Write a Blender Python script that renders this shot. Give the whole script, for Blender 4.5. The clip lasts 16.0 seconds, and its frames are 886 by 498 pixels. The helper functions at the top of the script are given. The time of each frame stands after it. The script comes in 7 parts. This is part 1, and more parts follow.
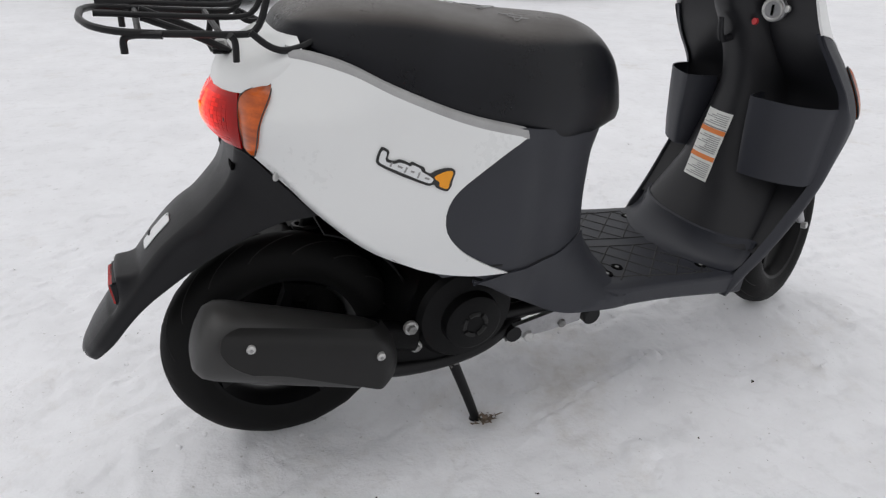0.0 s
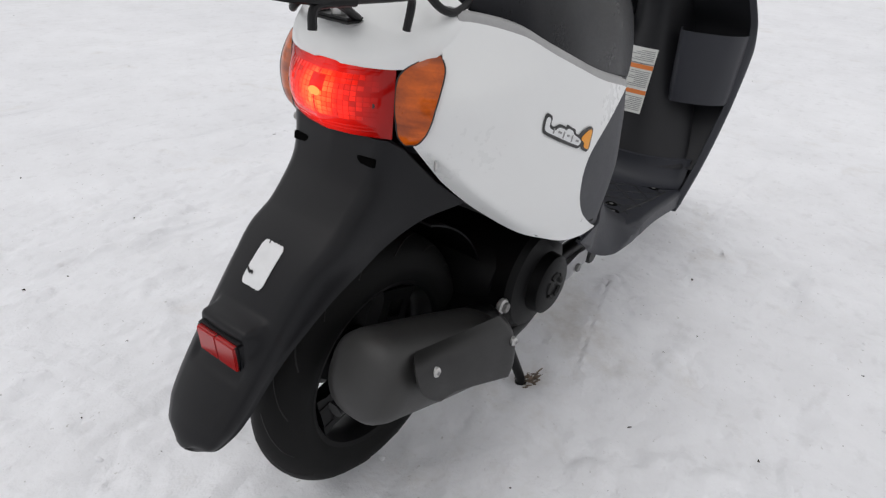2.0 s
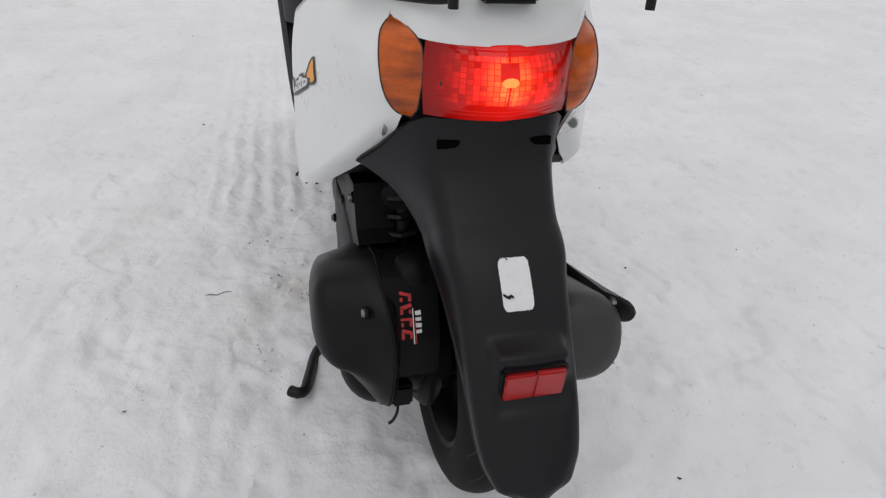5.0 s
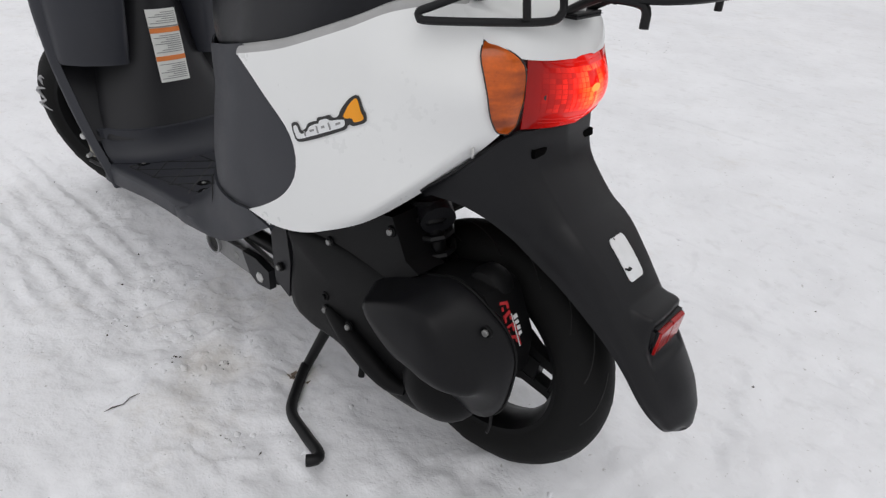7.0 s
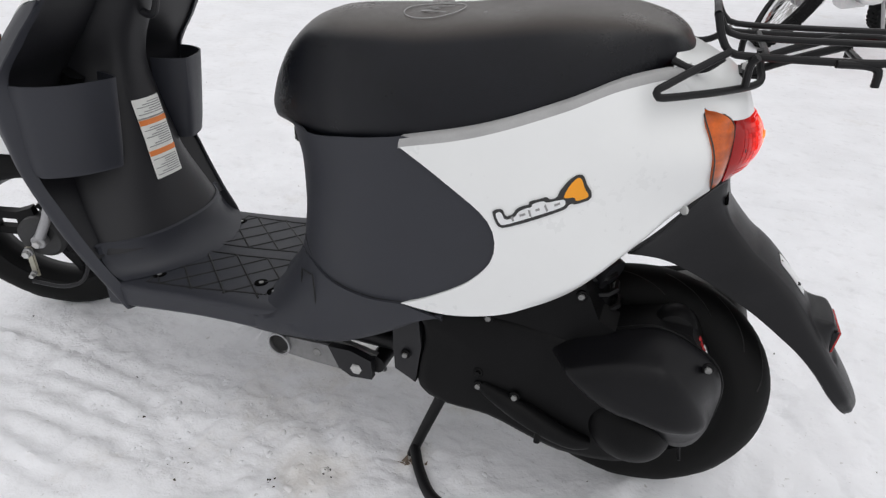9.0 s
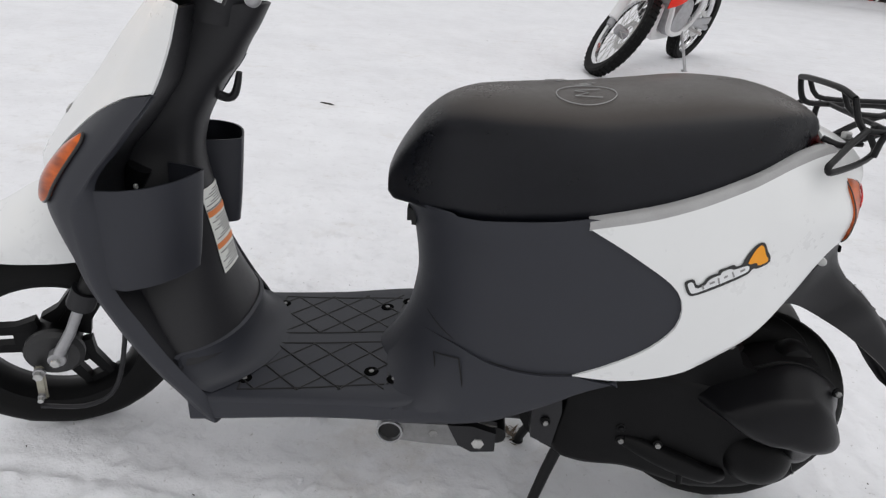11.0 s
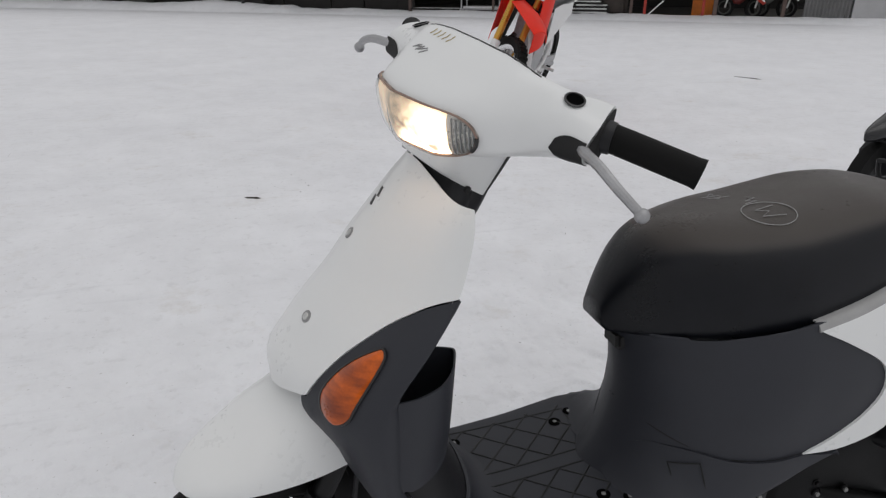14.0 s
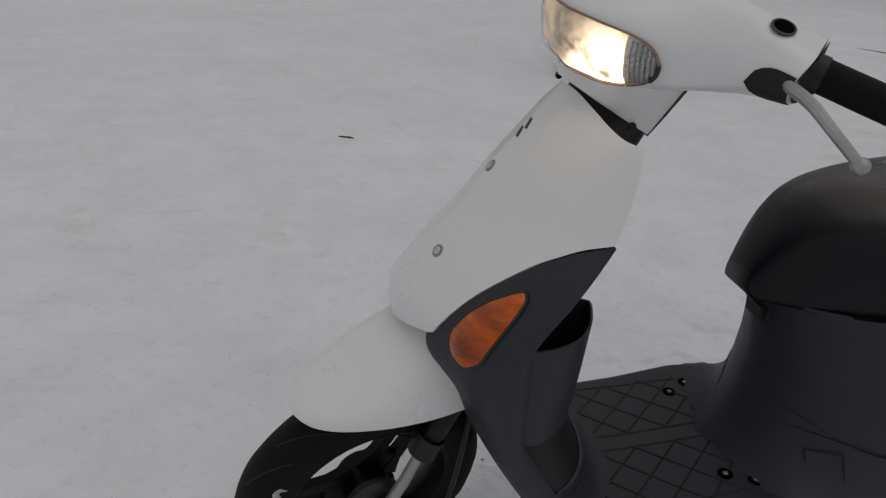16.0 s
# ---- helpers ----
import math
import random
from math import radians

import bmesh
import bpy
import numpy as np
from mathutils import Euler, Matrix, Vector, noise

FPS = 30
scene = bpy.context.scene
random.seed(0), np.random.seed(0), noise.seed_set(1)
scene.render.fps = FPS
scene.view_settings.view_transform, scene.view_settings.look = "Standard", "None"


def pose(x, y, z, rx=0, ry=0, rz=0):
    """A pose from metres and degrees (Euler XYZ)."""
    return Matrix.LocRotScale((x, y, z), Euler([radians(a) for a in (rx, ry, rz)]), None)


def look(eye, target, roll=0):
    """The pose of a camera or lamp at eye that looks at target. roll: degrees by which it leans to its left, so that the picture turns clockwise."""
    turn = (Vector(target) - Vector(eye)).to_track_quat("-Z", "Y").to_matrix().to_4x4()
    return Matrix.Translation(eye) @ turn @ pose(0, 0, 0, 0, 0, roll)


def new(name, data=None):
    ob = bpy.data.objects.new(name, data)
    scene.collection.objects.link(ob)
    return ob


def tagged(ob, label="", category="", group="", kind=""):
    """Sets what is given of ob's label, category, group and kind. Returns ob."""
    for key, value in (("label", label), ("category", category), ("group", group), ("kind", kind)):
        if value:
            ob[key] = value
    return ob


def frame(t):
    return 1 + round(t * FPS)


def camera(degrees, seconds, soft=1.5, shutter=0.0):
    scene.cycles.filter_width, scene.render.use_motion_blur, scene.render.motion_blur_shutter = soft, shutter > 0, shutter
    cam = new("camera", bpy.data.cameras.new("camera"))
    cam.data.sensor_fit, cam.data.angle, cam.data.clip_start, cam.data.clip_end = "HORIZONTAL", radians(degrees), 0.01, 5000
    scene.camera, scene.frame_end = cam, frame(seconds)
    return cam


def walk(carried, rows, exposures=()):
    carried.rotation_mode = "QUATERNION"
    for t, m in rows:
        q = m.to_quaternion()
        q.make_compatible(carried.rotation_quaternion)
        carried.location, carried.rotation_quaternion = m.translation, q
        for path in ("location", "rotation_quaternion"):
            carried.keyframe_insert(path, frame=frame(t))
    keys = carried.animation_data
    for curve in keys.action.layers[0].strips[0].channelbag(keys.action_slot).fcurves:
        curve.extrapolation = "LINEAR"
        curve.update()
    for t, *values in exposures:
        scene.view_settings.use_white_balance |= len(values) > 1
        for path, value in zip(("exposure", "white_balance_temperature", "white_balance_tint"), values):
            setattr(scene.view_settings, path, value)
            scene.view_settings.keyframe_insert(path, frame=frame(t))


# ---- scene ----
cam = camera(68.17, 16.0, soft=1.3)
PATH = [
    (0.00, -0.1407, -0.9536, 0.8458, 62.81, -1.88, -24.05),
    (0.50, -0.2440, -0.8331, 0.8046, 61.53, -2.21, -30.00),
    (1.00, -0.3389, -0.7275, 0.7945, 60.13, -2.09, -36.22),
    (1.50, -0.4746, -0.6288, 0.8052, 60.74, -2.24, -46.57),
    (2.00, -0.5500, -0.5329, 0.8037, 60.84, -3.00, -52.88),
    (2.50, -0.5834, -0.3967, 0.8044, 59.79, -1.32, -62.63),
    (3.00, -0.6424, -0.2703, 0.8178, 59.87, -1.29, -72.76),
    (3.50, -0.7105, -0.1393, 0.8259, 59.09, -2.32, -82.31),
    (4.00, -0.6885, -0.0335, 0.8072, 57.85, -1.77, -89.21),
    (4.50, -0.6648, 0.0740, 0.8150, 56.44, -1.53, -95.40),
    (4.70, -0.6692, 0.1262, 0.8105, 56.85, -1.67, -98.69),
    (5.75, -0.6027, 0.3793, 0.8130, 57.07, -2.13, -117.14),
    (6.80, -0.4361, 0.5923, 0.8154, 57.30, -2.59, -135.58),
    (7.00, -0.4135, 0.6315, 0.8225, 58.29, -3.28, -138.16),
    (7.50, -0.3295, 0.6640, 0.8158, 58.40, -4.68, -141.94),
    (8.00, -0.2077, 0.6828, 0.8242, 57.81, -3.12, -149.49),
    (8.50, -0.0931, 0.7587, 0.8401, 58.63, -2.94, -154.42),
    (9.00, 0.0369, 0.8578, 0.8652, 60.46, -2.37, -159.64),
    (9.20, 0.0796, 0.8663, 0.8671, 60.51, -3.26, -160.61),
    (10.25, 0.3270, 0.9254, 0.8911, 62.05, -4.09, -169.50),
    (11.30, 0.5745, 0.9244, 0.9150, 63.59, -4.93, -178.38),
    (11.50, 0.6133, 0.9085, 0.9083, 63.67, -4.86, -178.76),
    (12.00, 0.7372, 0.8428, 0.9330, 63.79, -2.35, 176.12),
    (12.50, 0.8243, 0.8286, 0.9499, 62.46, -2.71, 171.23),
    (13.00, 0.9654, 0.8517, 0.9914, 62.79, -0.86, 166.00),
    (13.50, 1.0472, 0.8621, 1.0216, 62.55, -0.48, 164.63),
    (14.00, 1.0838, 0.8409, 1.0662, 66.98, -0.11, 165.60),
    (14.50, 1.1025, 0.8218, 1.0765, 68.35, -0.75, 167.56),
    (15.00, 1.1139, 0.8107, 1.0751, 68.54, -0.79, 169.05),
    (15.50, 1.1437, 0.8009, 1.0575, 66.33, -0.93, 171.12),
    (16.00, 1.1657, 0.7758, 1.0138, 63.12, -2.37, 173.21),
]
walk(cam, [(t, pose(x, y, z, rx, ry, rz)) for t, x, y, z, rx, ry, rz in PATH],
     exposures=((0.0, -0.07), (0.8, -0.08), (1.5, -0.12), (2.5, 0.02), (3.0, 0.0), (3.5, -0.14), (4.0, -0.25), (4.5, -0.29), (4.7, -0.28), (7.0, -0.08), (7.5, -0.02), (8.0, -0.03), (8.5, -0.06), (9.0, 0.08), (9.2, 0.10), (11.3, -0.06), (12.0, -0.10), (12.5, -0.24), (13.0, -0.25), (13.4, -0.35), (14.0, -0.45), (14.5, -0.65), (15.0, -0.90), (15.5, -1.02), (16.0, -1.06)))

# ---- light: overcast winter sky ----
world = bpy.data.worlds.new("overcast_sky")
scene.world = world
world.use_nodes = True
wn = world.node_tree.nodes
wl = world.node_tree.links
sky = wn.new("ShaderNodeTexSky")
sky.sky_type = 'NISHITA'
sky.sun_disc = False
sky.sun_elevation = radians(60)
sky.sun_rotation = radians(329)
sky.air_density = 1.0
sky.dust_density = 6.0
sky.ozone_density = 1.0
hs = wn.new("ShaderNodeHueSaturation")
hs.inputs["Saturation"].default_value = 0.12
hs.inputs["Value"].default_value = 1.0
wl.new(sky.outputs[0], hs.inputs["Color"])
# the cloud cover evens the sky out
cloud = wn.new("ShaderNodeMix")
cloud.data_type = 'RGBA'
cloud.inputs[0].default_value = 0.85
cloud.inputs[7].default_value = (8.08, 8.06, 8.20, 1)
wl.new(hs.outputs[0], cloud.inputs[6])
wl.new(cloud.outputs[2], wn["Background"].inputs[0])
wn["Background"].inputs[1].default_value = 0.1035
sun_data = bpy.data.lights.new("sun", 'SUN')
sun_data.energy = 0.4
sun_data.angle = radians(40)
sun_data.color = (1.0, 0.985, 0.975)
sun = new("sun", sun_data)
sun.matrix_world = look((-3, 0.5, 10), (0, 0, 0))


# ---- material helpers ----
def mat(name, color, rough=0.5, metal=0.0, vary=0.06, scale=6.0, bump=0.0, bscale=300.0, coat=0.0, spec=0.5, dirt=0.0):
    """Procedural paint, plastic, rubber or metal with two scales of variation, fine relief and worn gloss."""
    m = bpy.data.materials.new(name)
    m.use_nodes = True
    nt = m.node_tree
    n, l = nt.nodes, nt.links
    p = n["Principled BSDF"]
    p.inputs["Metallic"].default_value = metal
    p.inputs["Specular IOR Level"].default_value = spec
    p.inputs["Coat Weight"].default_value = coat
    p.inputs["Coat Roughness"].default_value = 0.08
    tc = n.new("ShaderNodeTexCoord")
    big = n.new("ShaderNodeTexNoise")
    big.inputs["Scale"].default_value = scale
    big.inputs["Detail"].default_value = 5
    big.inputs["Roughness"].default_value = 0.65
    l.new(tc.outputs["Object"], big.inputs["Vector"])
    fine = n.new("ShaderNodeTexNoise")
    fine.inputs["Scale"].default_value = scale * 22
    fine.inputs["Detail"].default_value = 3
    l.new(tc.outputs["Object"], fine.inputs["Vector"])
    add = n.new("ShaderNodeMath")
    add.operation = 'MULTIPLY_ADD'
    add.inputs[1].default_value = 0.35
    l.new(fine.outputs["Fac"], add.inputs[0])
    l.new(big.outputs["Fac"], add.inputs[2])
    ramp = n.new("ShaderNodeValToRGB")
    c = np.array(color[:3])
    ramp.color_ramp.elements[0].position, ramp.color_ramp.elements[1].position = 0.38, 0.95
    ramp.color_ramp.elements[0].color = (*np.clip(c * (1 - vary * 1.6), 0, 1), 1)
    ramp.color_ramp.elements[1].color = (*np.clip(c * (1 + vary) + dirt * 0.02, 0, 1), 1)
    l.new(add.outputs[0], ramp.inputs[0])
    l.new(ramp.outputs[0], p.inputs["Base Color"])
    rr = n.new("ShaderNodeMapRange")
    rr.inputs["From Min"].default_value, rr.inputs["From Max"].default_value = 0.4, 0.95
    rr.inputs["To Min"].default_value, rr.inputs["To Max"].default_value = max(rough - 0.07, 0.02), min(rough + 0.1, 1)
    l.new(add.outputs[0], rr.inputs[0])
    l.new(rr.outputs[0], p.inputs["Roughness"])
    if bump:
        bt = n.new("ShaderNodeTexNoise")
        bt.inputs["Scale"].default_value = bscale
        bt.inputs["Detail"].default_value = 3
        l.new(tc.outputs["Object"], bt.inputs["Vector"])
        b = n.new("ShaderNodeBump")
        b.inputs["Strength"].default_value = bump
        b.inputs["Distance"].default_value = 0.001
        l.new(bt.outputs["Fac"], b.inputs["Height"])
        l.new(b.outputs[0], p.inputs["Normal"])
    return m


def lens_mat(name, color, rough=0.12, emit=0.0, transmission=0.55, ribs=0.0, emit_color=None):
    m = mat(name, color, rough, vary=0.12, scale=14, spec=0.6)
    p = m.node_tree.nodes["Principled BSDF"]
    p.inputs["Transmission Weight"].default_value = transmission
    p.inputs["IOR"].default_value = 1.49
    if emit:
        p.inputs["Emission Color"].default_value = (*(emit_color or color), 1)
        p.inputs["Emission Strength"].default_value = emit
    return m


def snow_material():
    m = bpy.data.materials.new("trodden_snow")
    m.use_nodes = True
    n, l = m.node_tree.nodes, m.node_tree.links
    p = n["Principled BSDF"]
    p.inputs["Roughness"].default_value = 0.75
    p.inputs["Specular IOR Level"].default_value = 0.25
    p.inputs["Subsurface Weight"].default_value = 0.0
    tc = n.new("ShaderNodeTexCoord")

    def noise_tex(scale, detail=4, rough=0.6, stretch=None):
        t = n.new("ShaderNodeTexNoise")
        t.inputs["Scale"].default_value = scale
        t.inputs["Detail"].default_value = detail
        t.inputs["Roughness"].default_value = rough
        if stretch:
            mp = n.new("ShaderNodeMapping")
            mp.inputs["Scale"].default_value = stretch
            mp.inputs["Rotation"].default_value = (0, 0, 0.5)
            l.new(tc.outputs["Object"], mp.inputs["Vector"])
            l.new(mp.outputs[0], t.inputs["Vector"])
        else:
            l.new(tc.outputs["Object"], t.inputs["Vector"])
        return t

    def ramp(src, a, ca, b, cb):
        r = n.new("ShaderNodeValToRGB")
        r.color_ramp.elements[0].position, r.color_ramp.elements[1].position = a, b
        r.color_ramp.elements[0].color, r.color_ramp.elements[1].color = (*ca, 1), (*cb, 1)
        l.new(src, r.inputs[0])
        return r.outputs[0]

    def mix(kind, fac, a, b):
        x = n.new("ShaderNodeMix")
        x.data_type, x.blend_type = 'RGBA', kind
        if isinstance(fac, float):
            x.inputs[0].default_value = fac
        else:
            l.new(fac, x.inputs[0])
        l.new(a, x.inputs[6])
        l.new(b, x.inputs[7])
        return x.outputs[2]

    base = ramp(noise_tex(1.1, 6).outputs["Fac"], 0.3, (0.80, 0.805, 0.832), 0.75, (0.87, 0.875, 0.900))
    patch = ramp(noise_tex(4.5, 6, 0.7).outputs["Fac"], 0.36, (0.95, 0.948, 0.946), 0.6, (1, 1, 1))
    grain = ramp(noise_tex(22, 6, 0.6).outputs["Fac"], 0.30, (0.92, 0.918, 0.916), 0.44, (1, 1, 1))
    col = mix('MULTIPLY', 1.0, base, patch)
    col = mix('MULTIPLY', 1.0, col, grain)
    # grey scuffs drawn out along the yard, and scattered specks of grit
    scuff = ramp(noise_tex(2.2, 5, 0.6, (0.7, 5.0, 1)).outputs["Fac"], 0.60, (1, 1, 1), 0.78, (0.90, 0.90, 0.905))
    col = mix('MULTIPLY', 1.0, col, scuff)
    grit = ramp(noise_tex(95, 2, 0.5).outputs["Fac"], 0.70, (1, 1, 1), 0.78, (0.70, 0.69, 0.67))
    col = mix('MULTIPLY', 1.0, col, grit)
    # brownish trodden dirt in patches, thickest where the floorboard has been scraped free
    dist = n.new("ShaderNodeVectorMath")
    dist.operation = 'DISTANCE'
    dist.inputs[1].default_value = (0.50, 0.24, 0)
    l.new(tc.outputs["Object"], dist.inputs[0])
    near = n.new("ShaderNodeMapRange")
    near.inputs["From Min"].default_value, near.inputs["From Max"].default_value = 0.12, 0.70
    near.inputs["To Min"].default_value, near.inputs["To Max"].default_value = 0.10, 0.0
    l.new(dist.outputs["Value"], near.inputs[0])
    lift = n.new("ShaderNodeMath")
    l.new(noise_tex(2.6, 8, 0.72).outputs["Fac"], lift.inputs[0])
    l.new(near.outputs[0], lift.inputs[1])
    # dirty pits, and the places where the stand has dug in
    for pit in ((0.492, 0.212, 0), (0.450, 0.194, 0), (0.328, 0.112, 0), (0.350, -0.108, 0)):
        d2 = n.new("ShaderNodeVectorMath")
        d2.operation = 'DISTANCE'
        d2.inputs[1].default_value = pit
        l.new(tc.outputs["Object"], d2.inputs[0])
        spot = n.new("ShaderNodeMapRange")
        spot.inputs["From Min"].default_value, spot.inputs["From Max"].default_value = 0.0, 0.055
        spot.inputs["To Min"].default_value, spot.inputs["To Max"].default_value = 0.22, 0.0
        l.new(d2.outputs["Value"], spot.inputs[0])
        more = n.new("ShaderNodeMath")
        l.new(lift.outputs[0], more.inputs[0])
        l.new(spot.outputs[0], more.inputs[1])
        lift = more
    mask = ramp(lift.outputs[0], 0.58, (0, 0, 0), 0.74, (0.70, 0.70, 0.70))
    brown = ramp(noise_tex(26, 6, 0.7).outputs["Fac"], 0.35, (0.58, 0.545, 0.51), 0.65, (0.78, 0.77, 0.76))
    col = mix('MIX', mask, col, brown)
    l.new(col, p.inputs["Base Color"])
    bump_last = None
    for scale, strength, dist, detail in ((6, 0.30, 0.03, 4), (19, 0.38, 0.014, 4), (80, 0.25, 0.004, 3)):
        b = n.new("ShaderNodeBump")
        b.inputs["Strength"].default_value = strength
        b.inputs["Distance"].default_value = dist
        l.new(noise_tex(scale, detail, 0.65).outputs["Fac"], b.inputs["Height"])
        if bump_last:
            l.new(bump_last, b.inputs["Normal"])
        bump_last = b.outputs[0]
    # broken edges of packed plates, in some places more than in others
    for scale, dist in ((7.0, 0.006), (17.0, 0.004)):
        plates = ramp(noise_tex(scale, 6, 0.62, (1, 1.4, 1)).outputs["Fac"], 0.52, (0, 0, 0), 0.56, (1, 1, 1))
        where = ramp(noise_tex(1.6, 3, 0.5).outputs["Fac"], 0.42, (0, 0, 0), 0.62, (1, 1, 1))
        b = n.new("ShaderNodeBump")
        b.inputs["Strength"].default_value = 0.22
        b.inputs["Distance"].default_value = dist
        l.new(mix('MULTIPLY', 1.0, plates, where), b.inputs["Height"])
        l.new(bump_last, b.inputs["Normal"])
        bump_last = b.outputs[0]
    l.new(bump_last, p.inputs["Normal"])
    return m


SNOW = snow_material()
WHITE = mat("white_paint", (0.785, 0.795, 0.792), 0.3, vary=0.008, scale=5, coat=0.35, dirt=0.0)
GREY = mat("dark_grey_plastic", (0.0255, 0.0272, 0.0350), 0.5, spec=0.4, vary=0.10, scale=7, bump=0.12, bscale=900)
BLACK = mat("black_plastic", (0.0125, 0.0126, 0.0150), 0.45, spec=0.38, vary=0.18, scale=8, bump=0.10, bscale=800)
FENDER = mat("satin_black_plastic", (0.0056, 0.0057, 0.0072), 0.36, spec=0.28, vary=0.22, scale=9, bump=0.12, bscale=700)
AIRBOX = mat("air_box_plastic", (0.0064, 0.0064, 0.0074), 0.34, spec=0.17, vary=0.2, scale=9, bump=0.12, bscale=700)
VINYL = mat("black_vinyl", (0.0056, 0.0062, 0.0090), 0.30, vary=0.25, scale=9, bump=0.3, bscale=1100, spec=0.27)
# faded brown on upward faces, with the sky's sheen put into the colour too
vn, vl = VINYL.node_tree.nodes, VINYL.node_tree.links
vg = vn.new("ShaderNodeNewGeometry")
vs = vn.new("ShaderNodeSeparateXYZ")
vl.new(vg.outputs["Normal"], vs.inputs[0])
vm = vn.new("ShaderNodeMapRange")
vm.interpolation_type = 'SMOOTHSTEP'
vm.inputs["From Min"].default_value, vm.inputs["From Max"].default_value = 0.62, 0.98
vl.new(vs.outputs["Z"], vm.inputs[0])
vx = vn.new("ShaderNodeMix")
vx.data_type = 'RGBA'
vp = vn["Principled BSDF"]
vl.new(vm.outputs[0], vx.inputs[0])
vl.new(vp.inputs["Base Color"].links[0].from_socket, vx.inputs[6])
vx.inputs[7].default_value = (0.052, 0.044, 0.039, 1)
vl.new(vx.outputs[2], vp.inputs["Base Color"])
WHEEL_BLACK = mat("black_wheel_paint", (0.0036, 0.0036, 0.0040), 0.42, spec=0.16, vary=0.25, scale=25, bump=0.1)
RUBBER = mat("tyre_rubber", (0.006, 0.006, 0.006), 0.65, spec=0.16, vary=0.25, scale=20, bump=0.3, bscale=500)
BLACKMETAL = mat("black_painted_steel", (0.006, 0.006, 0.0068), 0.4, spec=0.28, vary=0.2, scale=25, bump=0.1)
ENGINE = mat("engine_black", (0.0054, 0.0054, 0.0058), 0.42, spec=0.12, vary=0.3, scale=14, bump=0.2, bscale=500)
HEATSHIELD = mat("muffler_satin_grey", (0.029, 0.0285, 0.028), 0.46, vary=0.15, scale=12, bump=0.15, bscale=700)
BOLT = mat("dulled_bolt", (0.27, 0.27, 0.265), 0.45, metal=0.5, vary=0.35, scale=90)
STEEL = mat("zinc_steel", (0.58, 0.58, 0.57), 0.35, metal=0.6, vary=0.2, scale=60)
ALU = mat("cast_aluminium", (0.42, 0.42, 0.43), 0.45, metal=0.75, vary=0.2, scale=30, bump=0.2)
CHROME = mat("chrome", (0.75, 0.75, 0.76), 0.14, metal=1.0, vary=0.08, scale=30)
STRIP = mat("silver_grey_trim", (0.36, 0.36, 0.36), 0.45, vary=0.1, scale=20)


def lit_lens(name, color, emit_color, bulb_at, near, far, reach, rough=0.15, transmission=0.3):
    """A lamp lens whose own emission paints the bulb's glow, strongest at bulb_at."""
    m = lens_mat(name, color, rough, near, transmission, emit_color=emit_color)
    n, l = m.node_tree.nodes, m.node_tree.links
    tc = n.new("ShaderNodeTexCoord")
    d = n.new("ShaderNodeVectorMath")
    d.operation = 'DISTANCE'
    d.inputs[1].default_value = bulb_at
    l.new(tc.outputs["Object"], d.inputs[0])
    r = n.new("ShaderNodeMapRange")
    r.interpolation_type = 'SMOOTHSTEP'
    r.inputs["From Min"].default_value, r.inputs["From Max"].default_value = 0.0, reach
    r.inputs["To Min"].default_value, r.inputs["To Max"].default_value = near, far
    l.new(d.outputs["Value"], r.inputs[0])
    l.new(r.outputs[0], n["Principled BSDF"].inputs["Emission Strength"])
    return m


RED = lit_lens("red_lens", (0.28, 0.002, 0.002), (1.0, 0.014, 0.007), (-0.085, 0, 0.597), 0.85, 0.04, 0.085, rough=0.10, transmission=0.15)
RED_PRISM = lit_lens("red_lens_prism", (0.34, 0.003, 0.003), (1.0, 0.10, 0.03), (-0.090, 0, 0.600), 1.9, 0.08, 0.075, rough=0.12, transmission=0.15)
# emission differs at random by prism, painted as if each caught the bulb differently
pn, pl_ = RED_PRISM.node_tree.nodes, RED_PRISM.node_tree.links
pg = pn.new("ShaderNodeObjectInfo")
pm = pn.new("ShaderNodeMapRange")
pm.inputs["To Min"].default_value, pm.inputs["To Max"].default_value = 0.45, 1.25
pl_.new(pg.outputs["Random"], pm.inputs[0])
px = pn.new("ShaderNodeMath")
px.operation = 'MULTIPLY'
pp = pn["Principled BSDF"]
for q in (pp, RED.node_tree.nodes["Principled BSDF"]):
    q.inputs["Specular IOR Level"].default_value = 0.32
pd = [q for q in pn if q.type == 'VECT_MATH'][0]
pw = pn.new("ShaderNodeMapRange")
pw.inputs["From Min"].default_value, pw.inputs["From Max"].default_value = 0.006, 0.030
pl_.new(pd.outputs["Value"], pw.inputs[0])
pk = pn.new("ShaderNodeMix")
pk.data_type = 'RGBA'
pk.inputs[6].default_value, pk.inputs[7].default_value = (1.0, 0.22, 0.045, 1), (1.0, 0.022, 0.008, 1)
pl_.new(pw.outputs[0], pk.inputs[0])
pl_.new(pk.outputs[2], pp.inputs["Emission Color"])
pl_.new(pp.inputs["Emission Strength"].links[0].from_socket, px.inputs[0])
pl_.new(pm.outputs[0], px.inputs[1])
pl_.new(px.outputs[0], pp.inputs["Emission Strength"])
ORANGE = lens_mat("orange_lens", (0.62, 0.112, 0.0), rough=0.30, transmission=0.0)
ORANGE.node_tree.nodes["Principled BSDF"].inputs["Specular IOR Level"].default_value = 0.3
ORANGE.node_tree.nodes["Principled BSDF"].inputs["Coat Weight"].default_value = 0.5
for q in ORANGE.node_tree.nodes:
    if q.type == 'VALTORGB':
        q.color_ramp.elements[0].color = (0.38, 0.060, 0.0, 1)
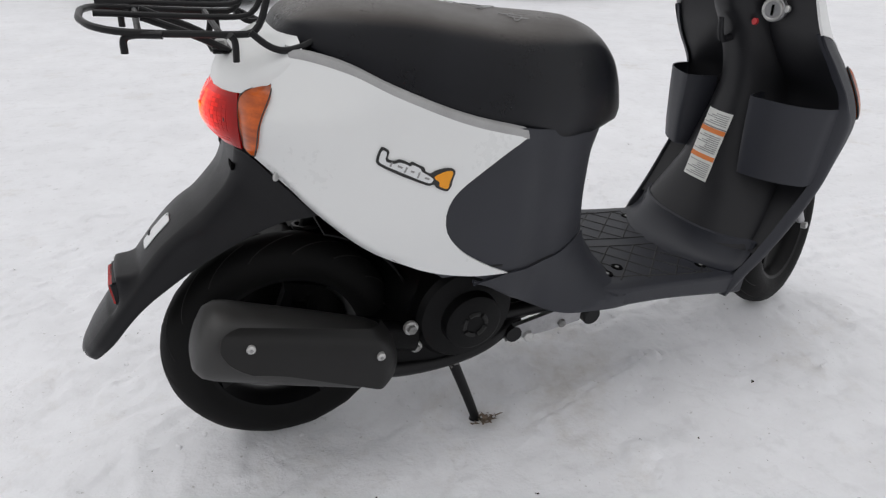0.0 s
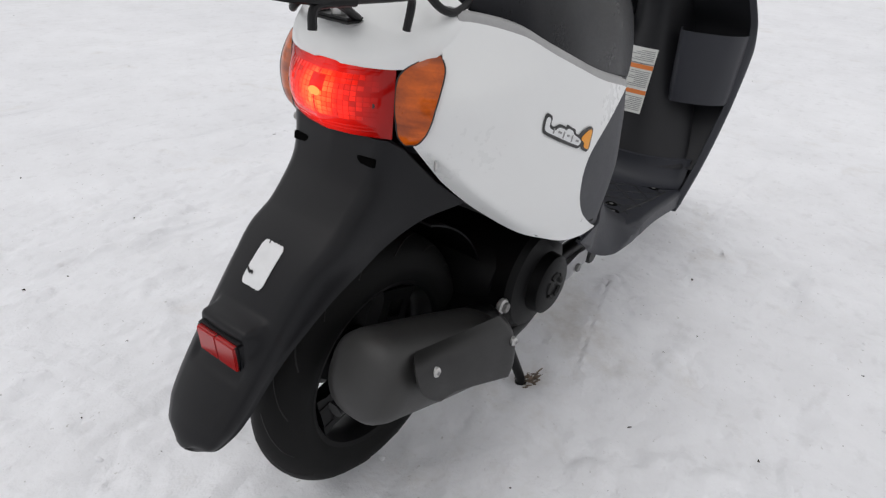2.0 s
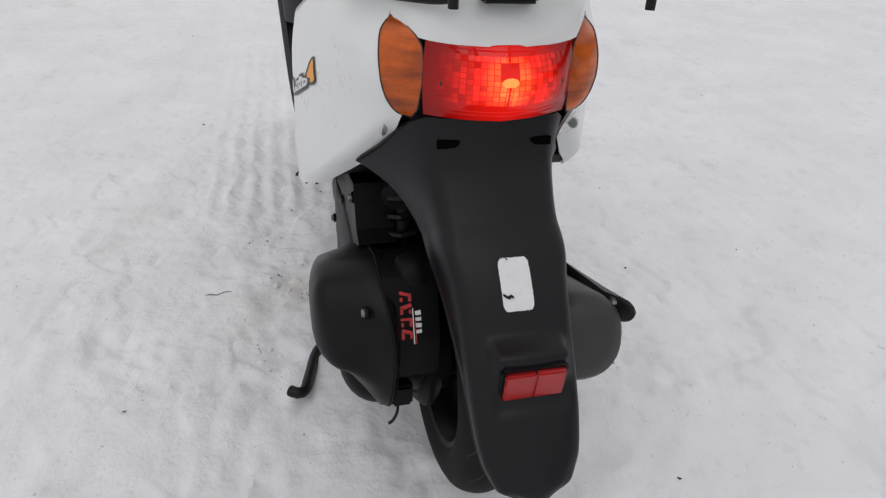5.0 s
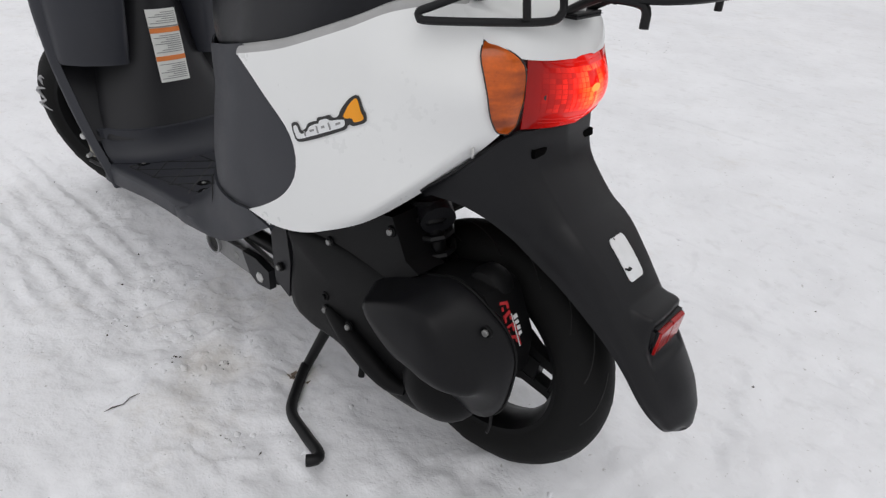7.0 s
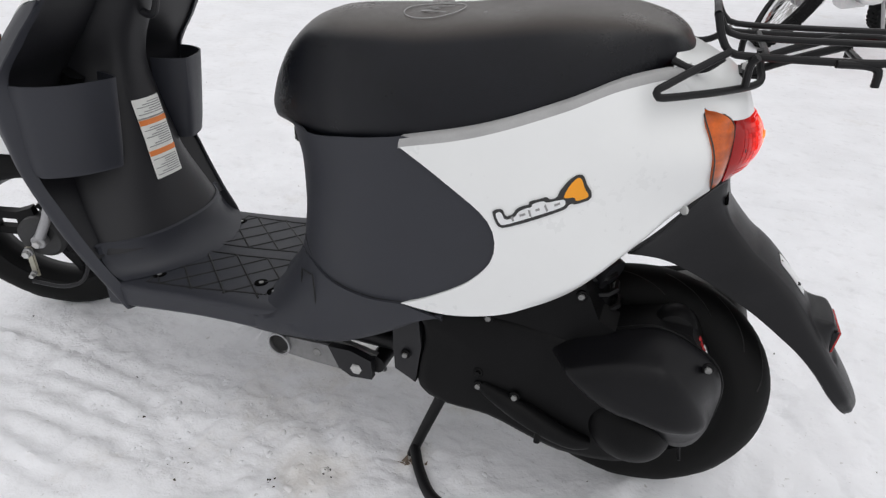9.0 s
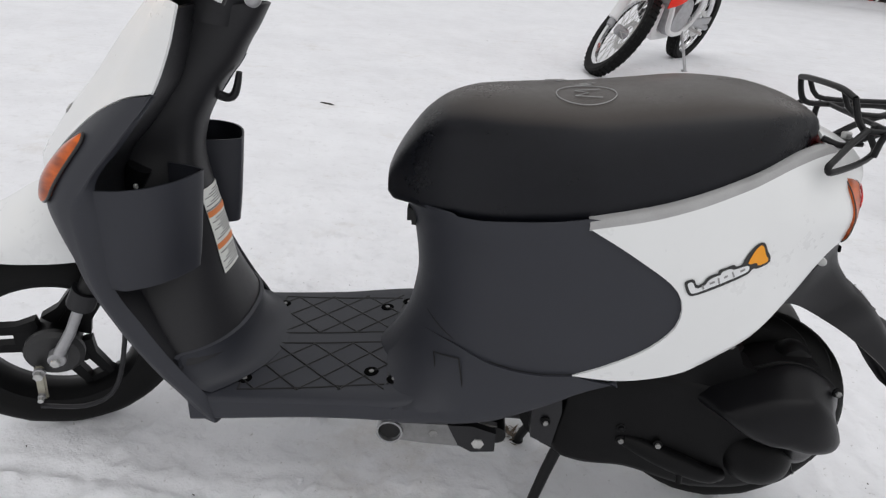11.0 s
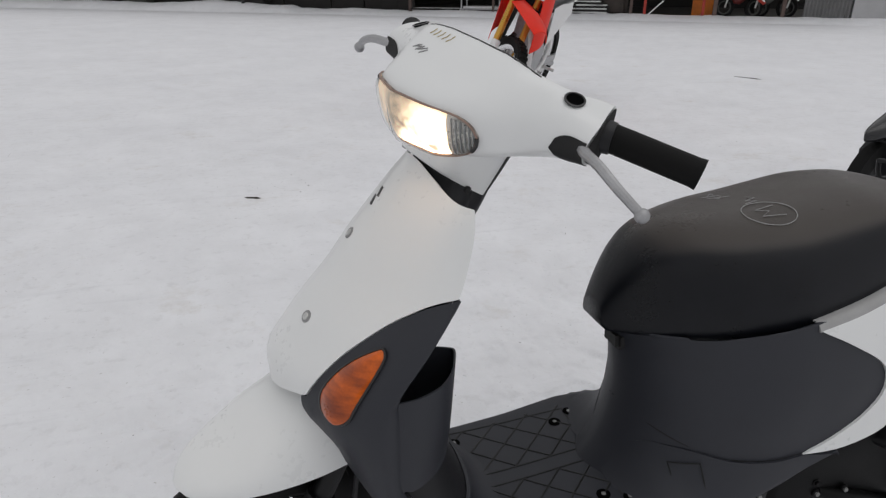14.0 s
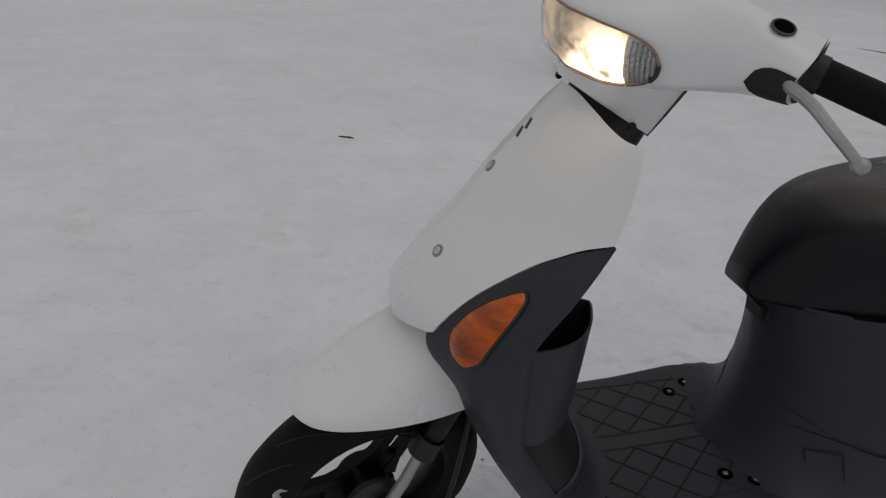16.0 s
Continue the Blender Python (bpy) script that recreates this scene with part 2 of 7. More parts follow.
# stretched noise bands in the amber's colour imitate reflections from the bowl behind
on, ol = ORANGE.node_tree.nodes, ORANGE.node_tree.links
otc = on.new("ShaderNodeTexCoord")
omp = on.new("ShaderNodeMapping")
omp.inputs["Scale"].default_value = (10, 10, 42)
ol.new(otc.outputs["Object"], omp.inputs["Vector"])
onz = on.new("ShaderNodeTexNoise")
onz.inputs["Scale"].default_value = 1.7
onz.inputs["Detail"].default_value = 3
ol.new(omp.outputs[0], onz.inputs["Vector"])
orp = on.new("ShaderNodeValToRGB")
orp.color_ramp.elements[0].position, orp.color_ramp.elements[1].position = 0.34, 0.66
orp.color_ramp.elements[0].color, orp.color_ramp.elements[1].color = (0.42, 0.36, 0.34, 1), (1.15, 1.15, 1.0, 1)
ol.new(onz.outputs["Fac"], orp.inputs[0])
omx = on.new("ShaderNodeMix")
omx.data_type, omx.blend_type = 'RGBA', 'MULTIPLY'
omx.inputs[0].default_value = 1.0
op = on["Principled BSDF"]
ol.new(op.inputs["Base Color"].links[0].from_socket, omx.inputs[6])
ol.new(orp.outputs[0], omx.inputs[7])
ol.new(omx.outputs[2], op.inputs["Base Color"])
REFLECT = lens_mat("red_reflector", (0.42, 0.012, 0.012), rough=0.15, transmission=0.1)
STICKER = mat("white_sticker", (0.74, 0.75, 0.76), 0.4, vary=0.05, scale=50)
PAPER = mat("label_paper", (0.74, 0.75, 0.72), 0.5, vary=0.05, scale=50)
LABEL_ORANGE = mat("label_orange", (0.75, 0.22, 0.05), 0.5, vary=0.05)
LABEL_GREY = mat("label_print", (0.28, 0.28, 0.28), 0.6, vary=0.05)
DECAL_BLACK = mat("decal_black", (0.02, 0.02, 0.02), 0.35, vary=0.05)
DECAL_ORANGE = mat("decal_orange", (0.85, 0.33, 0.01), 0.35, vary=0.05)
DECAL_RED = mat("decal_red", (0.5, 0.03, 0.035), 0.4, vary=0.05)
CHALK = mat("chalk_mark", (0.42, 0.42, 0.42), 0.8, vary=0.3, scale=200)
# near-black on solid pieces, painting the shade inside slots, sockets and recesses
HOLE_SHADE = mat("hole_shade_black", (0.0012, 0.0012, 0.0012), 0.9, spec=0.05, vary=0.1)
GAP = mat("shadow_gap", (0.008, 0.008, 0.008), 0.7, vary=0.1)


def bulb(name, color, strength):
    m = bpy.data.materials.new(name)
    m.use_nodes = True
    p = m.node_tree.nodes["Principled BSDF"]
    p.inputs["Base Color"].default_value = (*color, 1)
    p.inputs["Emission Color"].default_value = (*color, 1)
    p.inputs["Emission Strength"].default_value = strength
    return m




# ---- mesh helpers ----
def finish(name, bm, material, parent=None, smooth=True, label="", bevel=0.0, angle=35.0):
    if bevel:
        sharp = [e for e in bm.edges if len(e.link_faces) == 2 and e.calc_face_angle(0) > radians(30)]
        if sharp:
            bmesh.ops.bevel(bm, geom=sharp, offset=bevel, segments=2, affect='EDGES', clamp_overlap=True)
    bmesh.ops.recalc_face_normals(bm, faces=bm.faces)
    me = bpy.data.meshes.new(name)
    if smooth:
        for f in bm.faces:
            f.smooth = True
        for e in bm.edges:
            if len(e.link_faces) == 2 and e.calc_face_angle(0) > radians(angle):
                e.smooth = False
    bm.to_mesh(me)
    bm.free()
    me.materials.append(material)
    ob = new(name, me)
    if parent is not None:
        ob.parent = parent
    if label:
        ob["label"] = label
    return ob


def part(name, bm, material, parent, label="", **kw):
    return finish(name, bm, material, parent, label=label, **kw)


def lerp_table(tab, x):
    """Smooth interpolation in a table of (x, value) rows."""
    xs = [r[0] for r in tab]
    if x <= xs[0]:
        return tab[0][1]
    if x >= xs[-1]:
        return tab[-1][1]
    i = max(k for k in range(len(xs) - 1) if xs[k] <= x)
    def slope(k):
        if k == 0 or k == len(xs) - 1:
            j = 0 if k == 0 else len(xs) - 2
            return (tab[j + 1][1] - tab[j][1]) / (xs[j + 1] - xs[j])
        a = (tab[k][1] - tab[k - 1][1]) / (xs[k] - xs[k - 1])
        b = (tab[k + 1][1] - tab[k][1]) / (xs[k + 1] - xs[k])
        return 0 if a * b <= 0 else 2 * a * b / (a + b)
    h = xs[i + 1] - xs[i]
    t = (x - xs[i]) / h
    y0, y1, m0, m1 = tab[i][1], tab[i + 1][1], slope(i) * h, slope(i + 1) * h
    return (2 * t**3 - 3 * t**2 + 1) * y0 + (t**3 - 2 * t**2 + t) * m0 + (-2 * t**3 + 3 * t**2) * y1 + (t**3 - t**2) * m1


def spline(pts, n, closed=False):
    """n points along a Catmull-Rom curve through pts, evenly by length."""
    P = [Vector(p) for p in pts]
    m = len(P)
    out = []
    segs = m if closed else m - 1
    for i in range(segs):
        a = P[(i - 1) % m] if closed or i > 0 else P[0] * 2 - P[1]
        b, c = P[i], P[(i + 1) % m]
        d = P[(i + 2) % m] if closed or i + 2 < m else P[-1] * 2 - P[-2]
        for k in range(16):
            t = k / 16
            out.append(0.5 * (2 * b + (c - a) * t + (2 * a - 5 * b + 4 * c - d) * t * t + (3 * b - a - 3 * c + d) * t**3))
    if not closed:
        out.append(P[-1])
    else:
        out.append(out[0].copy())
    L = [0.0]
    for a, b in zip(out, out[1:]):
        L.append(L[-1] + (b - a).length)
    res = []
    cnt = n if closed else n - 1
    j = 0
    for k in range(n):
        s = L[-1] * k / cnt
        while j < len(L) - 2 and L[j + 1] < s:
            j += 1
        t = (s - L[j]) / max(L[j + 1] - L[j], 1e-9)
        res.append(out[j].lerp(out[j + 1], min(max(t, 0), 1)))
    return res


def grid_bm(rows, closed=False, thick=0.0, bm=None, cap=False, flip=False):
    """A sheet from rows of points; with thickness it gets a back and rims."""
    bm = bm or bmesh.new()
    V = [[bm.verts.new(p) for p in r] for r in rows]
    nr, nc = len(V), len(V[0])
    faces = []
    for i in range(nr - 1):
        for j in range(nc if closed else nc - 1):
            k = (j + 1) % nc
            try:
                faces.append(bm.faces.new((V[i][j], V[i][k], V[i + 1][k], V[i + 1][j])))
            except ValueError:
                pass
    if cap:
        for r in (V[0], V[-1]):
            bm.faces.new(r)
    if thick:
        bmesh.ops.recalc_face_normals(bm, faces=faces)
        bm.normal_update()
        pts = [v for r in V for v in r]
        mid = sum((v.co for v in pts), Vector()) / len(pts)
        side = sum((v.co - mid).dot(v.normal) for v in pts)
        if flip:
            side = -side
        sgn = -1.0 if side >= 0 else 1.0
        back = [[bm.verts.new(v.co + v.normal * (sgn * thick)) for v in r] for r in V]
        for i in range(nr - 1):
            for j in range(nc if closed else nc - 1):
                k = (j + 1) % nc
                bm.faces.new((back[i][j], back[i + 1][j], back[i + 1][k], back[i][k]))
        for a, b in ((V[0], back[0]), (V[-1], back[-1])):
            for j in range(nc if closed else nc - 1):
                k = (j + 1) % nc
                bm.faces.new((a[j], a[k], b[k], b[j]))
        if not closed:
            for j in (0, nc - 1):
                for i in range(nr - 1):
                    bm.faces.new((V[i][j], V[i + 1][j], back[i + 1][j], back[i][j]))
    return bm


def tube(points, r, n=10, bm=None, samples=0, closed=False):
    """A round bar along points."""
    P = spline(points, samples, closed) if samples else [Vector(p) for p in points]
    bm = bm or bmesh.new()
    m = len(P)
    rings = []
    up = None
    for i, p in enumerate(P):
        a = P[(i - 1) % m] if closed or i > 0 else P[0]
        b = P[(i + 1) % m] if closed or i < m - 1 else P[-1]
        t = (b - a).normalized()
        if up is None:
            up = t.orthogonal().normalized()
        up = (up - t * up.dot(t)).normalized()
        s = t.cross(up)
        rr = r(i / max(m - 1, 1)) if callable(r) else r
        rings.append([bm.verts.new(p + (up * math.cos(k * 2 * math.pi / n) + s * math.sin(k * 2 * math.pi / n)) * rr) for k in range(n)])
    for i in range(m if closed else m - 1):
        A, B = rings[i], rings[(i + 1) % m]
        for k in range(n):
            bm.faces.new((A[k], A[(k + 1) % n], B[(k + 1) % n], B[k]))
    if not closed:
        bm.faces.new(rings[0])
        bm.faces.new(rings[-1])
    return bm


def lathe(profile, n=40, centre=(0, 0, 0), axis='y', bm=None, closed=True):
    """Turned body: profile of (radius, along) round an axis."""
    bm = bm or bmesh.new()
    rings = []
    for k in range(n):
        a = 2 * math.pi * k / n
        ring = []
        for r, h in profile:
            c, s = r * math.cos(a), r * math.sin(a)
            p = {'y': (c, h, s), 'x': (h, c, s), 'z': (c, s, h)}[axis]
            ring.append(bm.verts.new(Vector(p) + Vector(centre)))
        rings.append(ring)
    m = len(profile)
    for k in range(n):
        A, B = rings[k], rings[(k + 1) % n]
        for i in range(m if closed else m - 1):
            j = (i + 1) % m
            try:
                bm.faces.new((A[i], A[j], B[j], B[i]))
            except ValueError:
                pass
    bmesh.ops.remove_doubles(bm, verts=bm.verts, dist=1e-6)
    return bm


def disc(r, h, centre, axis='y', n=20, edge=0.15, bm=None):
    """A short round body with softened rims, from h[0] to h[1] along the axis."""
    e = min(r * edge, abs(h[1] - h[0]) * 0.4)
    s = 1 if h[1] > h[0] else -1
    return lathe([(0, h[0]), (r - e, h[0]), (r, h[0] + e * s), (r, h[1] - e * s), (r - e, h[1]), (0, h[1])], n, centre, axis, bm, closed=False)


def block(lo, hi, bm=None, m=None):
    bm = bm or bmesh.new()
    v = bmesh.ops.create_cube(bm, size=1)["verts"]
    for q in v:
        q.co = Vector([lo[i] + (q.co[i] + 0.5) * (hi[i] - lo[i]) for i in range(3)])
        if m:
            q.co = m @ q.co
    return bm


def plate(outline, y0, y1, bm=None):
    """An outline in x and z, given thickness from y0 to y1."""
    bm = bm or bmesh.new()
    a = [bm.verts.new((x, y0, z)) for x, z in outline]
    b = [bm.verts.new((x, y1, z)) for x, z in outline]
    bm.faces.new(a)
    bm.faces.new(b[::-1])
    for i in range(len(a)):
        j = (i + 1) % len(a)
        bm.faces.new((a[i], b[i], b[j], a[j]))
    return bm


def thing(name, label, category, at=(0, 0, 0), group="", kind=""):
    e = new(name)
    e.empty_display_size = 0.1
    e.location = at
    return tagged(e, label, category, group, kind)


def coons(bottom, top, left, right, nu, nv):
    """A patch of points between four edges (left and right run from bottom to top)."""
    B, T, Lf, Rt = spline(bottom, nu), spline(top, nu), spline(left, nv), spline(right, nv)
    rows = []
    for j in range(nv):
        v = j / (nv - 1)
        row = []
        for i in range(nu):
            u = i / (nu - 1)
            row.append(B[i] * (1 - v) + T[i] * v + Lf[j] * (1 - u) + Rt[j] * u
                       - (B[0] * (1 - u) * (1 - v) + B[-1] * u * (1 - v) + T[0] * (1 - u) * v + T[-1] * u * v))
        rows.append(row)
    return rows


# ---- ground ----
PITS = ((0.492, 0.212), (0.450, 0.194))


def crust(x, y, f, seed, cut, edge):
    """Plates of packed snow with broken edges: 0 below, 1 on the plate."""
    v = noise.noise((x * f, y * f, seed)) + 0.5 * noise.noise((x * f * 2.1, y * f * 2.1, seed + 1)) + 0.25 * noise.noise((x * f * 4.7, y * f * 4.7, seed + 2))
    t = min(max((v - cut) / edge, 0), 1)
    return t * t * (3 - 2 * t)


def ground_height(x, y):
    d = math.hypot(x - 0.4, y)
    h = 0.008 * noise.noise((x * 1.3, y * 1.3, 3)) + 0.0035 * noise.noise((x * 4.1, y * 4.1, 7))
    h *= min(1.0, 0.35 + d * 0.5)
    # ruts and footprints pressed into the snow by the left side of the floorboard
    if -0.5 < x < 2.5 and 0.1 < y < 2.2:
        k = math.exp(-((y - 0.62 - 0.1 * x) / 0.30) ** 2)
        h += 0.0010 * k * (0.4 + noise.noise((x * 3, y * 3, 17))) * math.sin((x * 0.55 + y * 0.85) * 62)
    # ribbed tyre track beside the front wheel
    if 0.75 < x < 2.2 and 0.06 < y < 0.42:
        e = min((y - 0.06) / 0.05, (0.42 - y) / 0.06, (x - 0.75) / 0.12, 1.0)
        h += 0.0034 * e * (1 + 0.8 * noise.noise((x * 5, y * 5, 19))) * math.sin((y + 0.03 * x + 0.008 * noise.noise((x * 7, y * 7, 23))) * 2 * math.pi / 0.052) + 0.003 * e * noise.noise((x * 22, y * 60, 2)) + 0.0022 * e * noise.noise((x * 45, y * 45, 12))
    # scattered prints and tyre ribs along the left side
    if -0.6 < x < 1.0 and 0.2 < y < 1.4:
        k = max(noise.noise((x * 2.1 + 5, y * 2.1, 13)) + 0.15, 0)
        e = min((x + 0.6) / 0.2, (1.0 - x) / 0.2, (y - 0.2) / 0.1, (1.4 - y) / 0.3, 1.0)
        h += 0.0030 * e * k * math.sin((y + 0.05 * x + 0.022 * noise.noise((x * 6, y * 6, 1))) * 2 * math.pi / 0.047)
    # two small dirty pits
    h -= 0.008 * math.exp(-((x - PITS[0][0]) ** 2 + (y - PITS[0][1]) ** 2) / 0.03 ** 2) + 0.009 * math.exp(-((x - PITS[1][0]) ** 2 + (y - PITS[1][1]) ** 2) / 0.035 ** 2)
    # scraped and trodden patch under the floorboard
    e = math.exp(-(((x - 0.55) / 0.42) ** 2 + ((y - 0.16) / 0.22) ** 2))
    h += e * (0.013 * noise.noise((x * 17, y * 17, 9)) + 0.009 * abs(noise.noise((x * 40, y * 40, 4))))
    h += 0.026 * math.exp(-((x - 1.17) ** 2 + (y - 0.02) ** 2) / 0.12 ** 2) - 0.016 * math.exp(-((x - 0.338) ** 2 + (abs(y) - 0.10) ** 2) / 0.05 ** 2)
    # worn smooth away from the scooter
    near = min(max(1.9 - d, 0) / 0.9, 1)
    near = near * near * (3 - 2 * near)
    h += (0.35 + 0.65 * near) * (0.0060 * noise.noise((x * 11, y * 11, 1)) + 0.0030 * noise.noise((x * 29, y * 29, 5)))
    if near > 0:
        # old footprints and scuffs trodden soft
        f1 = noise.noise((x * 3.1 + 9, y * 3.1, 31)) + 0.45 * noise.noise((x * 7.3, y * 7.3, 33))
        h += 0.010 * near * max(min(f1 * 2.2, 0.35), -0.5) * min(d * 1.6, 1.0)
        f2 = noise.noise((x * 6.0 + 2, y * 2.6 + 5, 37))
        h -= 0.006 * near * max(f2 - 0.18, 0) * (1 + noise.noise((x * 30, y * 30, 3)))
        # trodden lumps and sharp little edges
        c = noise.noise((x * 5.3, y * 5.3, 11))
        h += near * (0.005 + 0.005 * c) * (0.5 - abs(noise.noise((x * 9.5 + 3, y * 9.5, 6)))) + near * 0.012 * max(c + 0.1, 0) * (0.5 - abs(noise.noise((x * 24, y * 24, 8))))
        h += near * (0.0055 * crust(x, y, 3.6, 41, 0.12, 0.10) - 0.0045 * crust(x, y * 1.4, 6.0, 51, 0.34, 0.12))
        k = max(noise.noise((x * 1.6 + 4, y * 1.6, 61)) + 0.30, 0) * min(max(0.60 + 1.5 * y, 0.42), 1.1)
        h += near * k * (0.0050 * crust(x * 0.8, y, 10.0, 45, 0.16, 0.14) + 0.0016 * crust(x, y, 21.0, 71, 0.1, 0.35))
    # a line dragged through the snow on the right, with the snow thrown up at its end
    if 0.40 < x < 0.82 and -0.21 < y < -0.02:
        q = (y + 0.172 - (x - 0.414) * 0.262) / 0.0065
        e = min((x - 0.40) / 0.05, (0.80 - x) / 0.06, 1.0)
        h += e * (0.0055 * math.exp(-(q - 1.1) ** 2) + 0.0045 * math.exp(-(q + 1.2) ** 2) - 0.0050 * math.exp(-q * q)) * (0.75 + 0.6 * noise.noise((x * 30, y * 30, 8)))
        h += 0.016 * math.exp(-((x - 0.765) / 0.045) ** 2 - ((y + 0.088) / 0.035) ** 2) * (0.4 + abs(noise.noise((x * 38, y * 38, 14))) * 1.6)
    return h - 0.006


def build_ground():
    bm = bmesh.new()
    def axis(c):
        a = []
        v = 0.0
        step = 0.0068
        while v < 4200:
            a.append(v)
            if v > 1.15:
                step *= 1.095
            v += step
        return [c - q for q in a[:0:-1]] + [c + q for q in a]
    xs, ys = axis(0.4), axis(0.0)
    V = [[bm.verts.new((x, y, ground_height(x, y))) for x in xs] for y in ys]
    for j in range(len(ys) - 1):
        for i in range(len(xs) - 1):
            bm.faces.new((V[j][i], V[j][i + 1], V[j + 1][i + 1], V[j + 1][i]))
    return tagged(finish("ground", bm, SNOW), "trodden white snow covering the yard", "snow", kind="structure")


build_ground()

# ---- the scooter ----
scooter = thing("scooter", "white and dark grey scooter on its centre stand in snow", "scooter")
scooter.matrix_basis = Matrix.Rotation(radians(1.5), 4, 'X') @ Matrix.Rotation(radians(2.2), 4, 'Y')

# steering axis and the turn of the bars to the left
AX = Vector((0.82, 0, 0.80))
AXD = Vector((-0.467, 0, 0.884)).normalized()
STEER = Matrix.Translation(AX) @ Matrix.Rotation(radians(22), 4, AXD) @ Matrix.Translation(-AX)


def steered(bm):
    bm.transform(STEER)
    return bm


SKIRT_LOW = [(0.24, 0.370), (0.273, 0.354), (0.333, 0.316), (0.38, 0.289), (0.42, 0.272), (0.474, 0.264), (0.54, 0.258), (0.64, 0.249), (0.76, 0.236), (0.87, 0.222)]
REAR_PLAN = [(-0.097, 0.0), (-0.09, 0.035), (-0.075, 0.062), (-0.055, 0.083), (-0.035, 0.101), (-0.01, 0.121), (0.03, 0.148),
             (0.085, 0.177), (0.14, 0.190), (0.19, 0.196), (0.25, 0.197), (0.32, 0.193), (0.40, 0.186), (0.5, 0.17)]
ZFACT = [(0.22, 0.93), (0.30, 0.97), (0.38, 1.0), (0.46, 1.015), (0.53, 1.0), (0.588, 0.955), (0.65, 0.89), (0.70, 0.80), (0.735, 0.70)]
XFRONT = [(0.20, 0.66), (0.27, 0.62), (0.30, 0.595), (0.33, 0.572), (0.38, 0.552), (0.44, 0.543), (0.50, 0.549), (0.56, 0.566), (0.60, 0.575)]


def width(x, z):
    """Half the width of the rear body at a place along it and a height."""
    w = lerp_table(REAR_PLAN, x) * lerp_table(ZFACT, z)
    # the tail swells at the height of the lamps
    return w + 0.026 * math.exp(-((z - 0.602) / 0.047) ** 2) * min(max((0.10 - x) / 0.13, 0), 1)


def roll_in(x, v):
    """The lower edge of a side cover curls inwards at the rear."""
    return 0.026 * max(1 - v / 0.14, 0) ** 2 * min(max((0.16 - x) / 0.12, 0), 1) * min(max((x + 0.05) / 0.05, 0), 1)


def tuck(x, z, s):
    """How far the right side of the body is drawn in, towards the seat base and low down."""
    if s > 0:
        return 0.0
    a = min(max((x - 0.305) / 0.10, 0), 1)
    return 0.020 * a * a * (3 - 2 * a) + 0.008 * min(max((0.47 - z) / 0.09, 0), 1) * min(max(x / 0.1, 0), 1)


def side_patch(name, bottom, top, left, right, material, sign, nu=40, nv=24, lift=0.0, thick=0.004, label=""):
    rows = coons([(x, 0, z) for x, z in bottom], [(x, 0, z) for x, z in top], [(x, 0, z) for x, z in left], [(x, 0, z) for x, z in right], nu, nv)
    rows = [[Vector((p.x, sign * (width(p.x, p.z) + lift - roll_in(p.x, j / (nv - 1)) - tuck(p.x, p.z, sign)), p.z)) for p in r] for j, r in enumerate(rows)]
    return part(name, grid_bm(rows, thick=thick), material, scooter, label)


SWOOSH = [(0.312, 0.371), (0.272, 0.393), (0.225, 0.428), (0.197, 0.470), (0.206, 0.515), (0.258, 0.556), (0.314, 0.588)]
SWOOSH_SHIFT = (0.0, -0.003, -0.009, -0.011, -0.010, -0.004, 0.0)
LOW = [(-0.046, 0.5545), (-0.015, 0.522), (0.03, 0.475), (0.09, 0.424), (0.15, 0.396), (0.20, 0.3790), (0.25, 0.3705), (0.312, 0.371)]
LOW_RIGHT = [(x, z + 0.010 * math.sin(math.pi * min(max((x - 0.03) / 0.282, 0), 1)) ** 0.8) for x, z in LOW]
HIGH = [(-0.020, 0.664), (0.0, 0.684), (0.065, 0.672), (0.125, 0.646), (0.22, 0.611), (0.314, 0.588)]
BACK = [(-0.046, 0.5545), (-0.0445, 0.585), (-0.038, 0.615), (-0.024, 0.645), (-0.020, 0.664)]
for s in (1, -1):
    swoosh = [(x + (d if s > 0 else 0.5 * d), z) for (x, z), d in zip(SWOOSH, SWOOSH_SHIFT)]
    side_patch("side_cover", LOW if s > 0 else LOW_RIGHT, HIGH, BACK, swoosh, WHITE, s, nu=46, nv=26, label="glossy white painted side cover")
    # silver trim strip that runs along under the seat
    rows = []
    for k in range(40):
        p = spline([(0.0, 0, 0.688), (0.065, 0, 0.675), (0.125, 0, 0.649), (0.22, 0, 0.614), (0.316, 0, 0.590)], 40)[k]
        w = s * width(p.x, p.z)
        rows.append([Vector((p.x, w + s * 0.0006, p.z - 0.0035)), Vector((p.x, w - s * 0.001, p.z + 0.002)), Vector((p.x, w - s * 0.0045, p.z + 0.0065)), Vector((p.x, w - s * 0.011, p.z + 0.0088)), Vector((p.x, w - s * 0.020, p.z + 0.0085))])
    part("trim_strip", grid_bm(rows, thick=0.003), STRIP, scooter, "silver-grey trim strip under the seat")
    bm = disc(0.0065, (0, 0.003), (0, 0, 0), n=14)
    bm.transform(Matrix.Translation((-0.023, s * 0.1105, 0.531)) @ Matrix.Rotation(radians(-45 * s), 4, 'Z') @ Matrix.Rotation(0 if s > 0 else math.pi, 4, 'Z'))
    part("panel_screw", bm, STEEL, scooter)

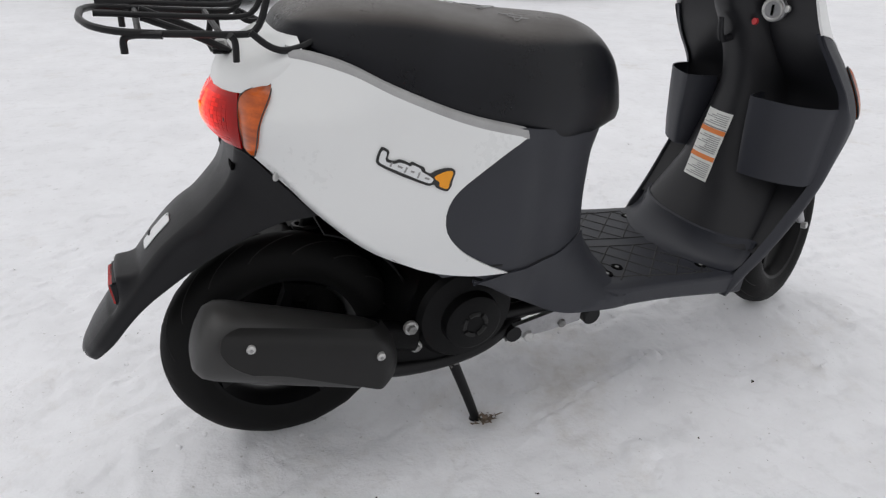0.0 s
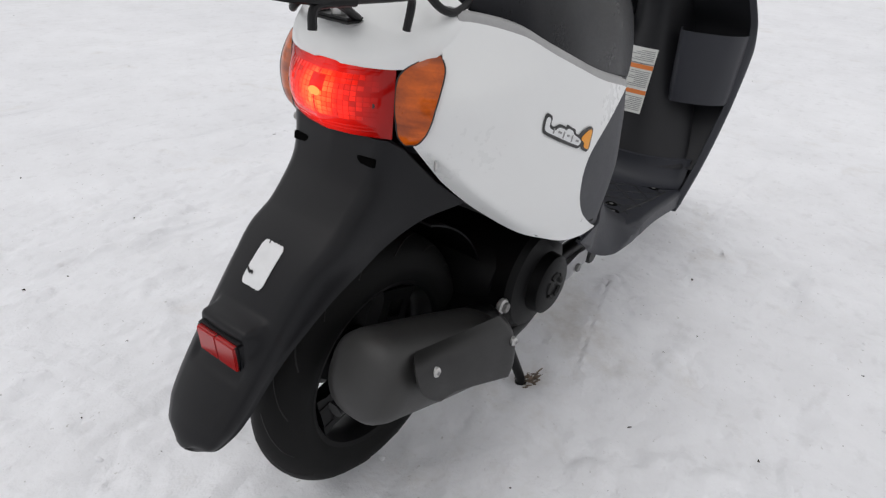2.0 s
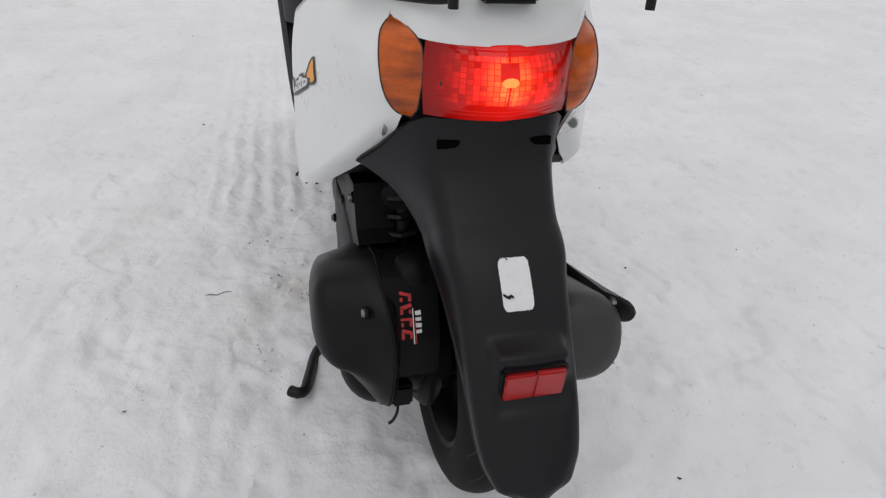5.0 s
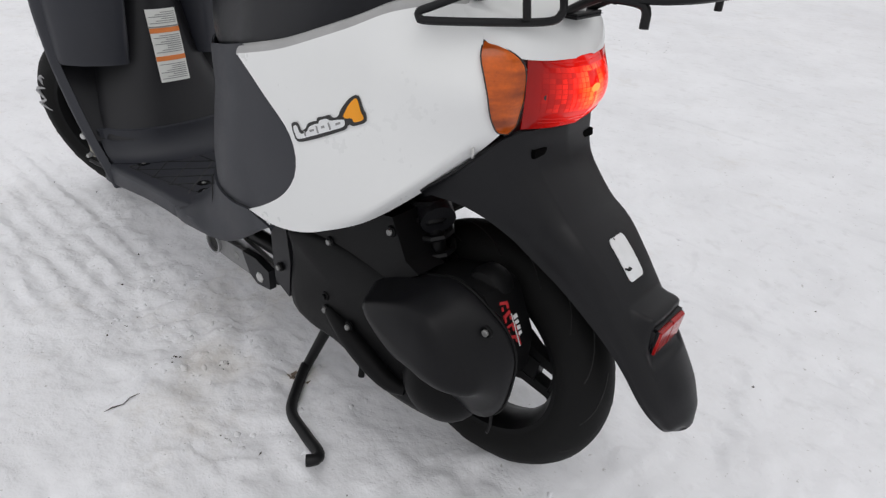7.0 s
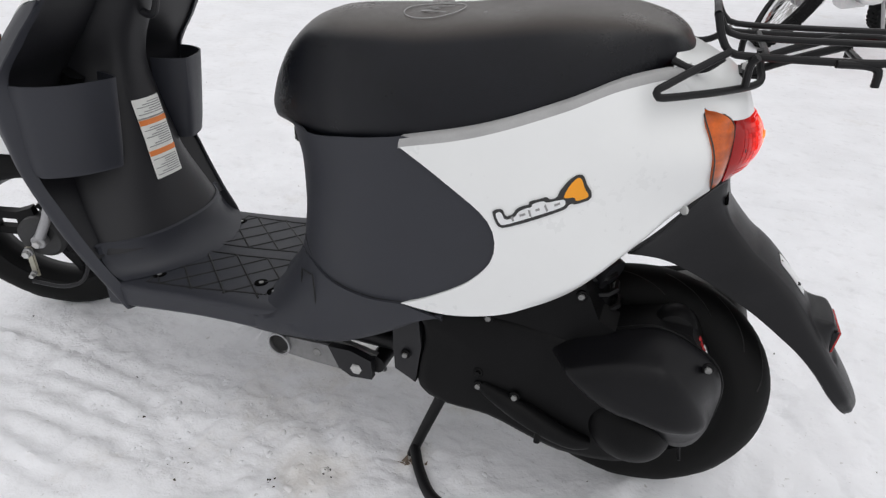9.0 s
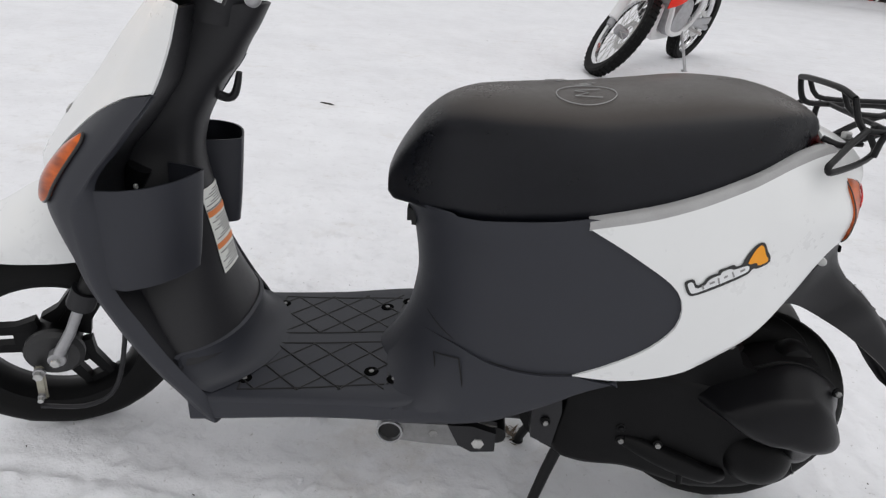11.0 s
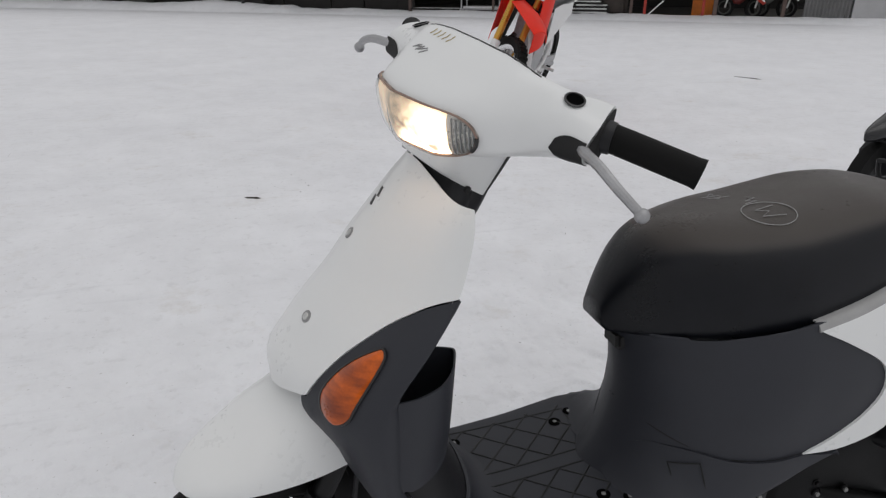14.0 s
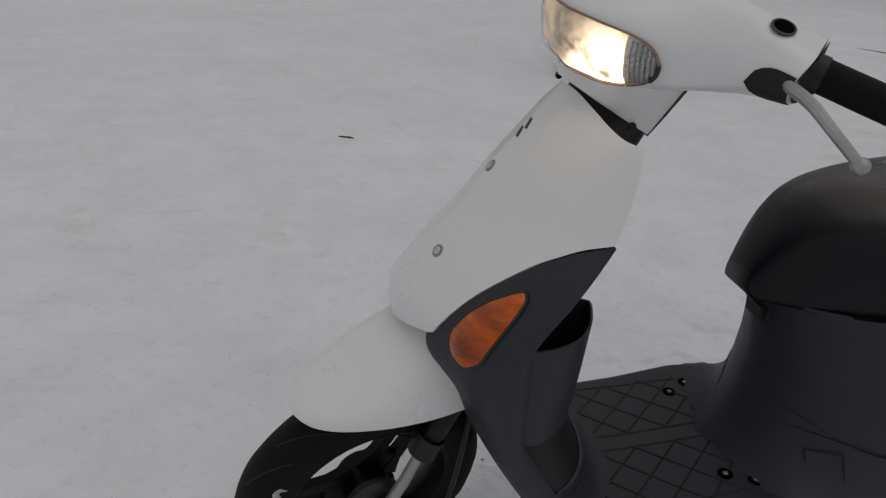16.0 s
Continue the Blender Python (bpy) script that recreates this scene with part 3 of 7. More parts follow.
# white tail cover over the lamp
rows = []
for k in range(16):
    x = -0.0815 + 0.0985 * k / 15
    zt = lerp_table([(-0.0815, 0.6345), (-0.079, 0.641), (-0.074, 0.652), (-0.06, 0.673), (-0.03, 0.692), (0.02, 0.712)], x)
    zb = lerp_table([(-0.0815, 0.6325), (-0.06, 0.6350), (-0.035, 0.644), (-0.02, 0.654), (0.0, 0.672), (0.02, 0.676)], x)
    w = lerp_table([(-0.0815, 0.018), (-0.079, 0.034), (-0.075, 0.048), (-0.069, 0.062), (-0.055, 0.084), (-0.035, 0.098), (-0.02, 0.106), (0.0, 0.111), (0.02, 0.115)], x)
    row = []
    for j in range(31):
        a = math.pi * j / 30
        c = math.cos(a)
        row.append(Vector((x, w * math.copysign(abs(c) ** 0.75, c), zb + (zt - zb) * max(math.sin(a), 0) ** 0.75)))
    rows.append(row)
part("tail_cover", grid_bm(rows, thick=0.004), WHITE, scooter, "glossy white tail cover")

# the seat's profile: top, lower edge and half width
SEAT_TOP = [(-0.004, 0.700), (0.010, 0.720), (0.04, 0.737), (0.085, 0.747), (0.145, 0.750), (0.236, 0.741), (0.32, 0.732), (0.40, 0.729), (0.455, 0.726), (0.50, 0.714), (0.535, 0.690), (0.565, 0.652), (0.583, 0.620), (0.590, 0.602)]
SEAT_LOW = [(-0.004, 0.692), (0.012, 0.691), (0.07, 0.664), (0.132, 0.630), (0.2, 0.601), (0.311, 0.568), (0.417, 0.559), (0.50, 0.560), (0.55, 0.561), (0.580, 0.559), (0.590, 0.567)]
SEAT_W = [(-0.004, 0.03), (0.006, 0.062), (0.022, 0.088), (0.058, 0.121), (0.1, 0.144), (0.2, 0.164), (0.3, 0.167), (0.4, 0.150), (0.48, 0.115), (0.54, 0.076), (0.573, 0.049), (0.590, 0.033)]
# grey body under the seat, one skin round the front
rows = []
NZ = 30
for k in range(NZ):
    z = 0.245 + (0.60 - 0.245) * k / (NZ - 1)
    xf = lerp_table(XFRONT, z)
    half = []
    for j in range(36):
        a = (math.pi / 2) * j / 35
        x0 = 0.30
        x = x0 + (xf - x0) * math.sin(a) ** 0.9
        # the corners are rounder under the seat than by the floor
        fy = max(1 - (math.sin(a) ** 0.9) ** (2.6 - 0.8 * min(max((z - 0.42) / 0.10, 0), 1)), 0) ** 0.62
        half.append((x, (lerp_table(REAR_PLAN, 0.30) * lerp_table(ZFACT, z) - 0.004) * fy))
    xr = lerp_table([(0.245, 0.30), (0.33, 0.27), (0.38, 0.20), (0.43, 0.15), (0.6, 0.14)], z)
    back = [(xr + (0.30 - xr) * j / 5, width(xr + (0.30 - xr) * j / 5, z) - 0.004) for j in range(6)]
    L = back[:-1] + half
    L = [(x, y, min(max(z, lerp_table(SKIRT_LOW, x) + 0.010 if x < 0.46 else z), lerp_table(SEAT_LOW, x) + lerp_table([(0.30, 0.034), (0.40, 0.024), (0.46, 0.012), (0.53, 0.004), (0.58, 0.0)], x))) for x, y in L]
    row = [Vector(p) for p in L] + [Vector((x, -y * (1 - tuck(x, q, -1) / 0.19), q)) for x, y, q in L[-2::-1]]
    rows.append(row)
part("seat_base_cover", grid_bm(rows, thick=0.004), GREY, scooter, "dark grey plastic body cover under the seat")

# seam lines where the covers meet
for s in (1, -1):
    pts = []
    for x, z in ((0.545, 0.412), (0.52, 0.398), (0.48, 0.383), (0.42, 0.370), (0.36, 0.367), (0.312, 0.371)):
        y = width(min(x, 0.32), z) * (1 if x < 0.33 else max(1 - ((x - 0.30) / (lerp_table(XFRONT, z) - 0.30)) ** 2.6, 0) ** 0.62)
        pts.append((x, s * (y * (1 - tuck(x, z, s) / 0.19) - 0.0035), z))
    part("cover_seam", tube(pts, 0.0016, 6, samples=30), GAP, scooter)

# seat: upright sides, a firm edge and a gently domed top
SECTION = [(p.x, p.z) for p in spline([(0.90, 0, 0.0), (0.965, 0, 0.035), (0.995, 0, 0.12), (1.0, 0, 0.24), (0.985, 0, 0.38), (0.955, 0, 0.52), (0.915, 0, 0.65), (0.865, 0, 0.760), (0.79, 0, 0.850), (0.67, 0, 0.912), (0.47, 0, 0.960), (0.23, 0, 0.990), (0.0, 0, 1.0)], 28)]
SEAT_ROWS = 70


def seat_round(x, y, f):
    """The shoulders are rounder towards the nose."""
    e = min(max((x - 0.34) / 0.14, 0), 1)
    return f - 0.09 * e * e * (3 - 2 * e) * y * y * max((f - 0.4) / 0.6, 0)


rows = []
for k in range(SEAT_ROWS):
    u = k / (SEAT_ROWS - 1)
    x = -0.004 + 0.594 * (0.5 - 0.5 * math.cos(math.pi * u))
    zt, zl, w = lerp_table(SEAT_TOP, x), lerp_table(SEAT_LOW, x), lerp_table(SEAT_W, x)
    row = []
    for y, f in SECTION + [(-y, f) for y, f in SECTION[-2::-1]]:
        row.append(Vector((x, w * y, zl + (zt - zl) * seat_round(x, y, f))))
    rows.append(row)
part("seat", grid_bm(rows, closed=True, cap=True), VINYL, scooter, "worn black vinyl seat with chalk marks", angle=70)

# dark ledge between the seat and the covers
for s in (1, -1):
    rows = []
    for p in spline([(0.0, 0, 0.686), (0.065, 0, 0.673), (0.125, 0, 0.647), (0.22, 0, 0.612), (0.31, 0, 0.588)], 40):
        w = width(min(p.x, 0.32), p.z) - 0.008
        rows.append([Vector((p.x, s * w, p.z)), Vector((p.x, s * (w - 0.03), p.z - 0.003)), Vector((p.x, s * (w - 0.06), p.z - 0.003)), Vector((p.x, s * (w - 0.06), p.z - 0.05))])
    part("seat_ledge", grid_bm(rows, thick=0.002), BLACK, scooter)

part("seat_hinge", block((0.540, -0.014, 0.514), (0.561, 0.036, 0.548)), GAP, scooter, bevel=0.007)

# ---- tail lamp and rear indicators ----
TAIL = [(0.0, -0.097), (0.036, -0.090), (0.064, -0.075), (0.085, -0.055), (0.100, -0.036), (0.108, -0.026), (0.116, -0.015)]


def tail_pt(y, z, out=0.0):
    x = lerp_table(TAIL, abs(y))
    d = Vector((x - 0.03, y, 0)).normalized()
    return Vector((x, y, z)) + d * out


def lamp_out(v, y=0.0):
    bow = -0.029 + 0.033 * math.sin(math.pi * (0.10 + 0.80 * v)) ** 0.8
    return bow * (1 - 0.8 * min(abs(y) / 0.079, 1) ** 3)


def lamp_z(v, y):
    t = min(abs(y) / 0.078, 1)
    return 0.560 - 0.003 * (1 - t * t) * (1 - v) + (0.078 - 0.004 * (1 - t * t)) * v


rows = [[tail_pt(-0.079 + 0.158 * j / 40, lamp_z(k / 14, -0.079 + 0.158 * j / 40), lamp_out(k / 14, -0.079 + 0.158 * j / 40)) for j in range(41)] for k in range(15)]
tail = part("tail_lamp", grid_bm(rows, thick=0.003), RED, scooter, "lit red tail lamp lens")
# prisms moulded into the lens, one small block each, in a bowed grid
for r in range(9):
    v0 = 0.30 + 0.068 * r
    for c in range(21):
        y = -0.064 + 0.0064 * c
        if abs(y) < 0.012 and r in (5, 6, 7):
            continue
        bm = bmesh.new()
        w_, h_ = 0.0028, 0.030
        q = [tail_pt(y + a * w_, lamp_z(v0 + b * h_, y), lamp_out(v0 + b * h_, y) + o) for o in (-0.001, 0.0003) for a, b in ((-1, -1), (1, -1), (1, 1), (-1, 1))]
        vs = [bm.verts.new(p) for p in q]
        for f in ((4, 5, 6, 7), (0, 1, 5, 4), (1, 2, 6, 5), (2, 3, 7, 6), (3, 0, 4, 7)):
            bm.faces.new([vs[i] for i in f])
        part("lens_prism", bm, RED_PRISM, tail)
# the bulb holder shows through the lens as a dark block with the bulb under it
SOCKET = lens_mat("bulb_holder_seen_through_red", (0.10, 0.004, 0.003), rough=0.15, transmission=0.0)
for z0, z1, hw_ in ((0.612, 0.623, 0.0100), (0.625, 0.630, 0.0135)):
    rows = [[tail_pt(-hw_ + 2 * hw_ * i / 6, z0 + (z1 - z0) * j / 4, lamp_out((z0 + (z1 - z0) * j / 4 - 0.557) / 0.074, 0.0) + 0.0006) for i in range(7)] for j in range(5)]
    part("bulb_holder", grid_bm(rows, thick=0.0006), SOCKET, tail)
# flat emissive spot on the lens paints the glow of the bulb behind it
bm = bmesh.new()
bmesh.ops.create_uvsphere(bm, u_segments=16, v_segments=10, radius=0.0062, matrix=Matrix.Translation(tail_pt(0.0, 0.602, lamp_out(0.6, 0.0) + 0.0003)) @ Matrix.Diagonal((0.07, 1.4, 0.8, 1)))
part("bulb", bm, bulb("tail_bulb", (1.0, 0.26, 0.05), 1.1), tail, "glowing spot of the tail lamp bulb on the lens")
for v in (0.10, 0.16, 0.93):
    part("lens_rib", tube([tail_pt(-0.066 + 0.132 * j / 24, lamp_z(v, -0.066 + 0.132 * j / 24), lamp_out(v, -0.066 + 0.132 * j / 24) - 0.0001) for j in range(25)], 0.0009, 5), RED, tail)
LEAF = [  # height: outer edge x, y; inner edge x, y
    (0.5540, -0.0470, 0.0870, -0.0490, 0.0860), (0.5575, -0.0460, 0.0990, -0.0520, 0.0845), (0.5650, -0.0460, 0.1070, -0.0565, 0.0815), (0.5780, -0.0450, 0.1140, -0.0585, 0.0800),
    (0.5950, -0.0435, 0.1180, -0.0605, 0.0780), (0.6120, -0.0390, 0.1190, -0.0608, 0.0778), (0.6270, -0.0325, 0.1178, -0.0590, 0.0790),
    (0.6370, -0.0275, 0.1155, -0.0535, 0.0840), (0.6450, -0.0235, 0.1100, -0.0425, 0.0915), (0.6510, -0.0205, 0.1030, -0.0270, 0.0990)]
for s in (1, -1):
    part("lens_screw", disc(0.0035, (-0.001, 0.003), tail_pt(s * 0.062, 0.597, 0.001), 'x', 12), DECAL_BLACK, tail)
    # amber indicator beside the lamp: a leaf that rises to a tip
    rows = []
    for k in range(29):
        v = k / 28
        z = 0.5540 + 0.097 * v
        xo, yo, xi, yi = [lerp_table([(r[0], r[i]) for r in LEAF], z) for i in (1, 2, 3, 4)]
        row = []
        for j in range(13):
            q = j / 12
            bulge = 0.0045 * math.sin(math.pi * q) * max(math.sin(math.pi * v), 0) ** 0.5
            row.append(Vector((xi + (xo - xi) * q - bulge * 0.85, s * (yi + (yo - yi) * q + bulge * 0.5 + 0.001), z)))
        rows.append(row)
    ind = part("indicator", grid_bm(rows, thick=0.004), ORANGE, scooter, "amber indicator lens")
    edge = [r[0] for r in rows] + [r[-1] for r in rows[::-1]]
    part("rim", tube(edge, 0.0009, 6, closed=True), DECAL_BLACK, ind)

# ---- rear mudguard ----
FEND = [  # crown x, z; lower edge x, z; half width of the crown, half width at the edge
    (-0.064, 0.557, 0.045, 0.456, 0.066, 0.120),
    (-0.073, 0.540, 0.024, 0.458, 0.070, 0.106),
    (-0.077, 0.512, -0.022, 0.449, 0.067, 0.092),
    (-0.087, 0.490, -0.062, 0.426, 0.064, 0.081),
    (-0.108, 0.474, -0.100, 0.404, 0.064, 0.075),
    (-0.145, 0.447, -0.136, 0.380, 0.066, 0.072),
    (-0.177, 0.416, -0.168, 0.356, 0.060, 0.066),
    (-0.207, 0.378, -0.199, 0.331, 0.057, 0.062),
    (-0.234, 0.341, -0.226, 0.303, 0.055, 0.059),
    (-0.261, 0.303, -0.248, 0.274, 0.052, 0.056),
    (-0.279, 0.277, -0.263, 0.256, 0.048, 0.051),
    (-0.2885, 0.261, -0.274, 0.243, 0.042, 0.044),
    (-0.2945, 0.250, -0.283, 0.2365, 0.035, 0.036),
    (-0.2970, 0.2425, -0.290, 0.2330, 0.024, 0.024),
    (-0.2976, 0.2365, -0.2945, 0.2318, 0.012, 0.012),
    (-0.2966, 0.2325, -0.2956, 0.2310, 0.002, 0.002),
]
NF = 120
FS = [spline([(r[0], 0, r[1]) for r in FEND], NF), spline([(r[2], 0, r[3]) for r in FEND], NF)]
FLEN = [0.0]
for a, b in zip(FS[0], FS[0][1:]):
    FLEN.append(FLEN[-1] + (b - a).length)
HUMP = min(range(NF), key=lambda k: (FS[0][k] - Vector((-0.234, 0, 0.341))).length)


def hump(s, y):
    """The raised ledge that carries the reflector, and the shallow pocket under it."""
    h = lerp_table([(-0.046, 0.0), (-0.036, 0.0075), (-0.026, 0.0182), (-0.022, 0.0200), (-0.0195, 0.0185), (0.0195, -0.0030), (0.024, -0.0030), (0.036, 0.0)], s)
    e = min(max((0.044 - abs(y + 0.003)) / 0.009, 0), 1)
    return h * e * e * (3 - 2 * e)


def guard_frame(f):
    k = min(int(f), NF - 2)
    t = f - k
    o, i = FS[0][k].lerp(FS[0][k + 1], t), FS[1][k].lerp(FS[1][k + 1], t)
    d = FS[0][min(k + 2, NF - 1)] - FS[0][max(k - 1, 0)]
    n = Vector((d.z, 0, -d.x)).normalized()
    return o, i, n if n.x < 0 else -n


def on_guard(f, y, lift):
    """A place on the crown: f from 0 to 1 down the guard, y across."""
    o, i, n = guard_frame(f * (NF - 1))
    s = FLEN[min(int(f * (NF - 1)), NF - 1)] - FLEN[HUMP]
    ho = lerp_table(WO, f)
    return o + n * (lift - 0.007 * (abs(y) / max(ho, 0.02)) ** 2.2 + hump(s, y)) + Vector((0, y, 0))


# the half widths go by the distance down the crown
AT = []
for r in FEND:
    AT.append(min(range(NF), key=lambda k: (FS[0][k] - Vector((r[0], 0, r[1]))).length) / (NF - 1))
WO, WI = [(a, r[4]) for a, r in zip(AT, FEND)], [(a, r[5]) for a, r in zip(AT, FEND)]
rows = []
for k in range(NF):
    f = k / (NF - 1)
    o, i, n = guard_frame(k)
    ho, hi_ = lerp_table(WO, f), lerp_table(WI, f)
    side = []
    for v in (0.0, 0.12, 0.3, 0.5, 0.68, 0.82, 0.92):
        p = i.lerp(o, v)
        y = hi_ + (ho - hi_) * v ** 0.8 + 0.0025 * math.sin(math.pi * v)
        # a rolled lip along the lower edge
        y += 0.0018 * max(1 - v / 0.12, 0)
        if v > 0.7:
            y -= min(0.006, 0.2 * hi_) * ((v - 0.7) / 0.3) ** 2
        side.append((p - n * 0.006 * v, y))
    row = [Vector((p.x, y, p.z)) for p, y in side]
    row += [on_guard(f, max(ho - 0.010, ho * 0.7) * (1 - 2 * j / 26), 0.0) for j in range(27)]
    row += [Vector((p.x, -y, p.z)) for p, y in side[::-1]]
    # the top flares out to the lower edge of the side covers, wider on the left
    if k < 34:
        top = [(0.032, 0.136, 0.474), (0.022, 0.132, 0.482), (0.012, 0.126, 0.490), (-0.004, 0.116, 0.504), (-0.024, 0.104, 0.525), (-0.046, 0.088, 0.548), (-0.060, 0.074, 0.557)]
        right = [(x, -(y - 0.016 * min((0.56 - z) / 0.05, 1)), z) for x, y, z in top[::-1]]
        top = top + [(-0.066 - 0.006 * (1 - abs(1 - j / 13)), 0.062 * (1 - j / 13), 0.557) for j in range(27)] + right
        e = (1 - k / 34) ** 1.3
        row = [p.lerp(Vector(q), e) for p, q in zip(row, top)]
    rows.append(row)
mudguard = part("rear_mudguard", grid_bm(rows, thick=0.0035), FENDER, scooter, "long satin black plastic rear mudguard", angle=60)
for s in (1, -1):
    p = min((v for r in rows for v in r), key=lambda v: abs(v.y - s * 0.051) + 2 * abs(v.z - 0.531) + (1 if v.x > -0.04 else 0))
    bm = block((-0.0012, -0.0125, -0.0048), (0.004, 0.0125, 0.0048), m=Matrix.Translation((p.x, s * 0.051, p.z)) @ Matrix.Rotation(radians(6), 4, 'Y'))
    part("bracket_slot", bm, HOLE_SHADE, mudguard, bevel=0.0008)
# worn white sticker and red reflector
F0 = min(range(NF), key=lambda k: (FS[0][k] - Vector((-0.155, 0, 0.438))).length) / (NF - 1)
F1 = min(range(NF), key=lambda k: (FS[0][k] - Vector((-0.194, 0, 0.396))).length) / (NF - 1)
rows = []
for k in range(25):
    e = 1 - 0.22 * (abs(k - 12) / 12) ** 10
    row = []
    for q in range(-10, 11):
        # its edges have worn ragged
        j = 0.0007 * noise.noise((k * 0.9, q * 0.9, 2)) if abs(q) == 10 or k in (0, 24) else 0.0
        f = F0 + (F1 - F0) * k / 24 + (0.004 * noise.noise((q * 0.7, k, 5)) if k in (0, 24) else 0.0)
        row.append(on_guard(f, 0.0165 * e * q / 10 + 0.001 + j, 0.0014))
    rows.append(row)
part("worn_sticker", grid_bm(rows, thick=0.0010), STICKER, mudguard, "worn white blank sticker")
FM = F0 + (F1 - F0) * 0.68
for pts, r in (([(0.00, 0.0165), (0.008, 0.0125), (0.004, 0.0085), (0.010, 0.0062)], 0.0013), ([(0.006, 0.012), (0.010, 0.0095)], 0.0017), ([(-0.09, 0.008), (-0.085, 0.007)], 0.0007), ([(-0.10, -0.004), (-0.105, -0.005)], 0.0006)):
    part("sticker_tear", tube([on_guard(FM + a, b, 0.0022) for a, b in pts], r, 5), FENDER, mudguard)
# the reflector lies on the sloping face under the ledge
REFM = Matrix.Translation((-0.2402, -0.003, 0.3415)) @ Matrix.Rotation(radians(-7), 4, 'Y')
part("reflector_frame", block((-0.0015, -0.0355, -0.0200), (0.010, 0.0355, 0.0195), m=REFM), FENDER, mudguard, bevel=0.003)
for s in (1, -1):
    bm = block((-0.0045, -0.0158, -0.0165), (0.004, 0.0158, 0.0165), m=REFM @ Matrix.Translation((0, s * 0.0160, 0)))
    part("rear_reflector", bm, REFLECT, mudguard, "square red reflector half", bevel=0.0012)


# ---- wheels ----
def tyre_bm(R, w, centre):
    prof = []
    for k in range(25):
        a = math.pi * (k / 24) - math.pi / 2
        prof.append((R - 0.050 + 0.050 * math.cos(a) ** 0.8 if abs(a) < 1.56 else R - 0.05, w * math.sin(a)))
    prof += [(R - 0.066, w * 0.78), (R - 0.066, -w * 0.78)]
    bm = lathe(prof, 72, centre)
    return bm


def tread(R, w, centre, wheel, n=16):
    """Slanting grooves sunk as dark bars into the tread's surface."""
    for k in range(n):
        for s in (1, -1):
            a0 = 2 * math.pi * (k + 0.25 * s) / n
            pts = []
            for j in range(9):
                v = j / 8
                yy = s * (0.006 + 0.028 * v)
                a = a0 + 0.42 * v
                rr = R - 0.050 + 0.050 * math.cos(math.asin(min(abs(yy) / w, 1))) ** 0.8 - 0.0009
                pts.append(Vector(centre) + Vector((rr * math.cos(a), yy, rr * math.sin(a))))
            yield tube(pts, 0.0015, 4)


def wheel(name, centre, R, spokes, turn=None, first=0.12, at=(-0.011, 0.011), gap=0.0065):
    W = new(name)
    W.parent = scooter
    fix = (lambda b: steered(b)) if turn else (lambda b: b)
    part("tyre", fix(tyre_bm(R, 0.041, centre)), RUBBER, W, "black rubber tyre")
    groove = bmesh.new()
    me_list = list(tread(R, 0.041, centre, W))
    for g in me_list:
        tmp = bpy.data.meshes.new("t")
        g.to_mesh(tmp)
        groove.from_mesh(tmp)
        bpy.data.meshes.remove(tmp)
        g.free()
    part("tread_pattern", fix(groove), GAP, W)
    r0 = R - 0.062
    rim = lathe([(r0, 0.034), (r0 + 0.004, 0.036), (r0 + 0.004, 0.030), (r0 - 0.004, 0.024), (r0 - 0.006, 0.0), (r0 - 0.004, -0.024), (r0 + 0.004, -0.030), (r0 + 0.004, -0.036), (r0, -0.034), (r0 - 0.008, -0.031), (r0 - 0.014, -0.018), (r0 - 0.019, -0.008), (r0 - 0.019, 0.008), (r0 - 0.014, 0.018), (r0 - 0.008, 0.031)], 64, centre)
    part("rim", fix(rim), WHEEL_BLACK, W)
    for k in range(spokes):
        a = 2 * math.pi * k / spokes + first
        m = Matrix.Translation(centre) @ Matrix.Rotation(-a, 4, 'Y')
        bm = bmesh.new()
        for sgn in (1, -1):
            out = [(0.024, gap * sgn), (r0 - 0.014, (gap + 0.002) * sgn), (r0 - 0.014, (gap + 0.0235) * sgn), (r0 - 0.03, (gap + 0.0175) * sgn), (0.060, (gap + 0.019) * sgn), (0.030, (gap + 0.032) * sgn)]
            v1 = [bm.verts.new((x, at[1], z)) for x, z in out]
            v2 = [bm.verts.new((x, at[0], z)) for x, z in out]
            bm.faces.new(v1)
            bm.faces.new(v2[::-1])
            for i in range(6):
                bm.faces.new((v1[i], v2[i], v2[(i + 1) % 6], v1[(i + 1) % 6]))
        bm.transform(m)
        part("spoke", fix(bm), WHEEL_BLACK, W, bevel=0.002)
    hub = disc(0.036, (-0.032, 0.032), centre, n=28)
    part("hub", fix(hub), WHEEL_BLACK, W)
    for k in range(spokes):
        a = 2 * math.pi * k / spokes + first
        web = block((0.02, at[0] - 0.0002, -0.0055 - gap), (r0 * 0.42 + 3 * (gap - 0.0065), at[1] + 0.0002, 0.0055 + gap), m=Matrix.Translation(centre) @ Matrix.Rotation(-a, 4, 'Y'))
        part("spoke_web", fix(web), WHEEL_BLACK, W, bevel=0.0012)
        web = block((r0 - 0.032, at[0] - 0.0002, -0.0055 - gap), (r0 - 0.014, at[1] + 0.0002, 0.0055 + gap), m=Matrix.Translation(centre) @ Matrix.Rotation(-a, 4, 'Y'))
        part("spoke_foot", fix(web), WHEEL_BLACK, W, bevel=0.0012)
    return W


wheel("rear_wheel", (0, 0, 0.196), 0.194, 3, first=1.29, at=(-0.032, -0.012), gap=0.013)
FRONT = (1.163, 0, 0.266)
wheel("front_wheel", FRONT, 0.198, 3, turn=True, at=(-0.008, 0.008), gap=0.0095)

# ---- floorboard ----
floor_board = new("floorboard")
floor_board.parent = scooter
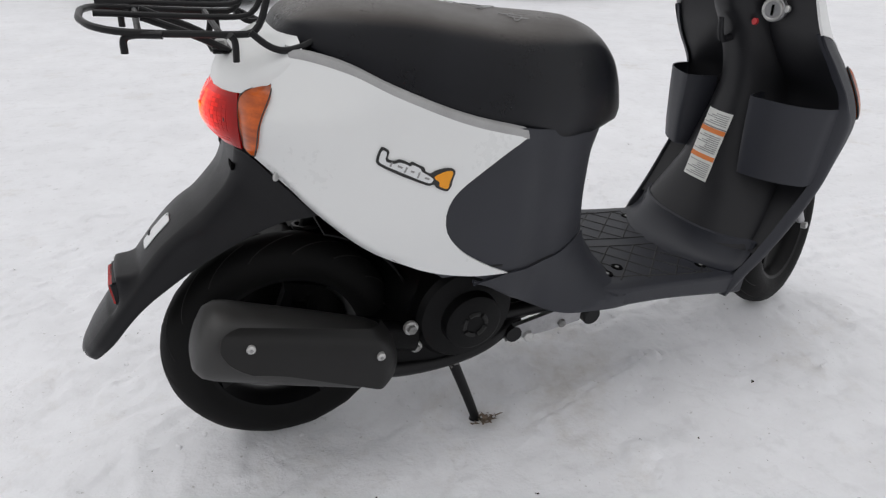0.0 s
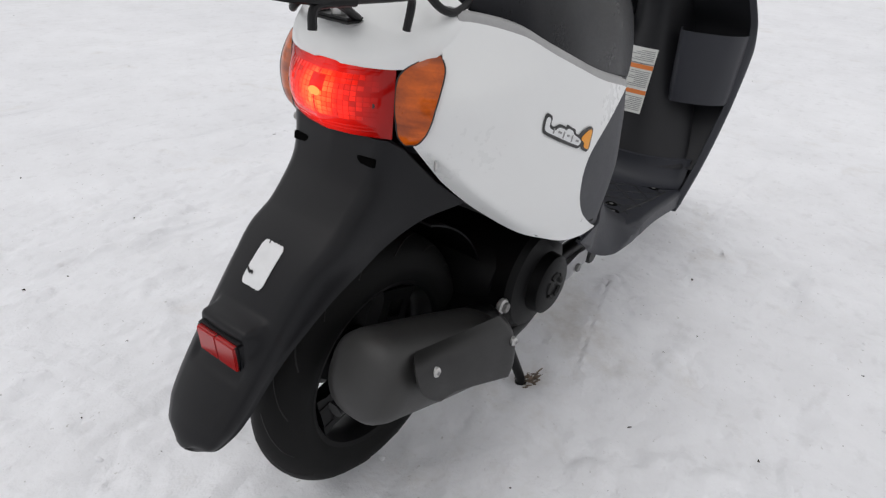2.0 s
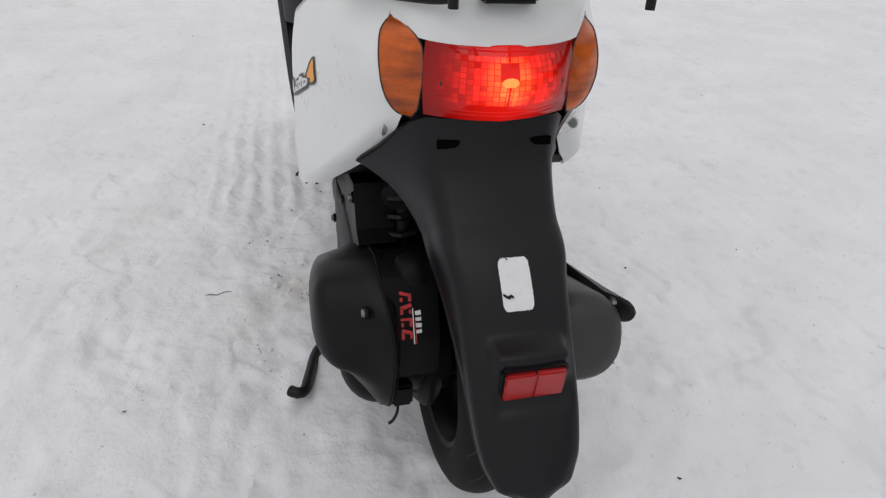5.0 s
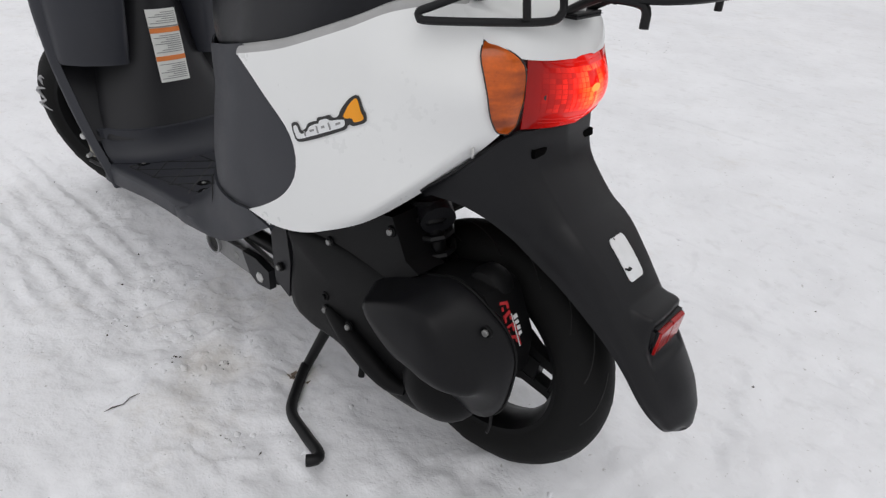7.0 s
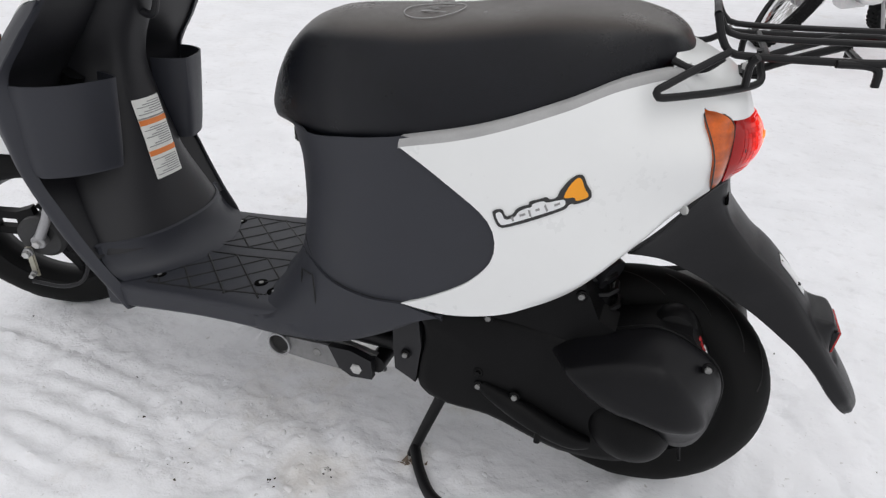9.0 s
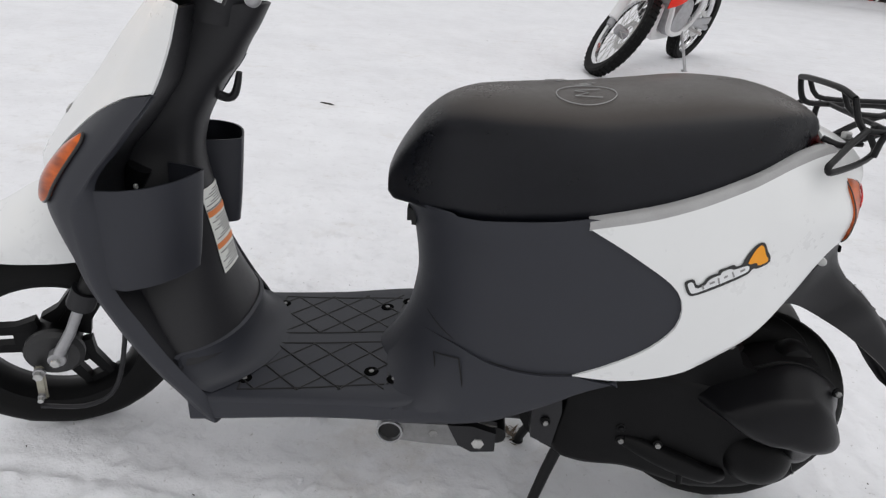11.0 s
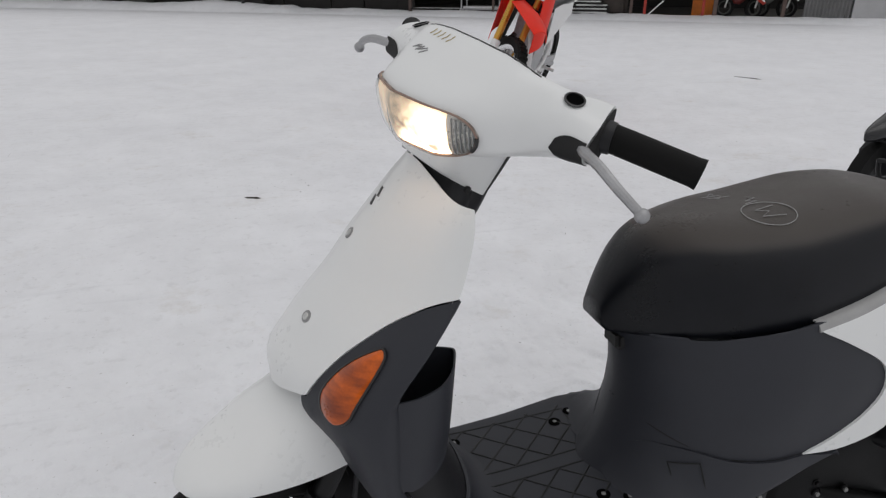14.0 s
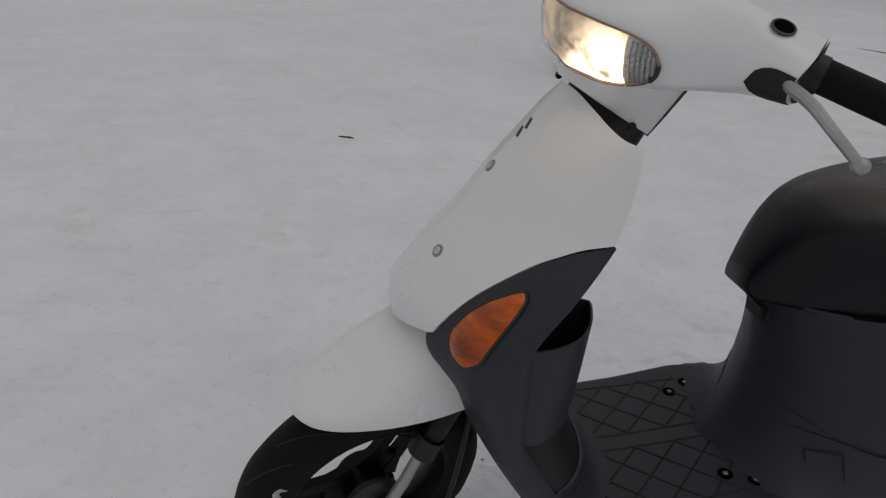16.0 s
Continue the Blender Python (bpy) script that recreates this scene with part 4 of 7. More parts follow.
FW = [(0.40, 0.186), (0.55, 0.183), (0.62, 0.177), (0.70, 0.172), (0.80, 0.170), (0.87, 0.168)]
FLOW = SKIRT_LOW


def floor_z(x):
    return lerp_table([(0.50, 0.296), (0.60, 0.290), (0.70, 0.280), (0.82, 0.272), (0.88, 0.270)], x)


rows = []
for k in range(34):
    x = 0.50 + 0.375 * k / 33
    w, zf, zl = lerp_table(FW, x) - 0.010 * min(max((0.57 - x) / 0.05, 0), 1), floor_z(x), lerp_table(FLOW, x) + 0.006 * min(max((0.57 - x) / 0.05, 0), 1)
    zl = min(zl, zf - 0.016)
    h = [(w - 0.012, zl), (w - 0.004, zl + 0.003), (w, zl + 0.008), (w, zf - 0.006), (w - 0.003, zf - 0.002), (w - 0.010, zf + 0.001), (w - 0.03, zf)]
    row = [Vector((x, y, z)) for y, z in h] + [Vector((x, (w - 0.03) * q, zf)) for q in (0.7, 0.4, 0.1, -0.1, -0.4, -0.7)] + [Vector((x, -y, z)) for y, z in h[::-1]]
    rows.append(row)
part("board", grid_bm(rows, thick=0.005), GREY, floor_board, "dark grey plastic floorboard")
# skirts that sweep up from the board to the tip of the side covers
for s in (1, -1):
    rows = []
    for k in range(40):
        x = 0.25 + 0.335 * k / 39
        zl = lerp_table(FLOW, x)
        zu = lerp_table([(0.25, 0.362), (0.29, 0.367), (0.312, 0.371), (0.36, 0.367), (0.42, 0.369), (0.48, 0.378), (0.52, 0.372), (0.55, 0.346), (0.585, 0.300)], x)
        e = min(max((x - 0.33) / 0.13, 0), 1)
        e = e * e * (3 - 2 * e)
        power = 1.0 + 2.6 * min(max((x - 0.40) / 0.12, 0), 1)
        row = []
        for j in range(15):
            q = j / 14
            z = zl + (zu - zl) * q
            wb = lerp_table(REAR_PLAN, min(x, 0.30)) * lerp_table(ZFACT, z)
            fy = 1.0 if x < 0.31 else max(1 - min(max((x - 0.30) / (lerp_table(XFRONT, z) - 0.30), 0), 1) ** 2.6, 0) ** 0.62
            body = wb * fy * (1 - tuck(x, z, s) / 0.19)
            low = max(lerp_table(FW, max(x, 0.40)), body) if x < 0.46 else lerp_table(FW, x)
            # upright beside the board, then curling in to the seat base
            b_ = min(max((x - 0.43) / 0.09, 0), 1)
            q0 = max(floor_z(x) - 0.006 - zl, 0) / (zu - zl) * b_ * b_ * (3 - 2 * b_)
            y = body + (low - body) * e * min(max((1 - q) / (1 - q0), 0), 1) ** power
            sink = min(max((x - 0.545) / 0.035, 0), 1)
            row.append(Vector((x, s * (y - 0.005 * max(1 - q * 5, 0) ** 2 + 0.0012 - 0.004 * sink), z)))
        rows.append(row)
    part("skirt", grid_bm(rows, thick=0.004), GREY, floor_board)
# hatch of the battery box low on the left of the seat base
def body_side(x, z):
    return lerp_table(REAR_PLAN, 0.30) * lerp_table(ZFACT, z) * max(1 - ((x - 0.30) / (lerp_table(XFRONT, z) - 0.30)) ** 2.6, 0) ** 0.62


hatch = [(0.462, 0.318), (0.502, 0.316), (0.508, 0.350), (0.470, 0.362)]
part("hatch_seam", tube([(x, body_side(x, z) + 0.0062, z) for x, z in [(p[0].lerp(p[1], i / 6)[0], p[0].lerp(p[1], i / 6)[1]) for p in [(Vector(hatch[k]), Vector(hatch[(k + 1) % 4])) for k in range(4)] for i in range(6)]], 0.0011, 5, closed=True), GAP, scooter)
# diamond pattern of the board, raised lines
GROOVE = mat("floor_line", (0.005, 0.005, 0.005), 0.5, vary=0.1)
for s in (1, -1):
    y0, y1, x0, x1 = 0.016, 0.146, 0.580, 0.806
    lines = [((x0, y0), (x1, y0)), ((x0, y1 - 0.012), (x1, y1)), ((x1, y0), (x1, y1)), ((x0, y0), (x0 - 0.004, y1 - 0.012))]
    for k in range(-3, 5):
        a = x0 + k * 0.066
        for d_ in (1, -1):
            p, q = (a, y0 if d_ > 0 else y1), (a + 0.124 * 1.1, y1 if d_ > 0 else y0)
            t0, t1 = 0.0, 1.0
            dx = q[0] - p[0]
            t0 = max(t0, (x0 - p[0]) / dx)
            t1 = min(t1, (x1 - p[0]) / dx)
            if t1 - t0 > 0.12:
                lines.append(((p[0] + dx * t0, p[1] + (q[1] - p[1]) * t0), (p[0] + dx * t1, p[1] + (q[1] - p[1]) * t1)))
    bm = bmesh.new()
    for (a, b), (c, d_) in lines:
        n = 6
        tube([(a + (c - a) * i / n, s * (b + (d_ - b) * i / n), floor_z(a + (c - a) * i / n) - 0.0004) for i in range(n + 1)], 0.0019, 6, bm)
    part("anti_slip_pattern", bm, GROOVE, floor_board)
    for x, y in ((0.605, 0.101), (0.803, 0.118), (0.567, 0.121)):
        part("bolt_recess", lathe([(0.0120, 0), (0.0112, 0.0012), (0.0070, 0.0014), (0.0, 0.0010)], 20, (x, s * y, floor_z(x)), 'z', closed=False), HOLE_SHADE, floor_board)
        part("floor_bolt", disc(0.0040, (0, 0.0022), (x, s * y, floor_z(x)), 'z', 14), BOLT, floor_board)

# ---- front shield ----
XC = [(0.50, 1.06), (0.54, 1.092), (0.57, 1.106), (0.60, 1.106), (0.64, 1.080), (0.68, 1.047), (0.72, 1.010), (0.77, 0.970), (0.824, 0.921), (0.87, 0.880)]
HW = [(0.22, 0.168), (0.26, 0.176), (0.32, 0.183), (0.40, 0.189), (0.466, 0.193), (0.57, 0.200), (0.62, 0.199), (0.67, 0.192), (0.726, 0.175), (0.77, 0.164), (0.80, 0.157), (0.83, 0.144), (0.85, 0.118), (0.87, 0.060)]
XS = [(0.22, 0.838), (0.265, 0.862), (0.312, 0.897), (0.395, 0.945), (0.48, 0.975), (0.57, 0.978), (0.62, 0.948), (0.67, 0.906), (0.726, 0.860), (0.76, 0.845), (0.80, 0.833), (0.84, 0.828), (0.87, 0.838)]
XIN = [(0.22, 0.828), (0.27, 0.843), (0.312, 0.872), (0.395, 0.918), (0.466, 0.948), (0.60, 0.945), (0.67, 0.896), (0.726, 0.857), (0.76, 0.845), (0.82, 0.828)]
ZB = [(0.0, 0.566), (0.24, 0.573), (0.45, 0.581), (0.55, 0.587), (0.595, 0.606), (0.622, 0.627), (0.655, 0.646), (0.724, 0.670), (0.788, 0.688), (0.84, 0.700), (0.896, 0.710), (0.94, 0.718), (1.0, 0.726)]
PLAN = [(0.0, 1.0), (0.15, 0.975), (0.3, 0.89), (0.42, 0.77), (0.54, 0.655), (0.7, 0.515), (0.82, 0.405), (0.9, 0.30), (0.96, 0.17), (1.0, 0.0)]


def shield(u, z):
    """The outer skin: u from -1 to 1 across, z up."""
    xc = lerp_table(XC, z) if z >= 0.50 else lerp_table([(0.22, 0.93), (0.50, 1.06)], z)
    hw, xs = lerp_table(HW, z), lerp_table(XS, z)
    return Vector((xs + (xc - xs) * lerp_table(PLAN, min(abs(u), 1.0)), hw * u, z))


def zb_of(u):
    return lerp_table(ZB, abs(u))


rows = []
for k in range(30):
    v = k / 29
    row = []
    for j in range(141):
        u = math.sin(math.pi / 2 * (-1 + 2 * j / 140))
        top = 0.872 - 0.044 * abs(u) ** 2.6
        row.append(shield(u, zb_of(u) + (top - zb_of(u)) * v))
    rows.append(row)
front_cover = part("front_cover", grid_bm(rows, thick=0.004), WHITE, scooter, "glossy white front shield cover")
# underside of the nose
rows = []
for k in range(5):
    rows.append([shield(u_ * 0.6, zb_of(u_ * 0.6)) + Vector((-0.05 * k / 4, 0, 0.010 * k / 4)) for u_ in [-1 + 2 * j / 24 for j in range(25)]])
part("nose_underside", grid_bm(rows, thick=0.002), WHITE, scooter)
for x, z, u in ((1.045, 0.671, 0.255), (0.965, 0.769, 0.05)):
    p = shield(u, z)
    n = (shield(u + 0.02, z) - p).cross(shield(u, z + 0.01) - p).normalized()
    if n.x < 0:
        n = -n
    m = Matrix.Translation(p - n * 0.001) @ n.to_track_quat('Z', 'Y').to_matrix().to_4x4()
    bm = disc(0.009, (0, 0.002), (0, 0, 0), 'z', 18)
    bm.transform(m)
    hole = part("screw_recess", bm, LABEL_GREY, front_cover)
    bm = disc(0.0055, (0.0015, 0.0035), (0, 0, 0), 'z', 14)
    bm.transform(m)
    part("screw", bm, STEEL, front_cover)
# black maker's emblem, a plain double bar
for k in range(2):
    u0 = 0.02 + 0.02 * k
    rows = [[shield(u0 + 0.05 * a - 0.05 * b, 0.806 + 0.011 * b + 0.011 * k) + Vector((0.0006, 0, 0.0004)) for a in (0, 0.5, 1)] for b in (0, 0.5, 1)]
    part("emblem_bar", grid_bm(rows, thick=0.001), DECAL_BLACK, front_cover)

for s in (1, -1):
    # dark outer wings of the leg shield
    rows = []
    for k in range(40):
        v = k / 39
        row = []
        for j in range(45):
            u = 0.50 + 0.50 * math.sin(math.pi / 2 * j / 44)
            zt = zb_of(u) - 0.002
            zz = 0.225 + (zt - 0.225) * v
            row.append(shield(s * u, zz) + Vector((-0.002, 0, 0)))
        # rounded edge that returns inwards
        p = row[-1]
        zz = p.z
        xi = lerp_table(XIN, zz)
        for q in (0.2, 0.5, 0.8, 1.0):
            row.append(Vector((p.x + (xi - p.x) * q, p.y + s * 0.006 * math.sin(math.pi * q) - s * 0.012 * q, zz)))
        rows.append(row)
    wing = part("leg_shield_wing", grid_bm(rows, thick=0.004), GREY, scooter, "dark grey plastic leg shield wing")
    # front indicator: a leaf on the wing
    rows = []
    for k in range(21):
        v = k / 20
        zi = 0.577 + 0.094 * (0.5 - 0.5 * math.cos(math.pi * v))
        tf = lerp_table([(0.577, 0.838), (0.580, 0.775), (0.584, 0.730), (0.592, 0.704), (0.600, 0.690), (0.610, 0.684), (0.622, 0.690), (0.636, 0.710), (0.648, 0.745), (0.658, 0.788), (0.668, 0.844), (0.671, 0.866)], zi)
        tb = lerp_table([(0.577, 0.858), (0.580, 0.892), (0.590, 0.922), (0.608, 0.922), (0.624, 0.921), (0.644, 0.917), (0.660, 0.910), (0.668, 0.892), (0.671, 0.874)], zi)
        row = []
        for j in range(11):
            q = j / 10
            z = zi
            u = tf + (tb - tf) * q
            p = shield(s * u, z)
            n = Vector((0.62, s * 0.78, 0.05))
            row.append(p + n * (0.002 + 0.008 * math.sin(math.pi * q) ** 0.8 * max(math.sin(math.pi * v), 0) ** 0.5))
        rows.append(row)
    ind = part("front_indicator", grid_bm(rows, thick=0.004), ORANGE, scooter, "amber front indicator lens")
    edge = [r[0] for r in rows] + [r[-1] for r in rows[::-1]]
    part("rim", tube(edge, 0.002, 6, closed=True), DECAL_BLACK, ind)

# inner leg shield with the steering tunnel
COL = [(0.26, 0.796), (0.30, 0.812), (0.35, 0.832), (0.411, 0.851), (0.48, 0.861), (0.549, 0.873), (0.60, 0.878), (0.65, 0.867), (0.67, 0.857), (0.712, 0.831), (0.744, 0.805), (0.763, 0.795), (0.79, 0.777), (0.82, 0.760)]
COLW = [(0.26, 0.158), (0.35, 0.142), (0.45, 0.112), (0.55, 0.082), (0.62, 0.064), (0.70, 0.054), (0.82, 0.047)]


def inner_x(y, z):
    xi, hw = lerp_table(XIN, z), lerp_table(HW, z)
    xcol, cw = lerp_table(COL, z), lerp_table(COLW, z)
    wall = xi + 0.005 + 0.014 * max(1 - abs(y) / hw, 0) ** 0.8
    t = min(abs(y) / cw, 1.0)
    return wall + (min(xcol, wall) - wall) * (1 - t ** 2.6) ** 0.7


rows = []
for k in range(44):
    z = 0.312 + 0.508 * k / 43
    hw = lerp_table(HW, z) - 0.009
    cw = min(lerp_table(COLW, z), hw - 0.002)
    ys = [cw * math.sin(math.pi / 2 * j / 24) for j in range(25)] + [cw + (hw - cw) * j / 10 for j in range(1, 11)]
    rows.append([Vector((inner_x(y, z), y, z)) for y in [-y for y in ys[:0:-1]] + ys])
inner = part("inner_leg_shield", grid_bm(rows, thick=0.005, flip=True), BLACK, scooter, "black plastic inner leg shield with steering tunnel")

# grey lip where the floorboard turns up to the shield
rows = []
for j in range(41):
    q = -1 + 2 * j / 40
    y = 0.160 * q
    top = Vector((inner_x(y, 0.330) - 0.007, y, 0.330))
    low = Vector((0.765 + 0.075 * abs(q) ** 2.2, y, floor_z(0.78) + 0.001))
    row = []
    for k in range(9):
        a = k / 8 * math.pi / 2
        row.append(Vector((low.x + (top.x - low.x) * math.sin(a), low.y + (top.y - low.y) * k / 8, low.z + (top.z - low.z) * (1 - math.cos(a)))))
    row.append(top + Vector((0.006, 0, 0.002)))
    rows.append(row)
part("toe_lip", grid_bm(rows, thick=0.003), GREY, floor_board)

for s in (1, -1):
    # open pocket that hangs between the wing's edge and the tunnel
    hi_ = spline([(0.947, 0.190, 0), (0.918, 0.187, 0), (0.885, 0.170, 0), (0.862, 0.140, 0), (0.849, 0.105, 0), (0.845, 0.086, 0), (0.849, 0.078, 0), (0.872, 0.067, 0), (0.905, 0.058, 0)], 44)
    lo_ = spline([(0.952, 0.184, 0), (0.928, 0.180, 0), (0.898, 0.158, 0), (0.878, 0.130, 0), (0.867, 0.104, 0), (0.864, 0.089, 0), (0.868, 0.082, 0), (0.886, 0.073, 0), (0.912, 0.068, 0)], 44)
    rows = []
    for k in range(10):
        v = k / 9
        row = []
        for a, b in zip(lo_, hi_):
            p = a.lerp(b, v ** 0.8)
            row.append(Vector((p.x, s * p.y, 0.457 + 0.145 * v)))
        rows.append(row)
    pocket = part("pocket", grid_bm(rows, thick=0.003), GREY, scooter, "dark grey open storage pocket")
    part("pocket_floor", grid_bm([[p.copy() for p in rows[0]], [Vector((0.955, p.y, p.z + 0.002)) for p in rows[0]]], thick=0.003), GREY, pocket)
    part("pocket_screw", disc(0.004, (0.0, 0.004), (0.925, s * 0.12, 0.585), 'x', 10), STEEL, pocket)

# warning label
def on_tunnel(y, z, lift=0.0015):
    return Vector((inner_x(y, z) - lift, y, z))


def label_patch(name, y0, y1, z0, z1, material, parent, lift):
    rows = [[on_tunnel(y0 + (y1 - y0) * i / 6, z0 + (z1 - z0) * j / 6, lift) for i in range(7)] for j in range(7)]
    return part(name, grid_bm(rows, thick=0.0008), material, parent)


lab = label_patch("warning_label", -0.031, 0.031, 0.411, 0.549, PAPER, inner, 0.0018)
lab["label"] = "white and orange printed warning label"
for z0 in (0.452, 0.505):
    label_patch("orange_band", -0.031, 0.031, z0, z0 + 0.009, LABEL_ORANGE, lab, 0.0028)
label_patch("dark_rule", -0.031, 0.031, 0.515, 0.5175, LABEL_GREY, lab, 0.0028)
zz = 0.417
while zz < 0.545:
    if not (0.447 < zz < 0.464 or 0.500 < zz < 0.521):
        label_patch("text_bar", -0.027, 0.027 - 0.012 * (round(zz * 1000) % 3), zz, zz + 0.0013, LABEL_GREY, lab, 0.0028)
    zz += 0.0039

# bag hook and ignition lock
part("bag_hook", tube([(0.852, 0.0, 0.694), (0.834, 0.0, 0.687), (0.823, 0.0, 0.690), (0.816, 0.0, 0.704), (0.811, 0.0, 0.725)], lambda t: 0.0075 - 0.003 * t, 10, samples=18), BLACK, scooter)
lock = part("ignition_lock", disc(0.021, (0.0, 0.016), (0, 0, 0), 'x', 24), ALU, scooter, "bright metal ignition lock")
part("key_slot", block((0.0155, -0.002, -0.009), (0.0175, 0.002, 0.009)), HOLE_SHADE, lock)
part("lock_ring", lathe([(0.013, 0.0145), (0.0155, 0.0180), (0.0185, 0.0175), (0.0195, 0.0145)], 24, (0, 0, 0), 'x'), STEEL, lock)
lock.matrix_basis = pose(0.858, -0.073, 0.753, 0, 10, -165)
part("lock_tag", disc(0.006, (0.836, 0.842), (0.0, -0.051, 0.727), 'x', 12), DECAL_RED, scooter)
part("cover_screw", disc(0.006, (0.850, 0.856), (0, -0.098, 0.755), 'x', 12), STEEL, scooter)

# steering neck boot between the shield and the bars
rows = []
for k in range(8):
    v = k / 7
    c = Vector((0.845, 0, 0.80)).lerp(Vector((0.815, 0, 0.875)), v)
    rows.append([c + Vector((0.050 * math.cos(a) * (1 - 0.1 * v), 0.058 * math.sin(a) * (1 - 0.15 * v), 0.012 * math.cos(a))) for a in [2 * math.pi * j / 32 for j in range(32)]])
part("neck_cover", grid_bm(rows, closed=True, thick=0.004), BLACK, scooter)

# ---- steered parts: fork, front mudguard, bars ----
fork = new("front_fork")
fork.parent = scooter
for s in (1, -1):
    bm = tube([(0.965, s * 0.062, 0.61), (1.085, s * 0.064, 0.392)], 0.0165, 16)
    part("fork_tube", steered(bm), BLACKMETAL, fork)
    bm = tube([(1.080, s * 0.064, 0.405), (1.096, s * 0.064, 0.375)], 0.0215, 16)
    part("fork_boot", steered(bm), BLACK, fork)
    bm = tube([(1.095, s * 0.064, 0.378), (1.122, s * 0.066, 0.324), (1.148, s * 0.068, 0.284)], lambda t: 0.0085 + 0.001 * t, 12)
    part("fork_leg", steered(bm), ALU, fork)
    part("axle_nut", steered(disc(0.008, (s * 0.070, s * 0.082), (1.155, 0, 0.272), 'y', 6)), STEEL, fork)
part("brake_plate", steered(disc(0.046, (0.030, 0.052), FRONT, 'y', 36)), mat("drum_grey", (0.035, 0.035, 0.036), 0.45, metal=0.3, vary=0.2, scale=30), fork)
for dx, dz, r in ((0.024, -0.020, 0.0080), (0.034, -0.074, 0.0048)):
    part("adjuster_nut", steered(disc(r, (0.066, 0.080), (FRONT[0] + dx, 0, FRONT[2] + dz), 'y', 6)), STEEL, fork)
    part("adjuster_washer", steered(disc(r * 1.2, (0.064, 0.0715), (FRONT[0] + dx, 0, FRONT[2] + dz), 'y', 18)), ALU, fork)
bm = block((-0.0075, 0.058, -0.066), (0.0075, 0.065, 0.010), m=Matrix.Translation((FRONT[0] + 0.025, 0, FRONT[2] - 0.020)) @ Matrix.Rotation(radians(-8), 4, 'Y'))
part("brake_arm", steered(bm), mat("zinc_yellowed", (0.42, 0.40, 0.33), 0.45, metal=0.6, vary=0.2, scale=40), fork, bevel=0.003)
part("brake_cable", steered(tube([(1.20, 0.075, 0.178), (1.13, 0.085, 0.172), (1.08, 0.085, 0.20), (1.045, 0.08, 0.30), (1.02, 0.07, 0.45)], 0.004, 8, samples=24)), BLACK, fork)
part("link_eye", steered(disc(0.014, (0.056, 0.076), (1.153, 0, 0.274), 'y', 20)), ALU, fork)

# front mudguard: pointed white hood over the wheel
rows = []
for k in range(34):
    v = k / 33
    x = 1.000 + 0.262 * v
    zt = lerp_table([(1.0, 0.600), (1.06, 0.580), (1.097, 0.562), (1.14, 0.546), (1.18, 0.524), (1.215, 0.508), (1.24, 0.497), (1.255, 0.486), (1.262, 0.479)], x)
    zl = lerp_table([(1.0, 0.482), (1.05, 0.480), (1.12, 0.478), (1.18, 0.478), (1.22, 0.477), (1.25, 0.476), (1.262, 0.477)], x)
    w = lerp_table([(1.0, 0.098), (1.08, 0.096), (1.14, 0.088), (1.19, 0.074), (1.225, 0.057), (1.25, 0.034), (1.262, 0.008)], x)
    row = []
    for j in range(33):
        a = math.pi * j / 32
        c = math.cos(a)
        row.append(Vector((x, w * math.copysign(abs(c) ** 0.8, c), zl + (zt - zl) * max(math.sin(a), 0) ** 0.85)))
    rows.append(row)
part("front_mudguard", steered(grid_bm(rows, thick=0.004)), WHITE, scooter, "glossy white pointed front mudguard")

# handlebar cowl: sections from the middle out, each a ring of x and z places
bars = new("handlebar")
bars.parent = scooter
BAR = Matrix.Translation(AX) @ Matrix.Rotation(radians(24), 4, AXD) @ Matrix.Rotation(radians(-3), 4, 'X') @ Matrix.Translation(-AX)


def barred(bm):
    bm.transform(BAR)
    return bm


COWL_Y = (0.0, 0.05, 0.09, 0.105, 0.13, 0.16, 0.185, 0.205)
COWL = (  # low front, front, lens top, bonnet, dash edge, behind it, rear, low rear, underside
    ((0.899, 0.908), (0.918, 0.933), (0.919, 0.979), (0.863, 1.004), (0.801, 1.022), (0.790, 1.010), (0.770, 0.960), (0.778, 0.908), (0.840, 0.898)),
    ((0.888, 0.910), (0.905, 0.935), (0.906, 0.977), (0.855, 1.002), (0.800, 1.021), (0.789, 1.009), (0.768, 0.960), (0.776, 0.909), (0.835, 0.899)),
    ((0.863, 0.917), (0.873, 0.938), (0.873, 0.971), (0.838, 0.999), (0.799, 1.017), (0.786, 1.005), (0.762, 0.960), (0.772, 0.916), (0.822, 0.908)),
    ((0.855, 0.921), (0.861, 0.941), (0.860, 0.968), (0.830, 0.996), (0.797, 1.013), (0.782, 1.004), (0.758, 0.962), (0.768, 0.924), (0.814, 0.914)),
    ((0.824, 0.928), (0.829, 0.946), (0.825, 0.970), (0.808, 0.992), (0.786, 1.005), (0.768, 0.999), (0.749, 0.966), (0.760, 0.932), (0.802, 0.921)),
    ((0.808, 0.938), (0.813, 0.953), (0.809, 0.972), (0.796, 0.989), (0.772, 0.997), (0.748, 0.993), (0.738, 0.972), (0.748, 0.942), (0.788, 0.929)),
    ((0.803, 0.941), (0.808, 0.955), (0.803, 0.972), (0.788, 0.986), (0.762, 0.993), (0.736, 0.991), (0.730, 0.974), (0.740, 0.948), (0.778, 0.933)),
    ((0.800, 0.943), (0.806, 0.956), (0.800, 0.971), (0.782, 0.984), (0.756, 0.990), (0.730, 0.989), (0.726, 0.976), (0.738, 0.952), (0.770, 0.937)))


def cowl_at(i, y):
    """Place i of the section at a distance y from the middle."""
